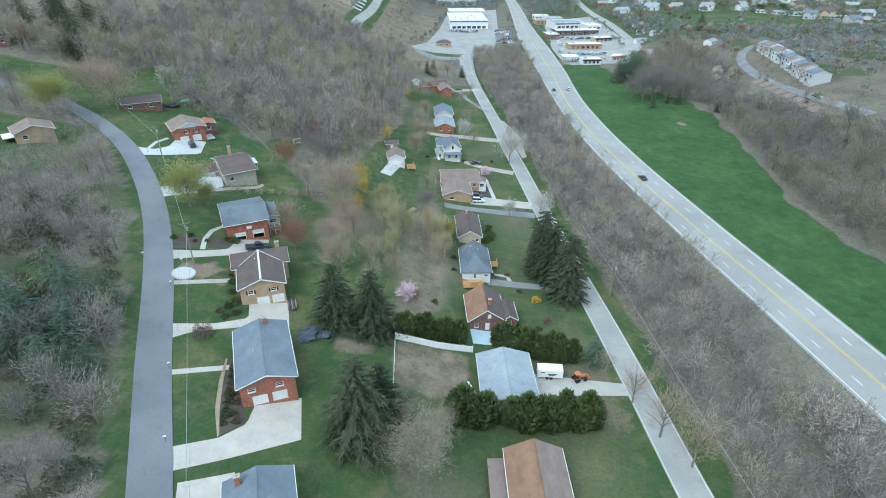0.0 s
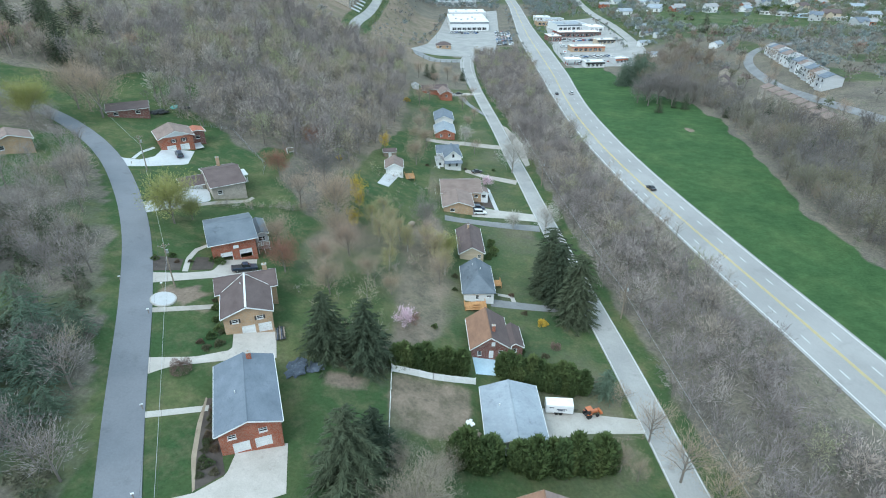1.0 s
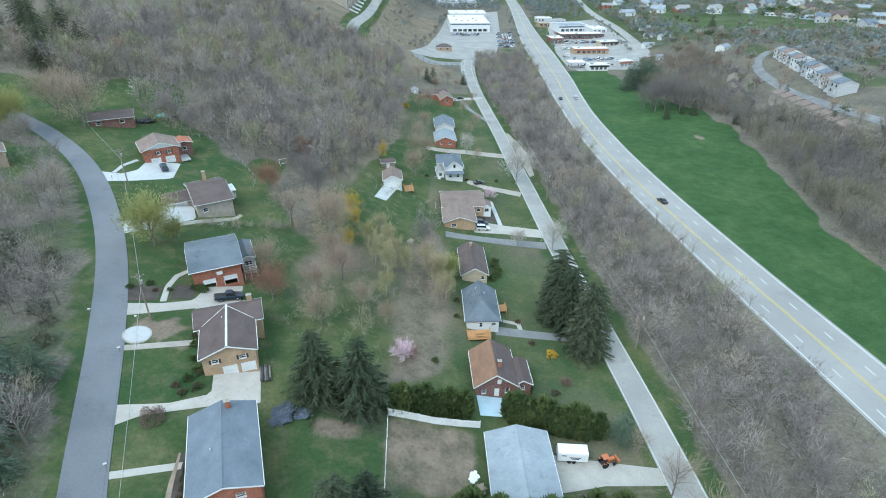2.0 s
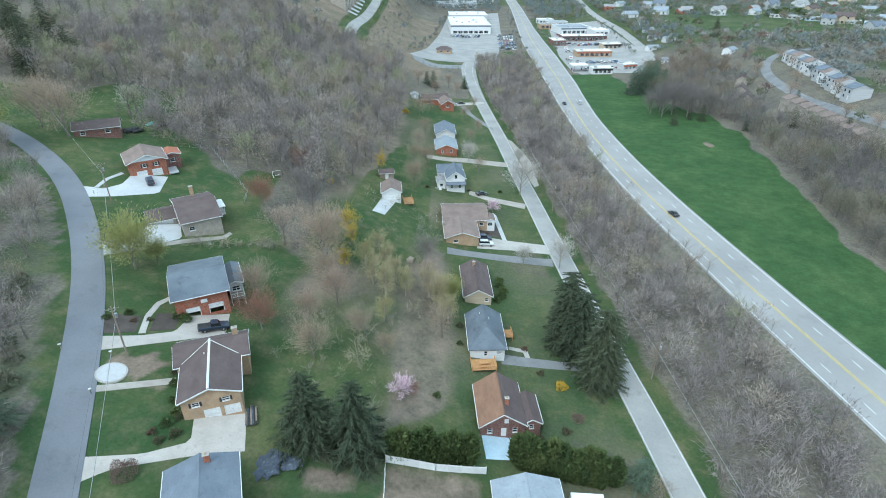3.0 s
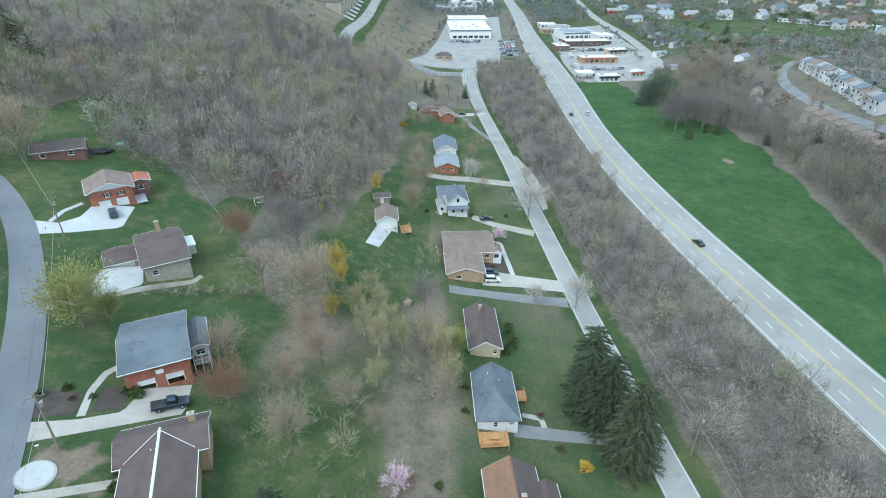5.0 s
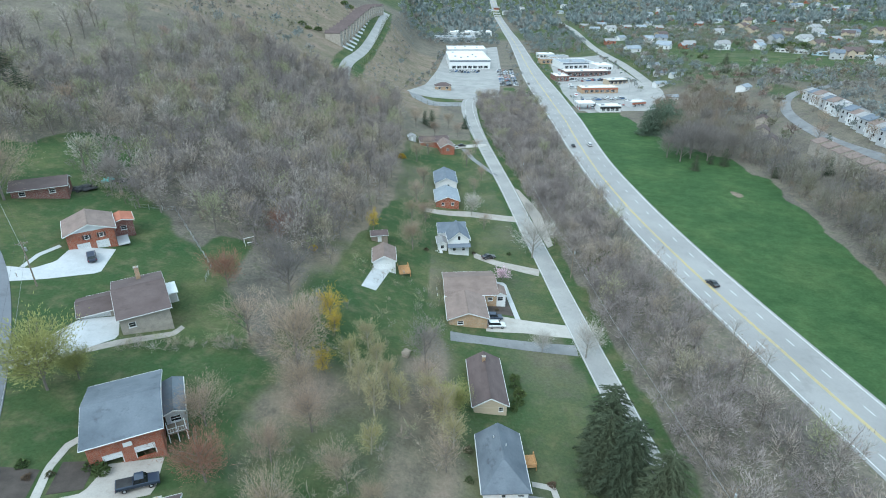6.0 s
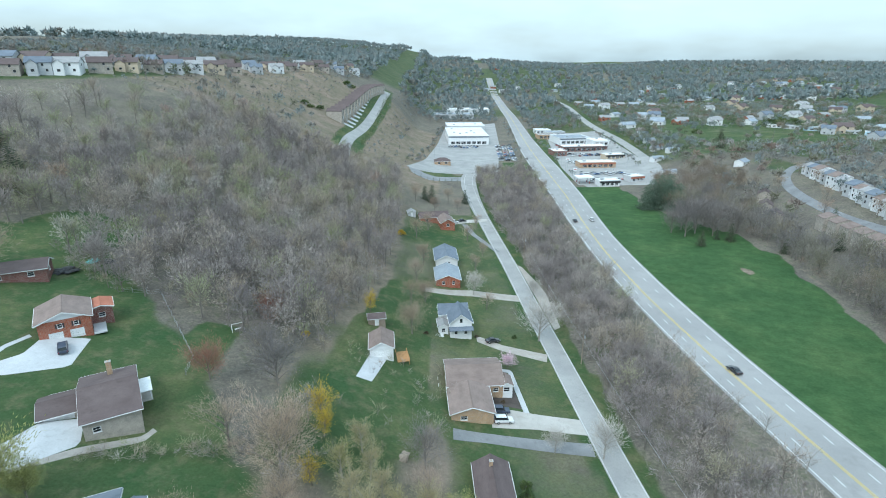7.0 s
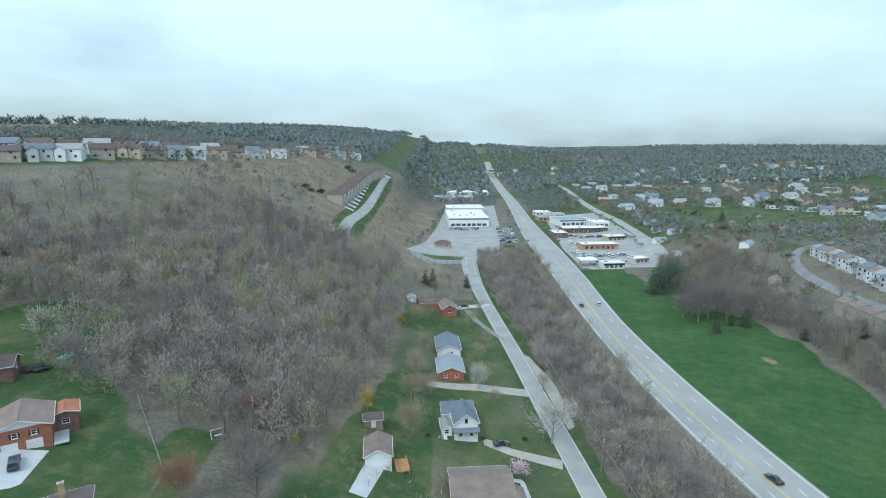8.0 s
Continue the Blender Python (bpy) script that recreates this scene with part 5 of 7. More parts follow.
    part("porch_deck", box((6.8, -3.6, 0.9), (2.9, 2.4, 0.14)), "weathered_wood", h)
    porch_rail(h, 5.5, 8.2, -4.7, 0.95)
    h = house("house", "beige house with a brown gable roof and a low garage wing", -65.6, 160.6, 31, 21.3)
    wing(h, 1.2, 0, 9.0, 17.0, 3.6, 2.2, "x", "block_wall", "brown_shingles", [("front", "window", -2.5, 1.2, 1.3, 1.1), ("right", "window", -2, 1.4, 1.2, 1.1), ("right", "door", 2, 0.2, 1.0, 2.05)], -2.5, over=0.45)
    wing(h, -7.0, 2.6, 6.2, 8.0, 2.5, 1.1, "x", "block_wall", "brown_shingles", [("front", "garage", 0, 0.1, 4.6, 2.1)], -2.0, over=0.4)
    part("chimney_breast", box((-3.1, -1.2, 2.6), (1.3, 3.2, 4.2)), "block_wall", h, "pale block chimney breast")
    chimney(h, 1.6, 5.8, 3.8, 7.2, "tan_brick", 0.9)
    part("side_porch", box((6.9, 0.5, 0.9), (2.2, 5.0, 0.16)), "concrete", h)
    for i in (-1, 1):
        part("porch_post", box((7.8, 0.5 + i * 2.3, 1.9), (0.12, 0.12, 2.2)), "white_paint", h)
    part("porch_roof", box((6.9, 0.5, 3.1), (2.5, 5.4, 0.14)), "white_paint", h)
    h = house("house", "red brick house with a taupe gable roof above twin garages", -88.8, 187.0, 33, 24.7)
    wing(h, 0, 0, 10.0, 10.6, 5.0, 1.9, "y", "red_brick", "taupe_shingles",
         [("front", "garage", -1.9, 0.1, 2.7, 2.15), ("front", "garage", 2.1, 0.1, 2.7, 2.15), ("front", "shuttered", -0.9, 3.1, 1.0, 1.1), ("front", "shuttered", 2.2, 3.1, 1.0, 1.1), ("right", "window", 0, 3.1, 1.2, 1.1), ("left", "window", -1, 3.1, 1.6, 1.1)], -2.5, gable="white_siding", over=0.6)
    wing(h, 7.3, 3.0, 4.6, 5.6, 4.0, 0.6, "y", "maroon_brick", "red_shingles", [("front", "window", 0, 1.6, 1.4, 1.1)], -2.5, over=0.4)
    part("side_slab", box((6.4, -2.6, 0.05), (2.6, 6.0, 0.3)), "pale_concrete", h)
    h = house("house", "tan house with a brown roof beyond the street", -124.0, 163.0, 40, gz(-124, 163) - 0.3)
    wing(h, 0, 0, 10.0, 9.0, 3.6, 1.8, "y", "tan_brick", "taupe_shingles", [("front", "window", -2.5, 1.4, 1.4, 1.2), ("right", "window", 0, 1.4, 1.4, 1.2)], -1.5)
    part("porch_roof", box((-6.4, -1, 2.4), (3, 6, 0.2)), "white_paint", h)
    h = house("house", "long brick ranch house under a spreading tree", -113.5, 208.5, 25, gz(-113.5, 208.5) - 0.3)
    wing(h, 0, 0, 13.0, 8.0, 3.0, 1.6, "x", "maroon_brick", "brown_shingles", [("front", "window", -4, 1.2, 1.5, 1.2), ("front", "window", 3, 1.2, 1.5, 1.2), ("right", "window", 0, 1.2, 1.5, 1.2)], -1.5)
    for x, y, yaw, wall, roof in ((-178, 214, 30, "red_brick", "taupe_shingles"), (-193, 250, 34, "maroon_brick", "brown_shingles")):
        h = house("house", "distant brick house among dark evergreens", x, y, yaw, gz(x, y) - 0.3)
        wing(h, 0, 0, 12.0, 9.0, 5.2, 2.2, "x", wall, roof, [("front", "window", -3.5, 1.2, 1.3, 1.2), ("front", "window", 3.5, 1.2, 1.3, 1.2), ("front", "window", -3.5, 3.6, 1.3, 1.2), ("front", "window", 3.5, 3.6, 1.3, 1.2)], -1.5)
    h = house("house", "slate-roofed house behind a pale drive", -24.5, 47.0, 18, 12.2)
    wing(h, 0, 0, 9.0, 14.0, 4.6, 1.5, "y", "red_brick", "slate_shingles", [("front", "window", 0, 2.8, 1.4, 1.1)], -2.0, over=0.5)
    chimney(h, -2.6, 5.8, 3.5, 7.0)


street_houses()


# the houses along the lane, nearest first
def lane_houses():
    h = house("house", "house with a rust-brown gable roof beside a tall hedge", 15.6, 58.2, 0, 3.6)
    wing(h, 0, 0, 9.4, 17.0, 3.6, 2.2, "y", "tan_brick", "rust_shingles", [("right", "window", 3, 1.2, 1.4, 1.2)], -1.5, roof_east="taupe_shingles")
    part("leanto_roof", box((-6.4, 0, 2.6), (3.2, 15.0, 0.16)), "taupe_shingles", h)
    part("leanto_wall", box((-6.4, 7.2, 1.0), (3.2, 0.2, 3.2)), "weathered_wood", h)
    h = house("house", "low house with a pale blue-white metal roof", 13.0, 85.8, 1.5, 3.6)
    wing(h, 0, 0, 10.4, 14.0, 3.0, 1.6, "y", "white_siding", "metal_roofing", [("right", "window", -2, 1.2, 1.4, 1.2), ("right", "door", 2, 0.2, 1.0, 2.05), ("left", "window", 2, 1.2, 1.4, 1.2)], -2.0, over=0.5)
    vent(h, -2.4, 1.0, 4.5)
    h = house("house", "dark brick cottage with a rust-orange gable roof", 10.0, 110.2, 3, 3.8)
    wing(h, 0, 0, 8.2, 10.6, 3.2, 2.8, "y", "maroon_brick", "rust_shingles",
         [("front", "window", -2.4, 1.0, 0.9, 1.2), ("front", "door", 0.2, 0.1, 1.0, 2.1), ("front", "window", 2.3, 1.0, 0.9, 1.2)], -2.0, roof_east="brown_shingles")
    part("attic_window", box((0.6, -5.36, 4.0), (0.8, 0.06, 1.1), 0.02), "white_paint", h, "white-framed attic window")
    chimney(h, 0.9, -2.6, 4.5, 7.0, "red_brick", 0.7)
    wing(h, 5.6, -1.0, 3.4, 7.0, 2.5, 1.0, "y", "maroon_brick", "brown_shingles", [("front", "window", 0, 0.9, 0.9, 1.1)], -2.0, over=0.3)
    h = house("house", "white house with a grey hipped roof and a deck", 8.9, 133.6, 1.5, 3.5)
    wing(h, 0, 0, 7.6, 12.8, 3.1, 2.5, "y", "white_siding", "dark_slate", [("front", "window", -0.4, 0.9, 0.8, 1.3), ("front", "window", 2.6, 1.4, 1.2, 0.7), ("right", "window", 0, 1.2, 1.2, 1.2)], -2.0, hip=(4.6, 0.0))
    vent(h, 0.9, 1.5, 5.5)
    vent(h, -1.1, 3.6, 5.4)
    h = house("house", "small tan house with a brown gable roof", 8.0, 156.6, 2, 2.9)
    wing(h, 0, 0, 6.8, 15.0, 2.9, 1.9, "y", "tan_siding", "brown_shingles", [("front", "window", 2.2, 1.0, 1.0, 1.1), ("right", "window", 2, 1.0, 1.4, 1.1)], -2.0)
    chimney(h, -0.2, 4.6, 3.5, 5.9, "tan_brick", 0.7)
    h = house("house", "large taupe-roofed ranch house with a stepped gable front", 6.0, 192.0, 3, 3.0)
    wing(h, -1.4, -5.6, 10.0, 11.0, 3.0, 1.7, "y", "tan_brick", "taupe_shingles", [("front", "window", -2, 1.1, 1.6, 1.1), ("right", "garage", -2.0, 0.1, 4.6, 2.2)], -2.0)
    wing(h, 0.6, 6.6, 14.0, 13.0, 3.2, 2.0, "x", "tan_brick", "taupe_shingles", [("front", "window", 5.2, 1.1, 1.4, 1.1), ("right", "window", 0, 1.1, 1.6, 1.1)], -2.0)
    wing(h, 8.6, 2.4, 3.0, 4.4, 2.8, 0.8, "y", "white_siding", "taupe_shingles", [("front", "window", 0, 0.9, 1.6, 1.3)], -2.0, over=0.3)
    part("side_porch", box((-8.0, 4.0, 0.6), (1.8, 3.6, 0.2)), "white_paint", h)
    for i in (-1, 1):
        part("porch_post", box((-8.7, 4.0 + i * 1.6, 1.6), (0.12, 0.12, 2.0)), "white_paint", h)
    h = house("house", "white two-storey farmhouse with a blue-grey cross-gable roof", 2.6, 228.8, 5, 3.4)
    wing(h, 1.0, -1.4, 6.6, 9.0, 5.2, 2.6, "y", "white_siding", "slate_shingles", [("front", "window", -1.5, 1.0, 1.0, 1.5), ("front", "window", 1.5, 1.0, 1.0, 1.5), ("right", "window", -1, 3.4, 1.0, 1.3)], -1.5)
    part("attic_window", box((1.0, -5.96, 5.6), (0.8, 0.06, 1.3), 0.02), "pane_glass", h, "dark attic window")
    part("pent_roof", turned(prism([(-0.1, 0.0), (1.5, -0.75), (1.5, -0.87), (-0.1, -0.12)], 7.4, "x"), pose(1.0, -5.9, 3.7, 0, 0, 180)), "slate_shingles", h, "sloping slate roof over the bay")
    wing(h, -0.6, 3.4, 8.8, 5.0, 5.0, 2.2, "x", "white_siding", "slate_shingles", [("left", "window", 0, 3.4, 1.0, 1.3)], -1.5)
    wing(h, -4.2, -1.2, 3.0, 5.4, 3.0, 0.8, "y", "white_siding", "grey_shingles", [("front", "window", 0, 1.0, 1.2, 1.3)], -1.5, over=0.3)
    part("porch_deck", box((-5.6, -4.6, 0.6), (2.6, 3.2, 0.16)), "white_paint", h)
    porch_rail(h, -6.8, -4.4, -6.1, 0.65)
    h = house("house", "brick house with a pale blue-grey gable roof", 0.6, 270.0, 3, 3.2)
    wing(h, 0, 0, 9.0, 13.0, 3.0, 1.8, "y", "red_brick", "metal_roofing", [("front", "window", -1.8, 1.0, 1.1, 1.3), ("front", "window", 2.0, 1.0, 1.1, 1.3)], -1.5)
    h = house("house", "white house with a blue-grey gable roof", 0.2, 292.0, 3, 3.0)
    wing(h, 0, 0, 9.0, 15.0, 3.4, 2.0, "y", "white_siding", "slate_shingles", [("front", "window", 1.0, 1.2, 0.9, 1.3), ("right", "window", 0, 1.2, 1.3, 1.2)], -1.5)
    h = house("house", "red brick house with a brown cross roof", -4.0, 350.0, 10, 3.6)
    wing(h, -1.0, 3.0, 15.0, 8.0, 3.2, 1.9, "x", "red_brick", "brown_shingles", [("front", "window", -4, 1.0, 1.4, 1.3)], -1.5)
    wing(h, 4.0, -6.0, 7.0, 12.0, 3.0, 1.9, "y", "red_brick", "taupe_shingles", [("front", "window", 0, 1.0, 1.4, 1.3)], -1.5)
    h = house("shed", "small pale garden shed", -17.0, 352.0, 10, None, "shed")
    wing(h, 0, 0, 4.0, 4.0, 2.4, 1.0, "y", "grey_siding", "grey_shingles", [("front", "door", 0, 0.1, 1.0, 2.0)], -0.5, over=0.25)
    h = house("garage", "white detached garage with a taupe roof", -18.2, 204.2, 6, 10.0, "garage")
    wing(h, 0, 0, 6.2, 8.6, 2.7, 1.6, "y", "white_siding", "taupe_shingles", [("front", "garage", 0.2, 0.1, 4.4, 2.2)], -2.0, over=0.35)
    h = house("shed", "dark wooden garden shed under a tree", -21.2, 219.5, 10, None, "shed")
    wing(h, 0, 0, 5.0, 4.0, 2.3, 0.8, "x", "weathered_wood", "brown_shingles", [("front", "door", 0, 0.1, 1.2, 1.9)], -0.8, over=0.25)


lane_houses()

# ---- trees, hedges and shrubs of the gardens ----
def garden_plants():
    s = split_plant("spruce_tree", conifer(3, 13.5, 6.6, 30, 50, 0.1, 0.62), "bark", "spruce_needles", "tall dark green spruce with drooping boughs", "tree")
    stand(s, [(-14.0, 66.0, 1.42), (-11.2, 72.0, 0.95), (-22.6, 95.4, 1.12), (-15.0, 95.0, 1.14)], "garden spruces")
    s = split_plant("pine_tree", conifer(5, 17.5, 5.2, 46, 56, 0.03, 0.27), "bark", "spruce_needles", "big dense dark conifer beside the lane", "tree")
    stand(s, [(29.2, 139.0, 1.12), (30.2, 130.0, 1.1), (32.6, 121.5, 1.16), (27.2, 133.5, 0.95)], "conifers by the lane")
    s = split_plant("spruce_tree", conifer(7, 7.0, 3.2, 18, 22, 0.06, 0.6), "bark", "pine_needles", "young grey-green spruce by a driveway", "tree")
    stand(s, [(33.6, 96.0, 1.15)], "young spruces")
    s = split_plant("evergreen_tree", conifer(9, 11.5, 4.6, 24, 16, 0.03, 0.5), "bark", "spruce_needles", "spreading dark evergreen among bare woods", "tree")
    stand(s, [(168, 292, 0.8), (176, 268, 0.9), (158, 238, 0.7), (150, 300, 0.6), (182, 318, 0.7), (-161, 255, 1.8), (-168, 262, 1.9), (-174, 269, 1.9), (-157, 247, 1.6), (-180, 275, 1.8), (-166, 276, 1.8), (-150, 262, 1.5), (-185, 262, 1.8),
              (-34, 347, 0.9), (-6.8, 392, 0.95), (13.5, 398, 0.85), (-11, 397, 0.8), (119, 313, 0.72), (136, 320, 0.8), (131, 323, 0.5), (-88, 250, 0.7), (238, 545, 1.5), (236, 540, 1.2)], "scattered evergreens")
    s = split_plant("pine_tree", conifer(10, 18.0, 7.2, 30, 26, 0.03, 0.34), "bark", "pine_needles", "broad dark pine at a meadow's end", "tree")
    stand(s, [(122, 385, 1.1), (128, 388, 1.2), (134, 391, 1.15), (130, 381, 1.05), (118, 383, 0.8), (138, 385, 0.95)], "meadow pines")
    s = split_plant("pine_tree", conifer(14, 13.0, 6.4, 16, 26, 0.12, 0.42), "bark", "pine_needles", "spreading blue-green pine beside the street", "tree")
    stand(s, [(-65.5, 78.0, 0.9), (-68.5, 85.0, 1.0), (-73.0, 76.5, 1.05), (-64.5, 69.0, 0.8), (-74.5, 90.0, 0.9), (-79.0, 82.0, 0.95), (-66.0, 90.5, 0.6), (-60.5, 72.5, 0.5)], "roadside pines")
    t = split_plant("bare_tree", bare_tree(60, 9.0, 6.4, 22, 11000, 0.04, 0.6, 6, 0.12), "bark", "straw_twigs", "broad straw-coloured leafless tree with fine twigs", "tree")
    stand(t, [(-4.2, 62.5, 1.05), (-1.0, 70.5, 0.62), (-7.5, 71.5, 0.5)], "straw-coloured trees")
    c = split_plant("cedar_hedge", cedar(2, 5.0, 1.15, 900), "bark", "cedar_leaves", "dense clipped green arborvitae in a hedge row", "hedge")
    row = [(-9.2 + 1.45 * i, 95.6 + 0.3 * i, 1.25 + 0.14 * math.sin(i * 2.1)) for i in range(10)]
    row += [(12.6 + 1.5 * i, 100.2 - 0.34 * i, 1.3 + 0.14 * math.sin(i * 1.7)) for i in range(12)]
    row += [(2.4 + 1.5 * i, 74.8 + 0.12 * i + 0.6 * math.sin(i * 1.9), 1.5 + 0.24 * math.sin(i * 2.3)) for i in range(19) if i not in (5, 6)]
    row += [(13.0 + 1.5 * i, 98.6 - 0.34 * i, 0.86 + 0.1 * math.sin(i * 1.3)) for i in range(10)]
    stand(c, row, "arborvitae hedges")
    t = split_plant("willow_tree", bare_tree(51, 10.5, 5.8, 22, 9500, 0.1, 0.5, 6, 0.2), "bark", "yellow_buds", "spreading tree with yellow-green spring buds", "tree")
    stand(t, [(-67.5, 134.4, 1.2), (-131.0, 184.5, 1.3), (-64.5, 138.0, 0.55), (1.0, 147.5, 0.62)], "budding yellow trees")
    t = split_plant("bare_tree", bare_tree(52, 12.5, 6.2, 18, 2400, 0.08, 1.2, 6, 0.2), "pale_bark", "pale_twigs", "large leafless tree with pale spreading limbs", "tree")
    stand(t, [(28.4, 224.5, 1.2), (33.4, 170.6, 0.8), (22.9, 172.0, 0.52), (10.2, 258.2, 0.7), (32.0, 258.0, 0.55)], "large bare trees")
    t = split_plant("roadside_tree", bare_tree(61, 8.5, 3.6, 12, 420, 0.05, 1.0, 5, 0.2), "pale_bark", "pale_twigs", "slender leafless tree on the bank of a highway", "tree")
    stand(t, [(71.6, 176.2, 0.85), (73.4, 164.0, 0.8), (70.4, 186.0, 0.6), (63.0, 237.0, 0.6), (66.6, 208.0, 0.6), (78.0, 138.0, 0.6), (62.5, 255.0, 0.7)], "highway bank trees")
    t = split_plant("weeping_tree", shrub(17, 2.5, 2.9, 2600, 0.11), "bark", "maroon_twigs", "low dome-shaped weeping tree with maroon twigs", "tree")
    stand(t, [(-46.6, 85.4, 1.0), (26.0, 111.0, 0.62)], "dome-shaped trees")
    t = split_plant("bare_tree", bare_tree(57, 12.5, 5.6, 14, 1200, 0.06, 1.3, 6, 0.25), "bark", "yard_twigs", "tall leafless brown tree with dark limbs", "tree")
    stand(t, [(39.0, 84.0, 0.8), (41.6, 75.0, 1.0), (36.0, 93.0, 0.45), (45.0, 68.0, 0.85), (31.5, 77.0, 0.5), (34.0, 75.0, 0.45), (-41.1, 155.6, 0.95), (-1.0, 132.0, 0.68), (-2.4, 143.6, 0.75), (-4.5, 152.0, 0.7), (14.0, 246.0, 0.6), (-11.0, 262.0, 0.8), (12.5, 284.0, 0.6), (-13.0, 316.0, 0.8), (11.0, 322.0, 0.7), (17.0, 303.0, 0.55), (-8.0, 334.0, 0.8), (17.0, 347.0, 0.6), (-12.0, 240.0, 0.8), (-9.0, 283.0, 0.75), (-5.0, 372.0, 0.8), (8.0, 378.0, 0.7), (3.0, 396.0, 0.8), (-16.0, 384.0, 0.9), (184, 262, 0.8), (186, 285, 0.7), (184, 328, 0.8), (196, 345, 0.75), (207, 372, 0.8), (197, 312, 0.75), (214, 398, 0.7), (191, 378, 0.8), (181, 396, 0.7), (205, 418, 0.7)], "bare garden trees")
    t = split_plant("brown_tree", bare_tree(53, 10.0, 5.2, 16, 5000, 0.05, 0.65, 6, 0.14), "bark", "yard_twigs", "round brown-twigged garden tree", "tree")
    stand(t, [(-25.8, 115.0, 0.95), (-118.5, 200.5, 1.75), (-129.0, 205.0, 1.6), (-30.0, 149.0, 1.5), (-28.0, 142.0, 0.8), (-18.5, 125.0, 0.7), (-41.0, 131.5, 0.85), (-24.3, 134.0, 0.95), (-29.0, 126.0, 0.7), (-10.7, 219.5, 0.95), (-7.3, 246.0, 0.85), (-31.5, 158.0, 0.95), (-12.5, 121.0, 0.55)], "round brown trees")
    t = split_plant("grove_tree", bare_tree(58, 15.0, 7.2, 20, 3000, 0.1, 0.9, 6, 0.14), "bark", "grove_twigs", "broad grey leafless tree with fine twigs", "tree")
    stand(t, [(-38.4, 177.5, 0.85), (-43.5, 186.0, 0.7), (-5.4, 162.0, 0.72), (118, 328, 1.1), (125, 333, 1.2), (132, 329, 1.15), (121, 340, 1.15), (129, 343, 1.2), (137, 337, 1.15), (143, 330, 1.0), (114, 335, 0.9), (136, 347, 1.1)], "broad grey trees")
    t = split_plant("budding_tree", bare_tree(59, 10.5, 3.4, 13, 2400, 0.07, 0.6, 6, 0.2), "pale_bark", "olive_buds", "slender tree with yellow-green opening buds", "tree")
    stand(t, [(-1.6, 142.3, 1.15), (0.4, 138.0, 0.9), (-4.2, 147.5, 0.95), (-14.5, 141.5, 1.0), (-18.0, 146.0, 0.9), (-17.8, 161.5, 0.85), (-12.5, 150.0, 0.9), (-20.5, 153.5, 0.9), (-15.5, 155.0, 0.8), (-10.0, 145.0, 0.8), (-14.0, 132.0, 0.8)], "budding saplings")
    t = split_plant("red_maple", bare_tree(54, 8.0, 4.2, 15, 4400, 0.05, 0.6, 6, 0.14), "bark", "red_buds", "small tree with dark red spring buds", "tree")
    stand(t, [(-37.0, 120.6, 1.15), (-52.1, 175.5, 1.15), (-6.6, 110.8, 0.4), (-47, 205, 1.1)], "red budding trees")
    t = split_plant("forsythia_tree", bare_tree(55, 7.5, 2.8, 11, 1100, 0.08, 0.7, 5, 0.12), "bark", "forsythia_flowers", "golden yellow flowering tall shrub", "shrub")
    stand(t, [(-26.6, 168.5, 1.25), (-25.6, 163.5, 0.85), (-25.0, 150.0, 0.9), (-23.8, 225.5, 0.9)], "yellow flowering shrubs")
    t = split_plant("forsythia_bush", shrub(3, 1.7, 1.9, 700, 0.2), "bark", "forsythia_flowers", "bright yellow forsythia bush on a lawn", "shrub")
    stand(t, [(24.4, 120.0, 0.95), (-20.0, 314.6, 1.4), (-37.9, 202.0, 0.9)], "forsythia bushes")
    t = split_plant("blossom_tree", bare_tree(56, 4.6, 2.4, 10, 820, 0.13, 0.7, 5, 0.1), "bark", "pink_flowers", "small pale pink blossoming tree", "tree")
    stand(t, [(-8.6, 110.0, 0.95), (16.8, 207.5, 0.95)], "blossoming trees")
    b = split_plant("bush", shrub(8, 1.2, 1.3, 420, 0.2), "bark", "cedar_leaves", "rounded evergreen garden bush", "shrub")
    stand(b, [(14.8, 158.5, 1.3), (15.2, 156.0, 1.4), (14.6, 153.4, 1.3), (13.4, 151.2, 1.0), (14.8, 161.0, 1.2), (-52.9, 120.9, 1.3), (-51.4, 120.0, 1.2), (-2.0, 112.5, 0.8), (17.6, 108.4, 0.9), (17.2, 111.0, 0.8),
              (-44.0, 97.0, 0.9), (-45.4, 99.4, 0.8), (-46.6, 103.0, 0.9), (-44.6, 94.6, 1.0), (21.0, 226.0, 0.8), (-61.8, 119.4, 0.9), (-64.6, 117.2, 0.9), (48, 222, 2.2), (52, 226, 2.0), (46, 216, 1.8)], "evergreen bushes")
    b = split_plant("bush", shrub(9, 1.1, 1.0, 320, 0.18), "bark", "bush_leaves", "low brownish-green shrub in a bed", "shrub")
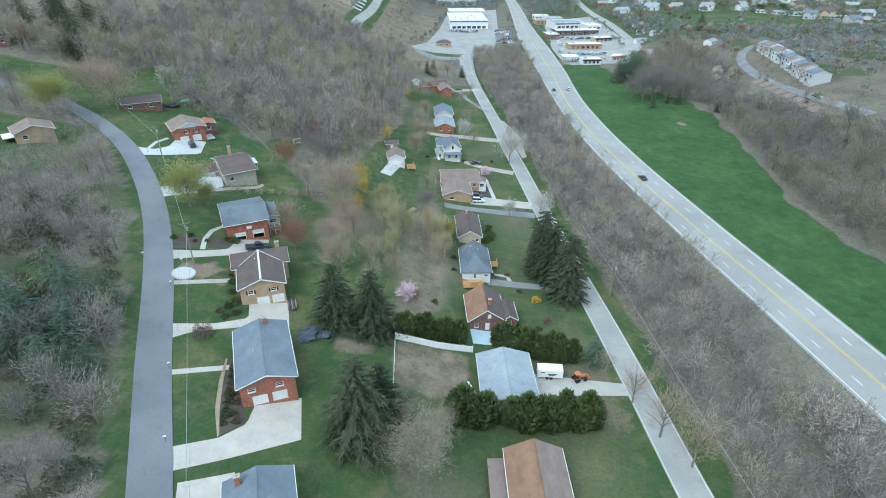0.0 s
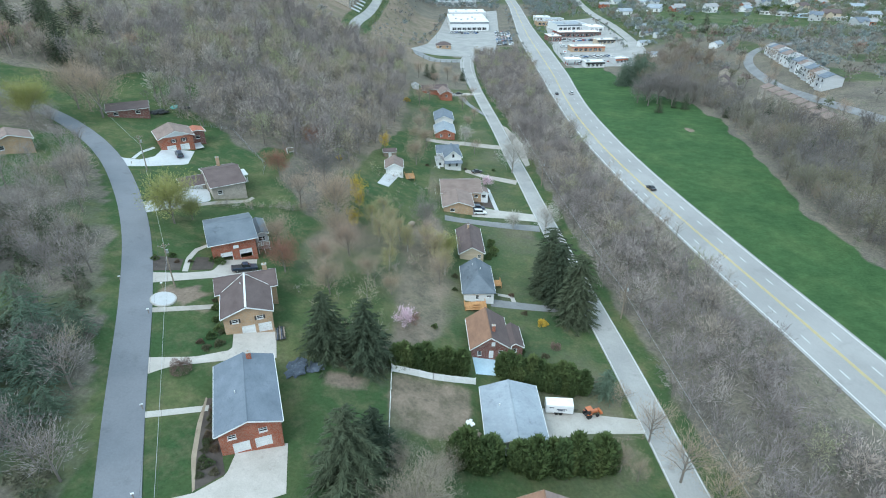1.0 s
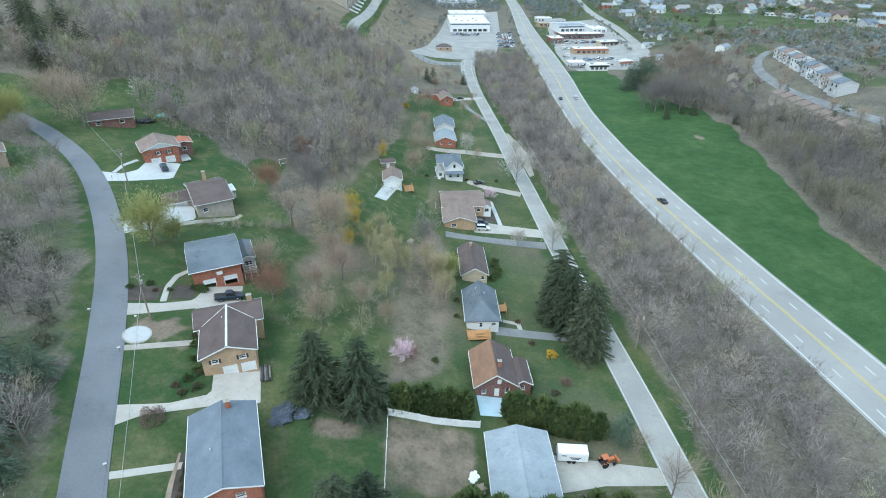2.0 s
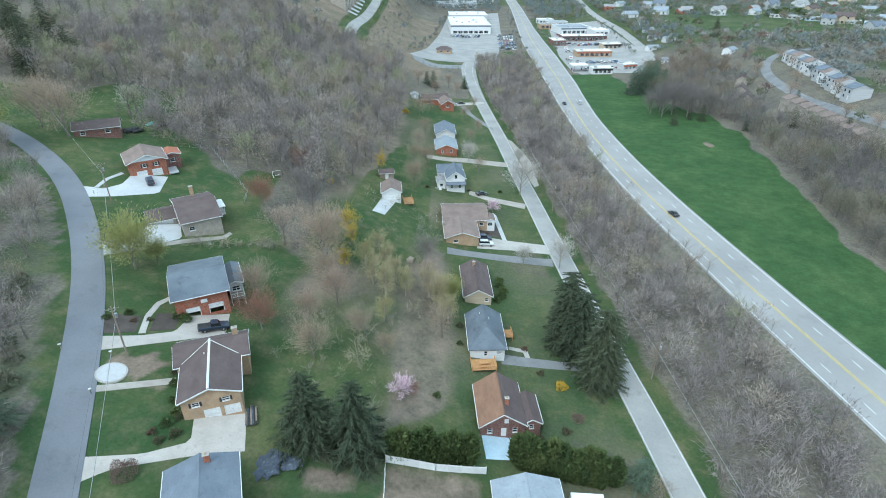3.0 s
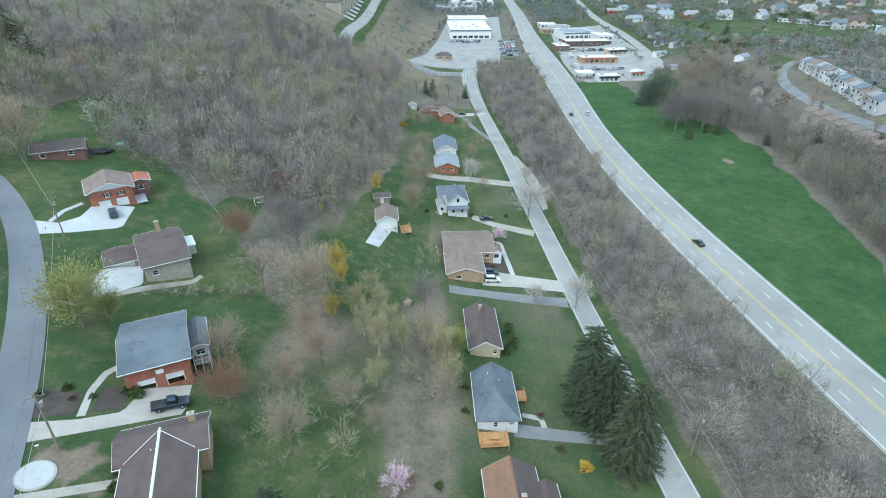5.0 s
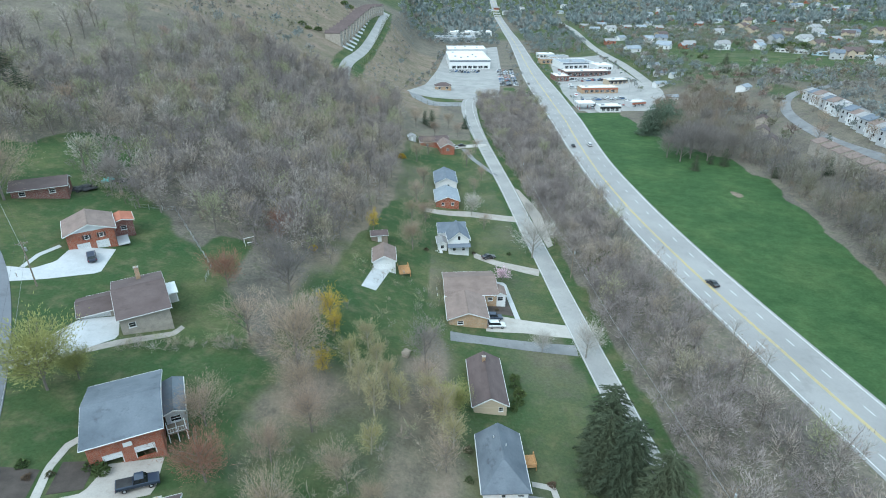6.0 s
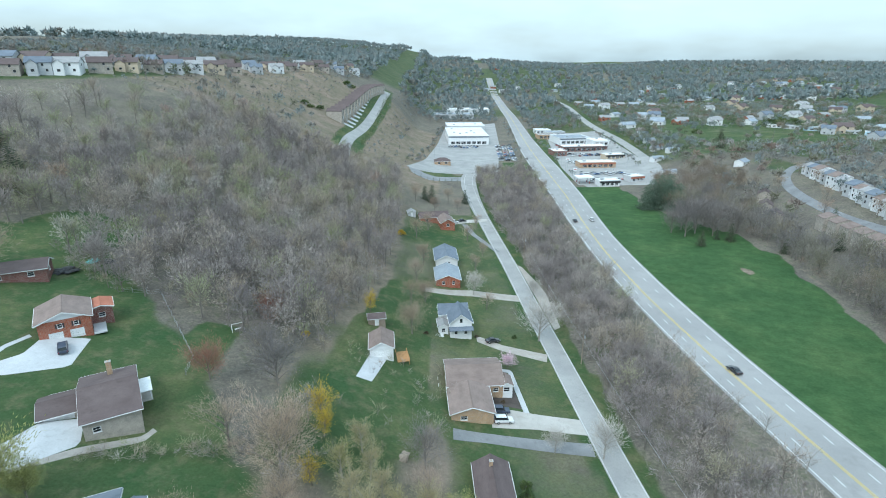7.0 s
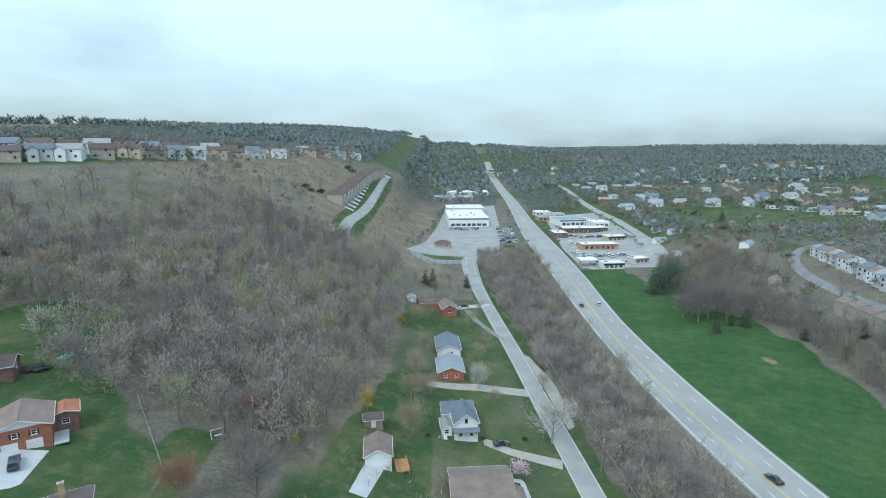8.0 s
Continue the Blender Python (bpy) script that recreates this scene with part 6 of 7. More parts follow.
    stand(b, [(-37.9, 76.8, 0.9), (-37.2, 74.6, 0.8), (-36.5, 72.2, 0.9), (-35.8, 70.2, 0.8), (-36.9, 70.4, 0.7), (-35.6, 67.6, 0.9), (-34.4, 66.2, 0.8), (-36.2, 65.4, 0.7), (-42.6, 93.0, 1.1), (-44.4, 91.4, 0.9), (-46.0, 92.8, 0.8), (-43.2, 96.2, 0.8),
              (-47.6, 105.4, 0.7), (-48.0, 107.6, 0.7), (-2.5, 97.6, 0.8), (17.4, 105.8, 0.8), (20.5, 124.0, 0.9), (18.0, 132.0, 0.9), (23.0, 107.6, 1.0), (3.2, 138.0, 1.0), (3.0, 131.0, 0.9), (-60.0, 117.4, 0.7), (-57.5, 118.4, 0.7),
              (9.0, 225.0, 0.8), (-6.5, 222.0, 0.9), (13.5, 190.5, 0.7), (14.8, 193.5, 0.6), (13.5, 198.0, 0.6)] + [(-38.7 + 0.27 * i, 78.8 - 1.5 * i, 0.65 + 0.1 * (i % 3)) for i in range(9)], "low shrubs")


garden_plants()

# rough grass, brush and saplings along the fences and edges
_x, _y, _r = scatter(21, -62, -34, 143, 158, 1.5, lambda x, y: (np.abs(y - (149.8 + 0.3 * (x + 57))) < 2.0) * 0.7)
forest("brush_heap", _x, _y, _r, [bare_tree(s, 1.4, 1.2, 4, 60, 0.06, 0.8, 3, 0.1) for s in (61, 62, 63)], (0.7, 1.3), "long heap of cut brush along a lawn edge", tint=lambda x, y, g: 0.55 + 0.2 * g.normal(size=len(x)), category="brush")
_x, _y, _r = scatter(22, -34, 0, 98, 200, 2.6, lambda x, y: 0.12 + 0.4 * rumple(x, y, 9, 6))
forest("undergrowth", _x, _y, _r, [bare_tree(s, 2.4, 1.3, 4, 50, 0.06, 0.9, 3, 0.1) for s in (64, 65, 66)], (0.6, 1.3), "tangled dry undergrowth behind the gardens", tint=lambda x, y, g: 0.6 + 0.2 * g.normal(size=len(x)), category="undergrowth")



# ---- vehicles ----
def car(name, label, paint, kind="sedan", far=False):
    """A parked car, nose towards +y."""
    L, W = {"sedan": (4.6, 1.82), "suv": (4.7, 1.9), "pickup": (5.6, 1.98), "van": (5.3, 2.0)}[kind]
    side = {"sedan": [(-2.3, 0.35), (2.3, 0.35), (2.3, 0.68), (1.0, 0.92), (-1.55, 0.95), (-2.3, 0.9)],
            "suv": [(-2.35, 0.4), (2.35, 0.4), (2.35, 0.85), (1.1, 1.05), (-2.3, 1.08)],
            "pickup": [(-2.8, 0.5), (2.8, 0.5), (2.8, 1.0), (1.3, 1.15), (-0.6, 1.15), (-0.6, 1.12), (-2.8, 1.12)],
            "van": [(-2.65, 0.4), (2.65, 0.4), (2.65, 0.95), (1.9, 1.15), (-2.65, 1.15)]}[kind]
    roof = {"sedan": (-1.5, 0.95, -0.85, 0.25, 0.93, 1.43), "suv": (-2.25, 1.1, -2.0, 0.45, 1.06, 1.72), "pickup": (-0.6, 1.3, -0.4, 0.7, 1.13, 1.8), "van": (-2.6, 1.9, -2.5, 1.0, 1.13, 2.0)}[kind]
    top = new(name)
    tagged(top, label, "car" if kind != "pickup" else "pickup truck")
    bm = prism(side, W, "x")
    bmesh.ops.bevel(bm, geom=list(bm.edges), offset=0.07, segments=1, affect="EDGES")
    body = part("body", bm, paint, top)
    y0, y1, t0, t1, z0, z1 = roof
    a, b = W / 2 - 0.1, W / 2 - 0.26
    bm = bmesh.new()
    lo = [bm.verts.new(p) for p in ((-a, y0, z0), (a, y0, z0), (a, y1, z0), (-a, y1, z0))]
    hi = [bm.verts.new(p) for p in ((-b, t0, z1), (b, t0, z1), (b, t1, z1), (-b, t1, z1))]
    for i in range(4):
        bm.faces.new((lo[i], lo[(i + 1) % 4], hi[(i + 1) % 4], hi[i]))
    bm.faces.new(hi)
    part("glasshouse", bm, "pane_glass", top, "dark tinted car windows")
    bm = box((0, (t0 + t1) / 2, z1 + 0.01), (2 * b + 0.06, t1 - t0 + 0.1, 0.07), 0.03)
    part("roof_panel", bm, paint, top)
    if kind == "pickup":
        part("bed_floor", box((0, -1.7, 1.13), (W - 0.3, 2.0, 0.03)), "dark_trim", top, "dark open truck bed")
    for sx in (-1, 1):
        for yy in (-L * 0.3, L * 0.3):
            bm = bmesh.new()
            bmesh.ops.create_cone(bm, cap_ends=True, segments=8 if far else 14, radius1=0.34, radius2=0.34, depth=0.22, matrix=pose(sx * (W / 2 - 0.1), yy, 0.34, 0, 90, 0))
            w = part("wheel", bm, "rubber", top)
            bm = bmesh.new()
            bmesh.ops.create_cone(bm, cap_ends=True, segments=10, radius1=0.2, radius2=0.17, depth=0.05, matrix=pose(sx * (W / 2 + 0.02), yy, 0.34, 0, 90 * sx, 0))
            part("rim", bm, "galvanised", w) if not far else bm.free()
        if far:
            continue
        part("headlight", box((sx * (W / 2 - 0.25), L / 2 - 0.04, 0.66), (0.36, 0.08, 0.16), 0.02), "lamp_lens", top)
        part("tail_light", box((sx * (W / 2 - 0.16), -L / 2 + 0.03, 0.78), (0.22, 0.08, 0.18), 0.02), "red_lens", top)
    if far:
        return top
    part("bumper", box((0, L / 2 - 0.02, 0.44), (W - 0.1, 0.14, 0.18), 0.04), "dark_trim", top)
    part("bumper", box((0, -L / 2 + 0.02, 0.44), (W - 0.1, 0.14, 0.18), 0.04), "dark_trim", top)
    return top


def park(proto, places, group="parked cars", lift=0.12):
    for i, (x, y, yaw) in enumerate(places):
        e = 1.5
        d = Vector((-math.sin(radians(yaw)), math.cos(radians(yaw)), 0))
        pitch = math.degrees(math.atan2(gz(x + d.x * e, y + d.y * e) - gz(x - d.x * e, y - d.y * e), 2 * e))
        m = pose(x, y, gz(x, y) + lift, 0, 0, yaw) @ pose(0, 0, 0, pitch, 0, 0)
        if i == 0:
            proto.matrix_basis = m
            tagged(proto, group=group)
        else:
            copy_thing(proto, m)


def vehicles():
    rng = random.Random(4)
    park(car("pickup_truck", "dark pickup truck parked on a concrete drive", "navy_car_paint", "pickup"), [(-45.6, 118.4, -62)])
    park(car("car", "dark blue car parked before a garage", "navy_car_paint", "suv"), [(-83.6, 177.4, 33), (12.2, 186.0, -84)])
    park(car("car", "white car parked on a driveway", "white_car_paint", "suv"), [(12.6, 182.2, -82), (5.5, 353.0, -60), (80.0, 358.0, 0)])
    park(car("car", "black car on a road or drive", "black_car_paint"), [(13.8, 222.4, -70), (78.6, 203.5, 13), (10.0, 357.0, -70), (70.6, 356.0, 0)])
    lots = [(52.5 + 3.0 * (i % 3) * 1.9 + 0.06 * (552 + 5.2 * (i // 3) - 552), 552 + 5.2 * (i // 3)) for i in range(54)]
    kinds = [("car", "white car on a dealer's lot", "white_car_paint", "suv"), ("car", "silver car on a dealer's lot", "silver_car_paint", "sedan"), ("car", "blue car on a dealer's lot", "blue_car_paint", "sedan"), ("car", "black car on a dealer's lot", "black_car_paint", "suv"), ("car", "red car on a dealer's lot", "red_car_paint", "sedan")]
    bags = [[] for _ in kinds]
    for x, y in lots:
        bags[rng.choice((0, 0, 1, 1, 2, 3, 3, 4))].append((x, y, 82 + rng.uniform(-4, 4)))
    for i in range(20):
        bags[rng.choice((0, 1, 2, 3))].append((8 + 1.5 * i, 628 + rng.uniform(-2, 2) + (i % 2) * 7, rng.uniform(-6, 6)))
    for i in range(104):
        bags[rng.choice((0, 0, 1, 2, 3, 4))].append((102 + rng.uniform(0, 34) + 0.12 * (i % 5) * 30, (466, 492, 540, 580, 640)[i % 5] + rng.uniform(-5, 5), rng.choice((0, 90)) + rng.uniform(-6, 6)))
    for k, bag in zip(kinds, bags):
        park(car(*k, True), bag, "cars on the lots")


vehicles()


# ---- poles and wires ----
def utility_pole(h=10.5):
    top = new("utility_pole")
    tagged(top, "weathered wooden utility pole with a crossarm", "utility pole", "utility poles")
    bm = bmesh.new()
    bmesh.ops.create_cone(bm, cap_ends=True, segments=10, radius1=0.17, radius2=0.11, depth=h + 1, matrix=Matrix.Translation((0, 0, h / 2 - 0.5)))
    part("shaft", bm, "weathered_wood", top)
    arm = part("crossarm", box((0, 0.14, h - 0.6), (2.3, 0.1, 0.12), 0.01), "weathered_wood", top)
    for x in (-1.0, -0.35, 0.35, 1.0):
        bm = bmesh.new()
        bmesh.ops.create_cone(bm, cap_ends=True, segments=8, radius1=0.06, radius2=0.035, depth=0.22, matrix=Matrix.Translation((x, 0.14, h - 0.43)))
        part("insulator", bm, "galvanised", arm)
    bm = bmesh.new()
    bmesh.ops.create_cone(bm, cap_ends=True, segments=12, radius1=0.24, radius2=0.24, depth=0.8, matrix=Matrix.Translation((0.36, 0, h - 1.9)))
    part("transformer", bm, "galvanised", top)
    for s in (-1, 1):
        part("brace", turned(box((0, 0, 0), (0.75, 0.04, 0.05)), pose(s * 0.34, 0.14, h - 0.95, 0, -40 * s, 0)), "galvanised", arm)
    return top


def wire(name, a, b, sag, label, radius=0.012):
    cu = bpy.data.curves.new(name, "CURVE")
    cu.dimensions, cu.bevel_depth, cu.bevel_resolution = "3D", radius, 1
    sp = cu.splines.new("POLY")
    n = 14
    sp.points.add(n)
    for i in range(n + 1):
        f = i / n
        p = Vector(a).lerp(Vector(b), f)
        sp.points[i].co = (p.x, p.y, p.z - sag * 4 * f * (1 - f), 1)
    cu.materials.append(MATS["dark_trim" if radius < 0.03 else "galvanised"])
    return tagged(new(name, cu), label, "wire", "overhead wires")


def pole_lines():
    street_poles = [(-8, -30, 30), (-30.5, 40.0, 25), (-56.6, 108.0, 25), (-87.0, 163.2, 35), (-124.5, 204.5, 50)]
    lane_poles = [(49.5, 40, 5), (44.8, 123.4, 8), (38.4, 211.0, 8), (34.9, 300.0, 4), (31.5, 390, 4), (34.0, 478, 4)]
    first = None
    for row in (street_poles, lane_poles):
        for i, (x, y, yaw) in enumerate(row):
            m = pose(x, y, gz(x, y), 0, 0, yaw)
            if first is None:
                first = utility_pole()
                first.matrix_basis = m
            else:
                copy_thing(first, m)
        for (x, y, a), (u, v, b) in zip(row, row[1:]):
            for off in (-1.0, 1.0):
                p = pose(x, y, gz(x, y), 0, 0, a) @ Vector((off, 0.14, 10.2))
                q = pose(u, v, gz(u, v), 0, 0, b) @ Vector((off, 0.14, 10.2))
                wire("power_wire", p, q, 0.9, "thin overhead power wire between poles")
            wire("cable", (x, y, gz(x, y) + 7.6), (u, v, gz(u, v) + 7.6), 0.8, "pale telephone cable between poles", 0.03)


pole_lines()


# ---- yard things ----
def fence_run(name, label, pts, h, step, mat, panel=True):
    top = new(name)
    x0, y0 = pts[0]
    tagged(top, label, "fence")
    for (a, b), (c, d) in zip(pts, pts[1:]):
        L = math.hypot(c - a, d - b)
        n = max(1, round(L / step))
        yaw = math.atan2(d - b, c - a)
        for i in range(n + 1):
            u = i / n
            x, y = a + (c - a) * u, b + (d - b) * u
            part("post", box((x, y, gz(x, y) + h / 2), (0.12, 0.12, h + 0.3), 0.01), mat, top)
            if i < n:
                v = (i + 0.5) / n
                x, y = a + (c - a) * v, b + (d - b) * v
                z = gz(x, y)
                if panel:
                    ux, uy = math.cos(yaw), math.sin(yaw)
                    s = (gz(x + ux * 0.5, y + uy * 0.5) - gz(x - ux * 0.5, y - uy * 0.5))

                    def raked(bm):
                        for v in bm.verts:
                            v.co.z += s * ((v.co.x - x) * ux + (v.co.y - y) * uy)
                        return bm
                    p = part("panel", raked(box((x, y, z + h * 0.48), (L / n - 0.12, 0.05, h * 0.86), 0.01, yaw)), mat, top)
                    for zz in (0.12, 0.95):
                        part("rail", raked(box((x, y, z + h * zz), (L / n, 0.09, 0.12), 0.01, yaw)), mat, p)
                else:
                    for zz in (0.25, 0.6, 0.95):
                        part("rail", box((x, y, z + h * zz), (L / n, 0.03, 0.03), 0, yaw), mat, top)
    return top


def deck(x, y, yaw, w, d, h, label, table=False):
    top = new("deck")
    top.matrix_basis = pose(x, y, gz(x, y), 0, 0, yaw)
    tagged(top, label, "deck")
    n = int(w / 0.3)
    for i in range(n):
        part("board", box((-w / 2 + (i + 0.5) * w / n, 0, h), (w / n - 0.02, d, 0.05)), "deck_wood", top)
    for sx in (-1, 1):
        for sy in (-1, 0, 1):
            part("post", box((sx * (w / 2 - 0.06), sy * (d / 2 - 0.06), h / 2 + 0.2), (0.11, 0.11, h + 1.4)), "deck_wood", top)
        part("rail", box((sx * (w / 2 - 0.06), 0, h + 0.9), (0.09, d, 0.06)), "deck_wood", top)
        part("rail", box((sx * (w / 2 - 0.06), 0, h + 0.45), (0.05, d, 0.09)), "deck_wood", top)
    part("rail", box((0, -d / 2 + 0.06, h + 0.9), (w, 0.09, 0.06)), "deck_wood", top)
    part("rail", box((0, -d / 2 + 0.06, h + 0.45), (w, 0.05, 0.09)), "deck_wood", top)
    return top


def picnic_table(x, y, z, yaw):
    top = new("picnic_table")
    top.matrix_basis = pose(x, y, z, 0, 0, yaw)
    tagged(top, "orange-stained wooden picnic table on a deck", "table")
    for i in range(4):
        part("tabletop_plank", box((0, -0.33 + 0.22 * i, 0.75), (2.2, 0.2, 0.05), 0.01), "deck_wood", top)
    for s in (-1, 1):
        part("bench", box((0, s * 0.85, 0.45), (2.2, 0.26, 0.05), 0.01), "deck_wood", top)
        part("leg", box((s * 0.8, 0, 0.38), (0.09, 1.5, 0.09)), "deck_wood", top)
        part("leg", box((s * 0.8, 0, 0.2), (0.09, 0.1, 0.76)), "deck_wood", top)


def yard_things():
    fence_run("privacy_fence", "white panel fence above a bare soil yard", [(-10.2, 94.0), (-2.0, 94.6), (6.6, 96.0)], 1.8, 2.4, "white_paint")
    fence_run("wire_fence", "pale post and wire fence down a yard side", [(-10.2, 94.0), (-9.6, 82.0), (-9.0, 70.0)], 1.5, 2.4, "white_paint", False)
    fence_run("wire_fence", "thin grey wire fence round a lawn", [(-88.5, 208.0), (-78.5, 210.5), (-58.5, 182.5), (-57.5, 176.0)], 1.3, 3.0, "galvanised", False)
    fence_run("wire_fence", "thin grey wire fence beside a dug yard", [(20, 82.4), (38, 84.6)], 1.0, 3.0, "weathered_wood", False)
    d = deck(8.0, 124.2, 4, 5.4, 3.6, 0.9, "orange-stained wooden deck behind a white house")
    picnic_table(8.2, 124.0, gz(8.0, 124.2) + 0.93, 4)
    deck(14.4, 136.6, 4, 2.4, 3.0, 0.8, "small orange wooden side deck")
    deck(-12.6, 203.4, 12, 3.2, 5.6, 0.5, "reddish wooden deck beside a white garage")
    # enclosed trailer
    t = new("trailer")
    t.matrix_basis = pose(23.0, 91.0, gz(23, 91) + 0.1, 0, 0, -4)
    tagged(t, "white enclosed cargo trailer with dark lettering bars", "trailer")
    part("body", box((0, 0, 1.5), (5.4, 2.3, 2.1), 0.08), "awning_white", t)
    for i, (u, w, z) in enumerate(((-1.6, 0.9, 1.9), (0.4, 2.0, 1.5), (0.4, 1.4, 1.2))):
        part("sign_bar", box((u, -1.16, z), (w, 0.02, 0.2)), "navy_car_paint", t, "dark lettering bar")
    part("drawbar", box((3.2, 0, 0.5), (1.3, 0.12, 0.12)), "dark_trim", t)
    part("fender", box((-0.2, -1.2, 0.62), (1.7, 0.16, 0.1), 0.03), "dark_trim", t)
    for s in (-1, 1):
        for yy in (-0.6, 0.25):
            bm = bmesh.new()
            bmesh.ops.create_cone(bm, cap_ends=True, segments=14, radius1=0.32, radius2=0.32, depth=0.2, matrix=pose(yy, s * 1.1, 0.32, 90, 0, 0))
            part("wheel", bm, "rubber", t)
    # red tractor
    t = new("tractor")
    t.matrix_basis = pose(29.2, 90.2, gz(29.2, 90.2) + 0.08, 0, 0, 20)
    tagged(t, "orange-red compact tractor parked by the lane", "tractor")
    part("hood", box((0.8, 0, 1.0), (1.5, 0.7, 0.6), 0.1), "orange_car_paint", t)
    part("chassis", box((0.1, 0, 0.65), (2.8, 0.5, 0.3), 0.05), "dark_trim", t)
    part("seat", box((-0.6, 0, 1.15), (0.5, 0.5, 0.5), 0.1), "dark_trim", t)
    part("canopy", box((-0.5, 0, 2.1), (1.3, 1.2, 0.08), 0.03), "orange_car_paint", t)
    for s in (-1, 1):
        part("canopy_post", box((-0.9, s * 0.5, 1.5), (0.06, 0.06, 1.2)), "dark_trim", t)
        part("fender", box((-0.7, s * 0.72, 1.15), (1.0, 0.35, 0.08), 0.03), "orange_car_paint", t)
        for yy, r in ((-0.7, 0.62), (1.2, 0.36)):
            bm = bmesh.new()
            bmesh.ops.create_cone(bm, cap_ends=True, segments=16, radius1=r, radius2=r, depth=0.3, matrix=pose(yy, s * 0.72, r, 90, 0, 0))
            part("wheel", bm, "rubber", t)
    # loader bucket
    part("bucket", box((2.2, 0, 0.5), (0.5, 1.5, 0.5), 0.06), "orange_car_paint", t)

    # covered round pool by the street, flush with the slope
    p = tagged(new("pool_cover"), "pale grey round covered pool on bare soil", "pool")
    for nm, r, lift, mat in (("rim", 2.5, 0.06, "concrete"), ("cover", 2.25, 0.12, "pale_concrete")):
        bm = bmesh.new()
        bmesh.ops.create_cone(bm, cap_ends=True, segments=28, radius1=r, radius2=r - 0.06, depth=0.24, matrix=Matrix.Translation((-57.0, 103.4, 0)))
        for v in bm.verts:
            v.co.z += gz(v.co.x, v.co.y) + lift
        part(nm, bm, mat, p)
    # tarpaulin heaps
    rng = random.Random(8)
    # The dark one near the ranch house is a heap of yard junk.
    for kind, x, y, r, mat, label in (("tarpaulin", -27.6, 89.6, 2.1, "tarp", "crumpled blue tarpaulin over a heap"), ("tarpaulin", -24.8, 90.6, 1.6, "tarp", "crumpled blue tarpaulin on bare soil"), ("scrap_pile", 5.4, 82.0, 1.3, "weathered_wood", "heap of scrap timber beside a house"),
                                ("discarded_sheet", 4.8, 84.6, 0.9, "white_paint", "white discarded sheets on the soil"), ("tarped_trailer", -106.5, 215.0, 2.6, "dark_trim", "dark heap of stored yard junk"), ("covered_boat", -104.0, 223.5, 1.7, "teal_plastic", "teal covered boat by a tree line"), ("covered_machine", -100.8, 224.6, 1.8, "dark_trim", "dark covered machine by a tree line"), ("woodpile", -9.8, 163.6, 1.2, "weathered_wood", "brown log pile at a wood edge"), ("hut", -88.0, 247.0, 1.4, "dark_trim", "dark hunting hut in the woods")):
        bm = bmesh.new()
        bmesh.ops.create_icosphere(bm, subdivisions=4, radius=r, matrix=Matrix.LocRotScale((0, 0, 0), None, (1.25, 0.9, 0.14 if kind == "tarpaulin" else 0.26)))
        for v in bm.verts:
            v.co *= 1 + 0.5 * noise.noise(v.co * (2.4 / r) + Vector((x, y, 0))) + 0.25 * noise.noise(v.co * (6.0 / r) + Vector((y, x, 3)))
            v.co.z = max(v.co.z, -0.3)
        ob = new(kind, bpy.data.meshes.new(kind))
        bm.to_mesh(ob.data)
        bm.free()
        ob.data.materials.append(MATS[mat])
        ob.matrix_basis = pose(x, y, gz(x, y) + 0.18, 0, 0, rng.uniform(0, 360))
        tagged(ob, label, "heap")
    # boards stacked beside the tan house
    t = tagged(new("board_stack"), "stack of dark weathered boards beside a brick wall", "lumber")
    t.matrix_basis = pose(-32.6, 98.4, gz(-32.6, 98.4), 0, 0, 17)
    for i in range(3):
        part("bearer", box((0, -1.8 + 1.8 * i, 0.1), (2.0, 0.12, 0.12), 0.01), "weathered_wood", t)
    for i in range(14):
        part("board", turned(box((0, 0, 0), (0.24, rng.uniform(3.2, 4.6), 0.07), 0.01), pose(-0.85 + 0.27 * (i % 7), rng.uniform(-0.3, 0.3), 0.2 + 0.09 * (i // 7), 0, 0, rng.uniform(-3, 3))), ("dark_trim", "weathered_wood", "tarp")[i % 3], t)
    # swing frame and letter boxes
    t = new("swing_frame")
    t.matrix_basis = pose(-54.0, 198.5, gz(-54, 198.5), 0, 0, 30)
    tagged(t, "white metal garden swing frame on a lawn", "swing")
    part("top_bar", box((0, 0, 2.1), (3.2, 0.1, 0.1), 0.02), "white_paint", t)
    for s in (-1, 1):
        for q in (-1, 1):
            part("leg", turned(box((0, 0, 0), (0.09, 0.09, 2.3)), pose(s * 1.5, q * 0.5, 1.02, 25 * q, 0, 0)), "white_paint", t)
    part("seat", box((0, 0, 0.6), (1.6, 0.5, 0.08), 0.02), "white_paint", t)
    for x, y, yaw in ((-58.8, 107.2, 25), (-57.6, 98.4, 25), (-48.9, 76.0, 22), (-43.2, 60.6, 20), (-92.4, 165.5, 30), (-67, 107, 25)):
        t = new("mailbox")
        t.matrix_basis = pose(x, y, gz(x, y), 0, 0, yaw)
        tagged(t, "small mailbox on a post beside the street", "mailbox", "mailboxes")
        part("post", box((0, 0, 0.5), (0.1, 0.1, 1.2)), "weathered_wood", t)
        part("box", box((0, 0, 1.15), (0.5, 0.22, 0.24), 0.05), "white_paint", t)
    pave("garden_edging", [(-40.5, 80.1), (-39.9, 74.4), (-38.5, 68.3), (-36.2, 62.6)], [(-40.2, 80.0), (-39.2, 74.5), (-37.8, 68.5), (-36.0, 63.0)], "bare_soil", "rough earth edging of a planted bed", 0.09, n=14, across=1)
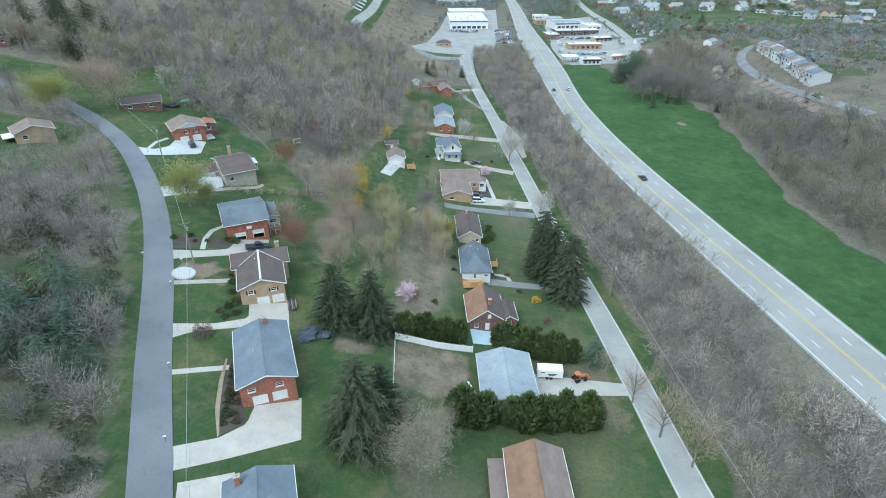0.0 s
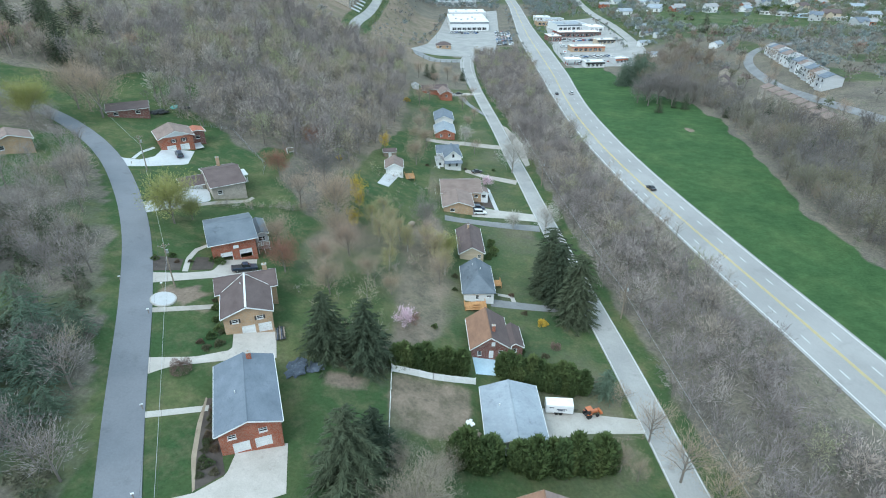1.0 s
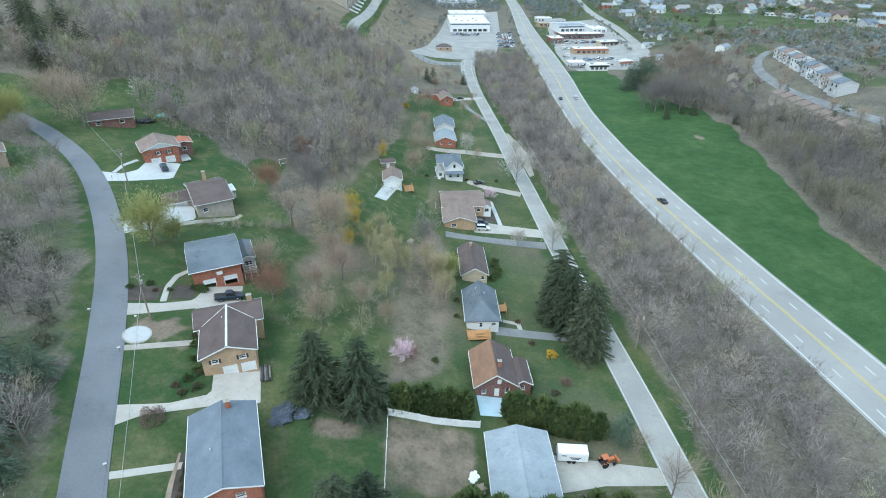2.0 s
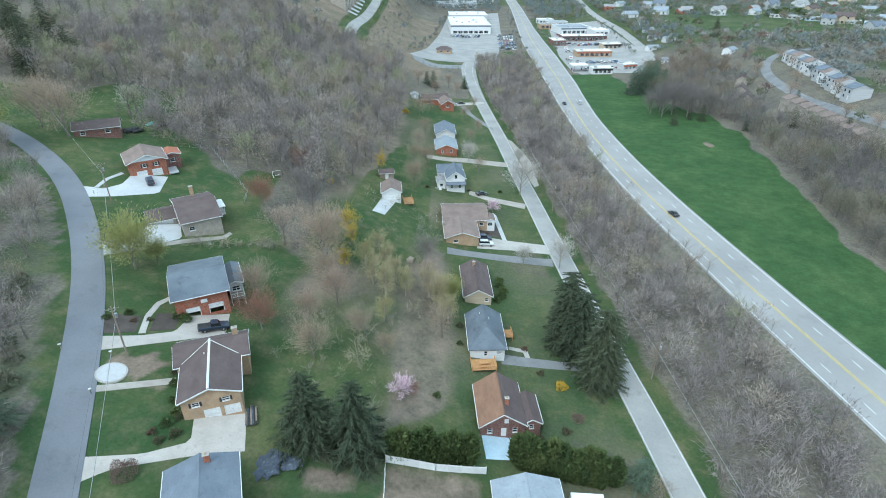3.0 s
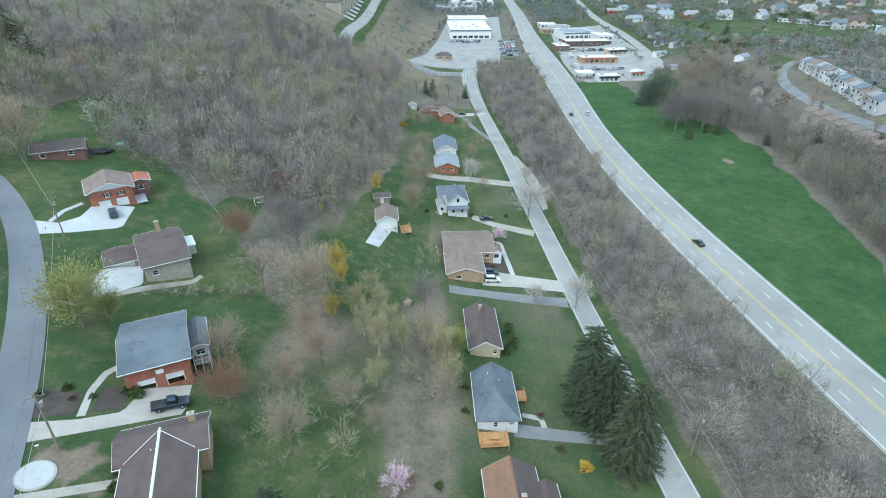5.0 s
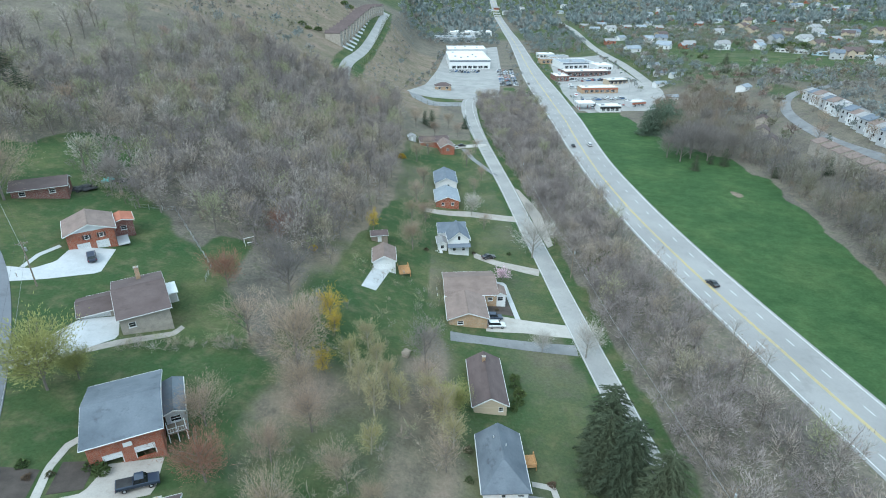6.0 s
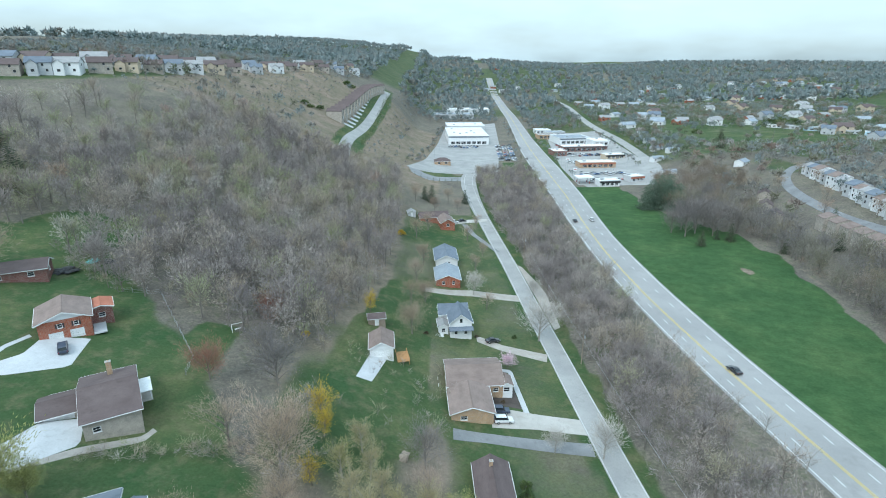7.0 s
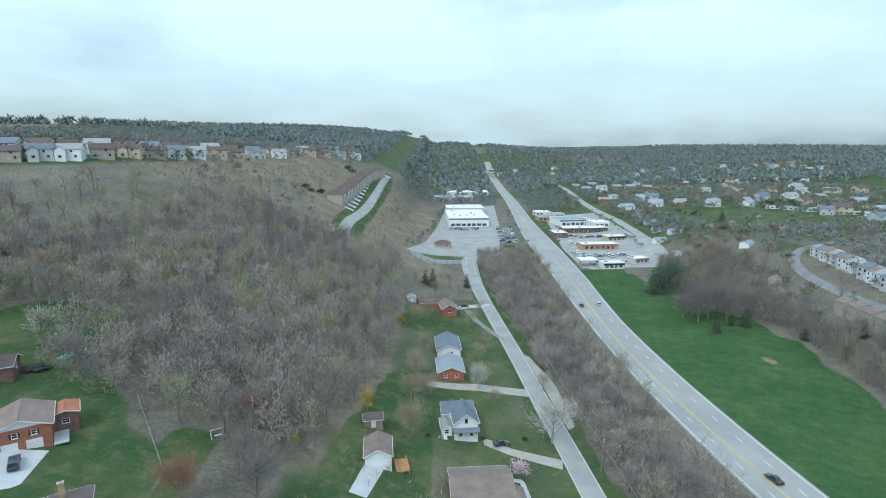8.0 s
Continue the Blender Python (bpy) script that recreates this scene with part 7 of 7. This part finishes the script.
    pave("mulch_bed", [(-40.2, 80.0), (-39.2, 74.5), (-37.8, 68.5), (-36.0, 63.0)], [(-38.2, 80.5), (-36.2, 74.0), (-34.0, 68.8), (-32.8, 66.2)], "mulch", "planted bed with shrubs beside a brick house", 0.05)


yard_things()

# ---- shops and far houses ----
def block(name, label, x, y, yaw, w, d, h, wall, roof, category, front=(), band=None, z=None):
    """A flat-roofed building with a parapet and its front openings."""
    top = new(name)
    top.matrix_basis = pose(x, y, gz(x, y) if z is None else z, 0, 0, yaw)
    tagged(top, label, category)
    for face, (fx, fy, turn) in WALLS.items():
        long = w if fx == 0 else d - 0.5
        m = pose(fx * w / 2, fy * d / 2, 0, 0, 0, turn)
        holes = [f for f in front if f[0] == face]
        part("wall", turned(pierced(long, -1.5, h, [(f[1], f[2], f[3], f[4]) for f in holes], 0.3), m), wall, top)
        for f in holes:
            win = part("window", turned(box((0, 0, 0), (f[3], 0.06, f[4])), m @ Matrix.Translation((f[1], 0.16, f[2] + f[4] / 2))), "pane_glass", top)
            for s in (-1, 0, 1):
                part("mullion", turned(box((0, 0, 0), (0.12, 0.1, f[4])), m @ Matrix.Translation((f[1] + s * f[3] * 0.33, 0.1, f[2] + f[4] / 2))), "white_paint", win)
    part("roof", box((0, 0, h - 0.35), (w - 0.7, d - 0.7, 0.2)), roof, top)
    for sx, sy, lx, ly in ((0, -1, w + 0.2, 0.4), (0, 1, w + 0.2, 0.4), (-1, 0, 0.4, d - 0.4), (1, 0, 0.4, d - 0.4)):
        part("parapet", box((sx * w / 2, sy * d / 2, h + 0.12), (lx, ly, 0.26), 0.03), "white_paint", top)
    if band:
        part("fascia_band", box((0, -d / 2 - 0.12, h - 1.0), (w, 0.2, 1.2), 0.03), band, top)
    rng = random.Random(int(abs(x) + y))
    for _ in range(max(1, int(w * d / 500))):
        part("roof_unit", box((rng.uniform(-w, w) * 0.35, rng.uniform(-d, d) * 0.35, h + 0.3), (2.2, 1.6, 1.2), 0.08), "galvanised", top)
    return top


def canopy(x, y, yaw, w, d, h, label):
    top = new("fuel_canopy")
    top.matrix_basis = pose(x, y, gz(x, y), 0, 0, yaw)
    tagged(top, label, "canopy")
    part("roof", box((0, 0, h), (w, d, 0.8), 0.05), "awning_white", top)
    for sx in (-1, 1):
        for sy in (-1, 1):
            part("column", box((sx * w * 0.32, sy * d * 0.32, h / 2), (0.35, 0.35, h)), "galvanised", top)
            part("pump", box((sx * w * 0.32, sy * d * 0.32 + 0.6, 0.9), (0.8, 0.5, 1.6), 0.05), "red_car_paint", top)


def shops():
    wide = lambda n, w, s: [("front", -w / 2 + (i + 0.5) * w / n, 0.8, w / n * s, 2.6) for i in range(n)]
    block("store", "large white flat-roofed store with a glazed front", 27.5, 690, 2, 42, 78, 9.0, "white_siding", "flat_membrane", "store", wide(7, 38, 0.8), "slate_shingles")
    block("store", "long white workshop behind a store", 30, 775, 2, 46, 40, 8.0, "grey_siding", "flat_membrane", "store", wide(4, 38, 0.6))
    block("warehouse", "low pale warehouse far up the valley", 45, 1010, 2, 70, 34, 8.0, "white_siding", "flat_membrane", "warehouse", wide(6, 60, 0.5))
    block("warehouse", "pale roofed works beyond the highway", 20, 930, 0, 60, 30, 7.0, "grey_siding", "metal_roofing", "warehouse", wide(5, 50, 0.5))
    h = house("pavilion", "small brown-roofed office on a forecourt", 0.5, 530, 4, gz(0.5, 530), "office")
    wing(h, 0, 0, 13, 9, 3.2, 2.2, "x", "tan_brick", "brown_shingles", [("front", "window", -3, 0.9, 2.0, 1.6), ("front", "window", 3, 0.9, 2.0, 1.6)], -1.0, hip=(4, 4))
    block("shop", "low brick shop under a flat pale roof", 127, 524, 4, 30, 12, 4.6, "tan_brick", "flat_membrane", "shop", wide(6, 26, 0.7), "red_shingles")
    block("shop", "long low shop row with a dark front", 138, 612, 6, 44, 16, 5.0, "maroon_brick", "flat_membrane", "shop", wide(8, 40, 0.75), "brown_shingles")
    block("shop", "pale blue-roofed showroom by the side road", 138, 668, 10, 34, 30, 6.5, "white_siding", "metal_roofing", "shop", wide(6, 30, 0.75), "slate_shingles")
    block("shop", "white kiosk beside fuel pumps", 116, 452, 6, 15, 9, 4.2, "white_siding", "flat_membrane", "shop", wide(4, 13, 0.7), "dark_trim")
    block("shop", "small brick shop at the roadside", 118, 700, 6, 20, 14, 5.0, "tan_brick", "grey_shingles", "shop", wide(4, 18, 0.7))
    block("shop", "pale shop far along the highway", 122, 745, 6, 18, 14, 5.0, "white_siding", "flat_membrane", "shop", wide(4, 16, 0.7))
    block("shop", "white flat-roofed workshop behind a shop row", 160, 640, 8, 16, 22, 5.0, "white_siding", "flat_membrane", "shop", wide(3, 14, 0.7))
    block("shop", "low tan shop on a paved lot", 152, 560, 12, 18, 10, 4.2, "tan_siding", "flat_membrane", "shop", wide(4, 16, 0.7), "dark_trim")
    block("shop", "small white shop beside the fuel station", 140, 468, 20, 12, 9, 4.0, "grey_siding", "flat_membrane", "shop", wide(3, 10, 0.7), "red_shingles")
    block("shop", "narrow brick shop near the highway", 108, 585, 6, 12, 18, 4.8, "maroon_brick", "flat_membrane", "shop", wide(3, 10, 0.7))
    block("shop", "pale shed roofed in metal at the lot's end", 132, 722, 10, 22, 14, 5.0, "grey_siding", "metal_roofing", "shop", wide(4, 20, 0.6))
    for i, (x, y) in enumerate(((98, 480), (98, 505), (101, 535), (105, 570), (109, 610), (52, 560), (54, 600), (57, 640), (-6, 560), (-2, 600), (130, 485), (150, 515), (160, 590))):
        t = new("lot_light")
        t.matrix_basis = pose(x, y, gz(x, y), 0, 0, 40 * i)
        tagged(t, "grey steel light pole on a car park", "light pole", "car park lights")
        part("pole", box((0, 0, 3.8), (0.18, 0.18, 7.6)), "galvanised", t)
        part("lamp_head", box((0.5, 0, 7.6), (1.1, 0.4, 0.16), 0.03), "galvanised", t)
    canopy(101, 459, 6, 12, 9, 4.8, "white fuel station canopy on steel columns")
    # storage lot and signs
    for x, y, hgt in ((97, 470, 8.0), (60, 548, 9.0), (103, 520, 7.0)):
        t = new("pole_sign")
        t.matrix_basis = pose(x, y, gz(x, y), 0, 0, 5)
        tagged(t, "tall roadside sign on a steel pole", "sign", "roadside signs")
        part("pole", box((0, 0, hgt / 2), (0.25, 0.25, hgt)), "galvanised", t)
        b = part("board", box((0, 0, hgt), (2.8, 0.3, 1.8), 0.04), "awning_white", t)
        part("sign_bar", box((0, -0.17, hgt), (2.0, 0.02, 0.5)), "red_car_paint", b)


shops()


def plain_house(label, wall, roof, w=12.0, d=9.0, eave=5.4, rise=2.6, axis="x", porch=True):
    """A far house: walls with openings, a roof, a front gable and windows."""
    top = new("house")
    tagged(top, label, "house")
    rows = [0.9] if eave < 4 else [0.9, 3.5]
    holes = [("front", "window", u * w, z, 1.2, 1.4) for z in rows for u in ((-0.3, 0.3) if z < 3 else (0.15,))] + [("right", "window", 0, rows[-1], 1.2, 1.4)]
    wing(top, 0, 0, w, d, eave, rise, axis, wall, roof, holes, -2.5, over=0.4, cap=False, lean=True)
    if porch:
        wing(top, -w * 0.22, -d / 2 - 1.0, w * 0.4, 2.4, eave - 0.6, rise * 0.7, "y", wall, roof, [("front", "window", 0, 0.9, 1.6, 1.3)], -2.5, over=0.3, cap=False, lean=True)
    return top


def settle(proto, places, group):
    for i, (x, y, yaw, k) in enumerate(places):
        m = pose(x, y, gz(x, y), 0, 0, yaw)
        c = proto if i == 0 else copy_thing(proto, m)
        c.matrix_basis = m @ Matrix.Diagonal((k, k, k, 1))
        tagged(c, group=group)


def far_houses():
    rng = random.Random(11)
    kinds = [plain_house("large pale two-storey house on a ridge", "white_siding", "grey_shingles"), plain_house("tan two-storey house with a brown roof", "tan_siding", "brown_shingles", 13, 10),
             plain_house("grey two-storey house with a slate roof", "grey_siding", "slate_shingles", 11, 9), plain_house("brick house with a pale gable roof", "red_brick", "grey_shingles", 12, 8, 3.4, 2.2),
             plain_house("low white house with a pale roof", "white_siding", "metal_roofing", 12, 8, 3.2, 2.0, "x", False),
             plain_house("taupe two-storey house with a grey-brown roof", "block_wall", "brown_shingles", 11, 8, 5.0, 2.6, "x", False)]
    bags = [[] for _ in kinds]
    ridge = [(-246, 371), (-231, 381), (-220, 390), (-209, 397), (-199, 410), (-193, 429), (-187, 449), (-185, 473), (-184, 503), (-182, 535), (-178, 572), (-172, 610), (-163, 645), (-155, 672), (-143, 692), (-131, 722), (-124, 780), (-117, 860)]
    for i, (x, y) in enumerate(ridge):
        bags[(1, 5, 2, 0, 5, 1, 5, 2, 0)[i % 9]].append((x, y, rng.uniform(14, 32), rng.uniform(0.98, 1.12)))
        bags[(5, 2, 1, 5, 0)[i % 5]].append((x - 11, y + 15, rng.uniform(0, 40), rng.uniform(1.05, 1.2)))
    for x, y in FAR_SPOTS:
        bags[rng.choice((0, 1, 2, 3, 3, 4, 4))].append((x, y, rng.uniform(-40, 40), rng.uniform(1.1, 1.35)))
    for _ in range(12):
        bags[rng.choice((0, 1, 3, 4))].append((rng.uniform(-120, 330), rng.uniform(1450, 1900), rng.uniform(-30, 30), 1.1))
    for x, y, yaw in ((166, 470, 0), (176, 520, 8), (190, 560, 8), (198, 600, 8), (196, 540, 5), (205, 640, 5), (172, 356, 60), (168, 340, 60), (180, 372, 60), (205, 446, 40)):
        bags[rng.choice((4, 5))].append((x, y, yaw, 0.8))
    for k, bag in zip(kinds, bags):
        settle(k, bag, "far houses")


far_houses()


def terrace(label, places, wall, roof, group, axis="x"):
    """Narrow row houses: one unit, then copies along the row."""
    top = new("terraced_house")
    tagged(top, label, "house")
    wing(top, 0, 0, 6.4, 10.5, 5.6, 1.9, axis, wall, roof, [("front", "window", -1.6, 0.8, 1.1, 1.4), ("front", "door", 1.6, 0.1, 1.0, 2.1), ("front", "window", -1.6, 3.4, 1.1, 1.4), ("front", "window", 1.6, 3.4, 1.1, 1.4)], -3.0, over=0.2, cap=False, lean=True)
    settle(top, places, group)


def rows_of_houses():
    east = [(222 - 19 * i / 14, 398 - 92 * i / 14, -89, 0.9 + 0.05 * (i % 3)) for i in range(15) if i != 7]
    terrace("white terraced house with a pale grey roof", east[0::3], "white_siding", "grey_shingles", "terraced houses")
    terrace("grey terraced house with a slate roof", east[1::3], "grey_siding", "slate_shingles", "terraced houses")
    terrace("pale terraced house with a taupe roof", east[2::3], "white_siding", "taupe_shingles", "terraced houses")
    west = []
    for i in range(9):
        f = i / 8
        west.append((179 - 2 * f, 316 - 66 * f, 88, 0.9))
    terrace("pale terraced house behind bare trees", west, "block_wall", "taupe_shingles", "terraced houses beyond the meadow")
    hill = []
    for i in range(17):
        f = i / 16
        hill.append((-91 + 14 * f, 556 + 230 * f, 86, 1.25))
    terrace("brown-roofed terraced house climbing a hillside", hill, "block_wall", "brown_shingles", "hillside terraced houses", "y")
    for i in range(17):
        f = i / 16
        pave("driveway", [(-84 + 12 * f, 553 + 230 * f), (-76, 553 + 230 * f)], [(-84 + 12 * f, 559 + 230 * f), (-76, 559 + 230 * f)], "pale_concrete", "short pale concrete driveway of a row house", 0.12, n=2, across=2)
    s = split_plant("street_tree", conifer(12, 6.0, 1.6, 9, 4), "bark", "cedar_leaves", "small clipped evergreen along a street", "tree")
    stand(s, [(-61.5 + 0.01 * i, 500 + 13 * i, 1.2 + 0.1 * (i % 3)) for i in range(20)] + [(-79.5, 480 + 9 * i, 0.7) for i in range(7)] + [(-24 + 4.4 * i, 466 - 7 * math.sin(i * 0.36) , 0.5) for i in range(10)], "street evergreens")
    s = split_plant("bush", shrub(15, 4.2, 4.0, 300, 0.7), "bark", "cedar_leaves", "broad dark evergreen clump on a dry hillside", "shrub")
    stand(s, [(-118, 560, 1.0), (-112, 556, 0.9), (-106, 566, 1.0), (-98, 700, 1.2), (-104, 706, 1.2), (262, 640, 1.4), (370, 700, 2.4), (385, 705, 2.6), (400, 706, 2.4)], "hillside evergreens")
    for i in range(6):
        block("school_block", "low pale institutional block on a far rise", 372 + 11 * i, 694 - 15 * i, -34, 15, 10, 3.6, ("white_siding", "grey_siding", "patio_blue")[i % 3], "metal_roofing", "building", [("front", -4.5 + 4.5 * j, 1.0, 2.6, 1.4) for j in range(3)])


rows_of_houses()
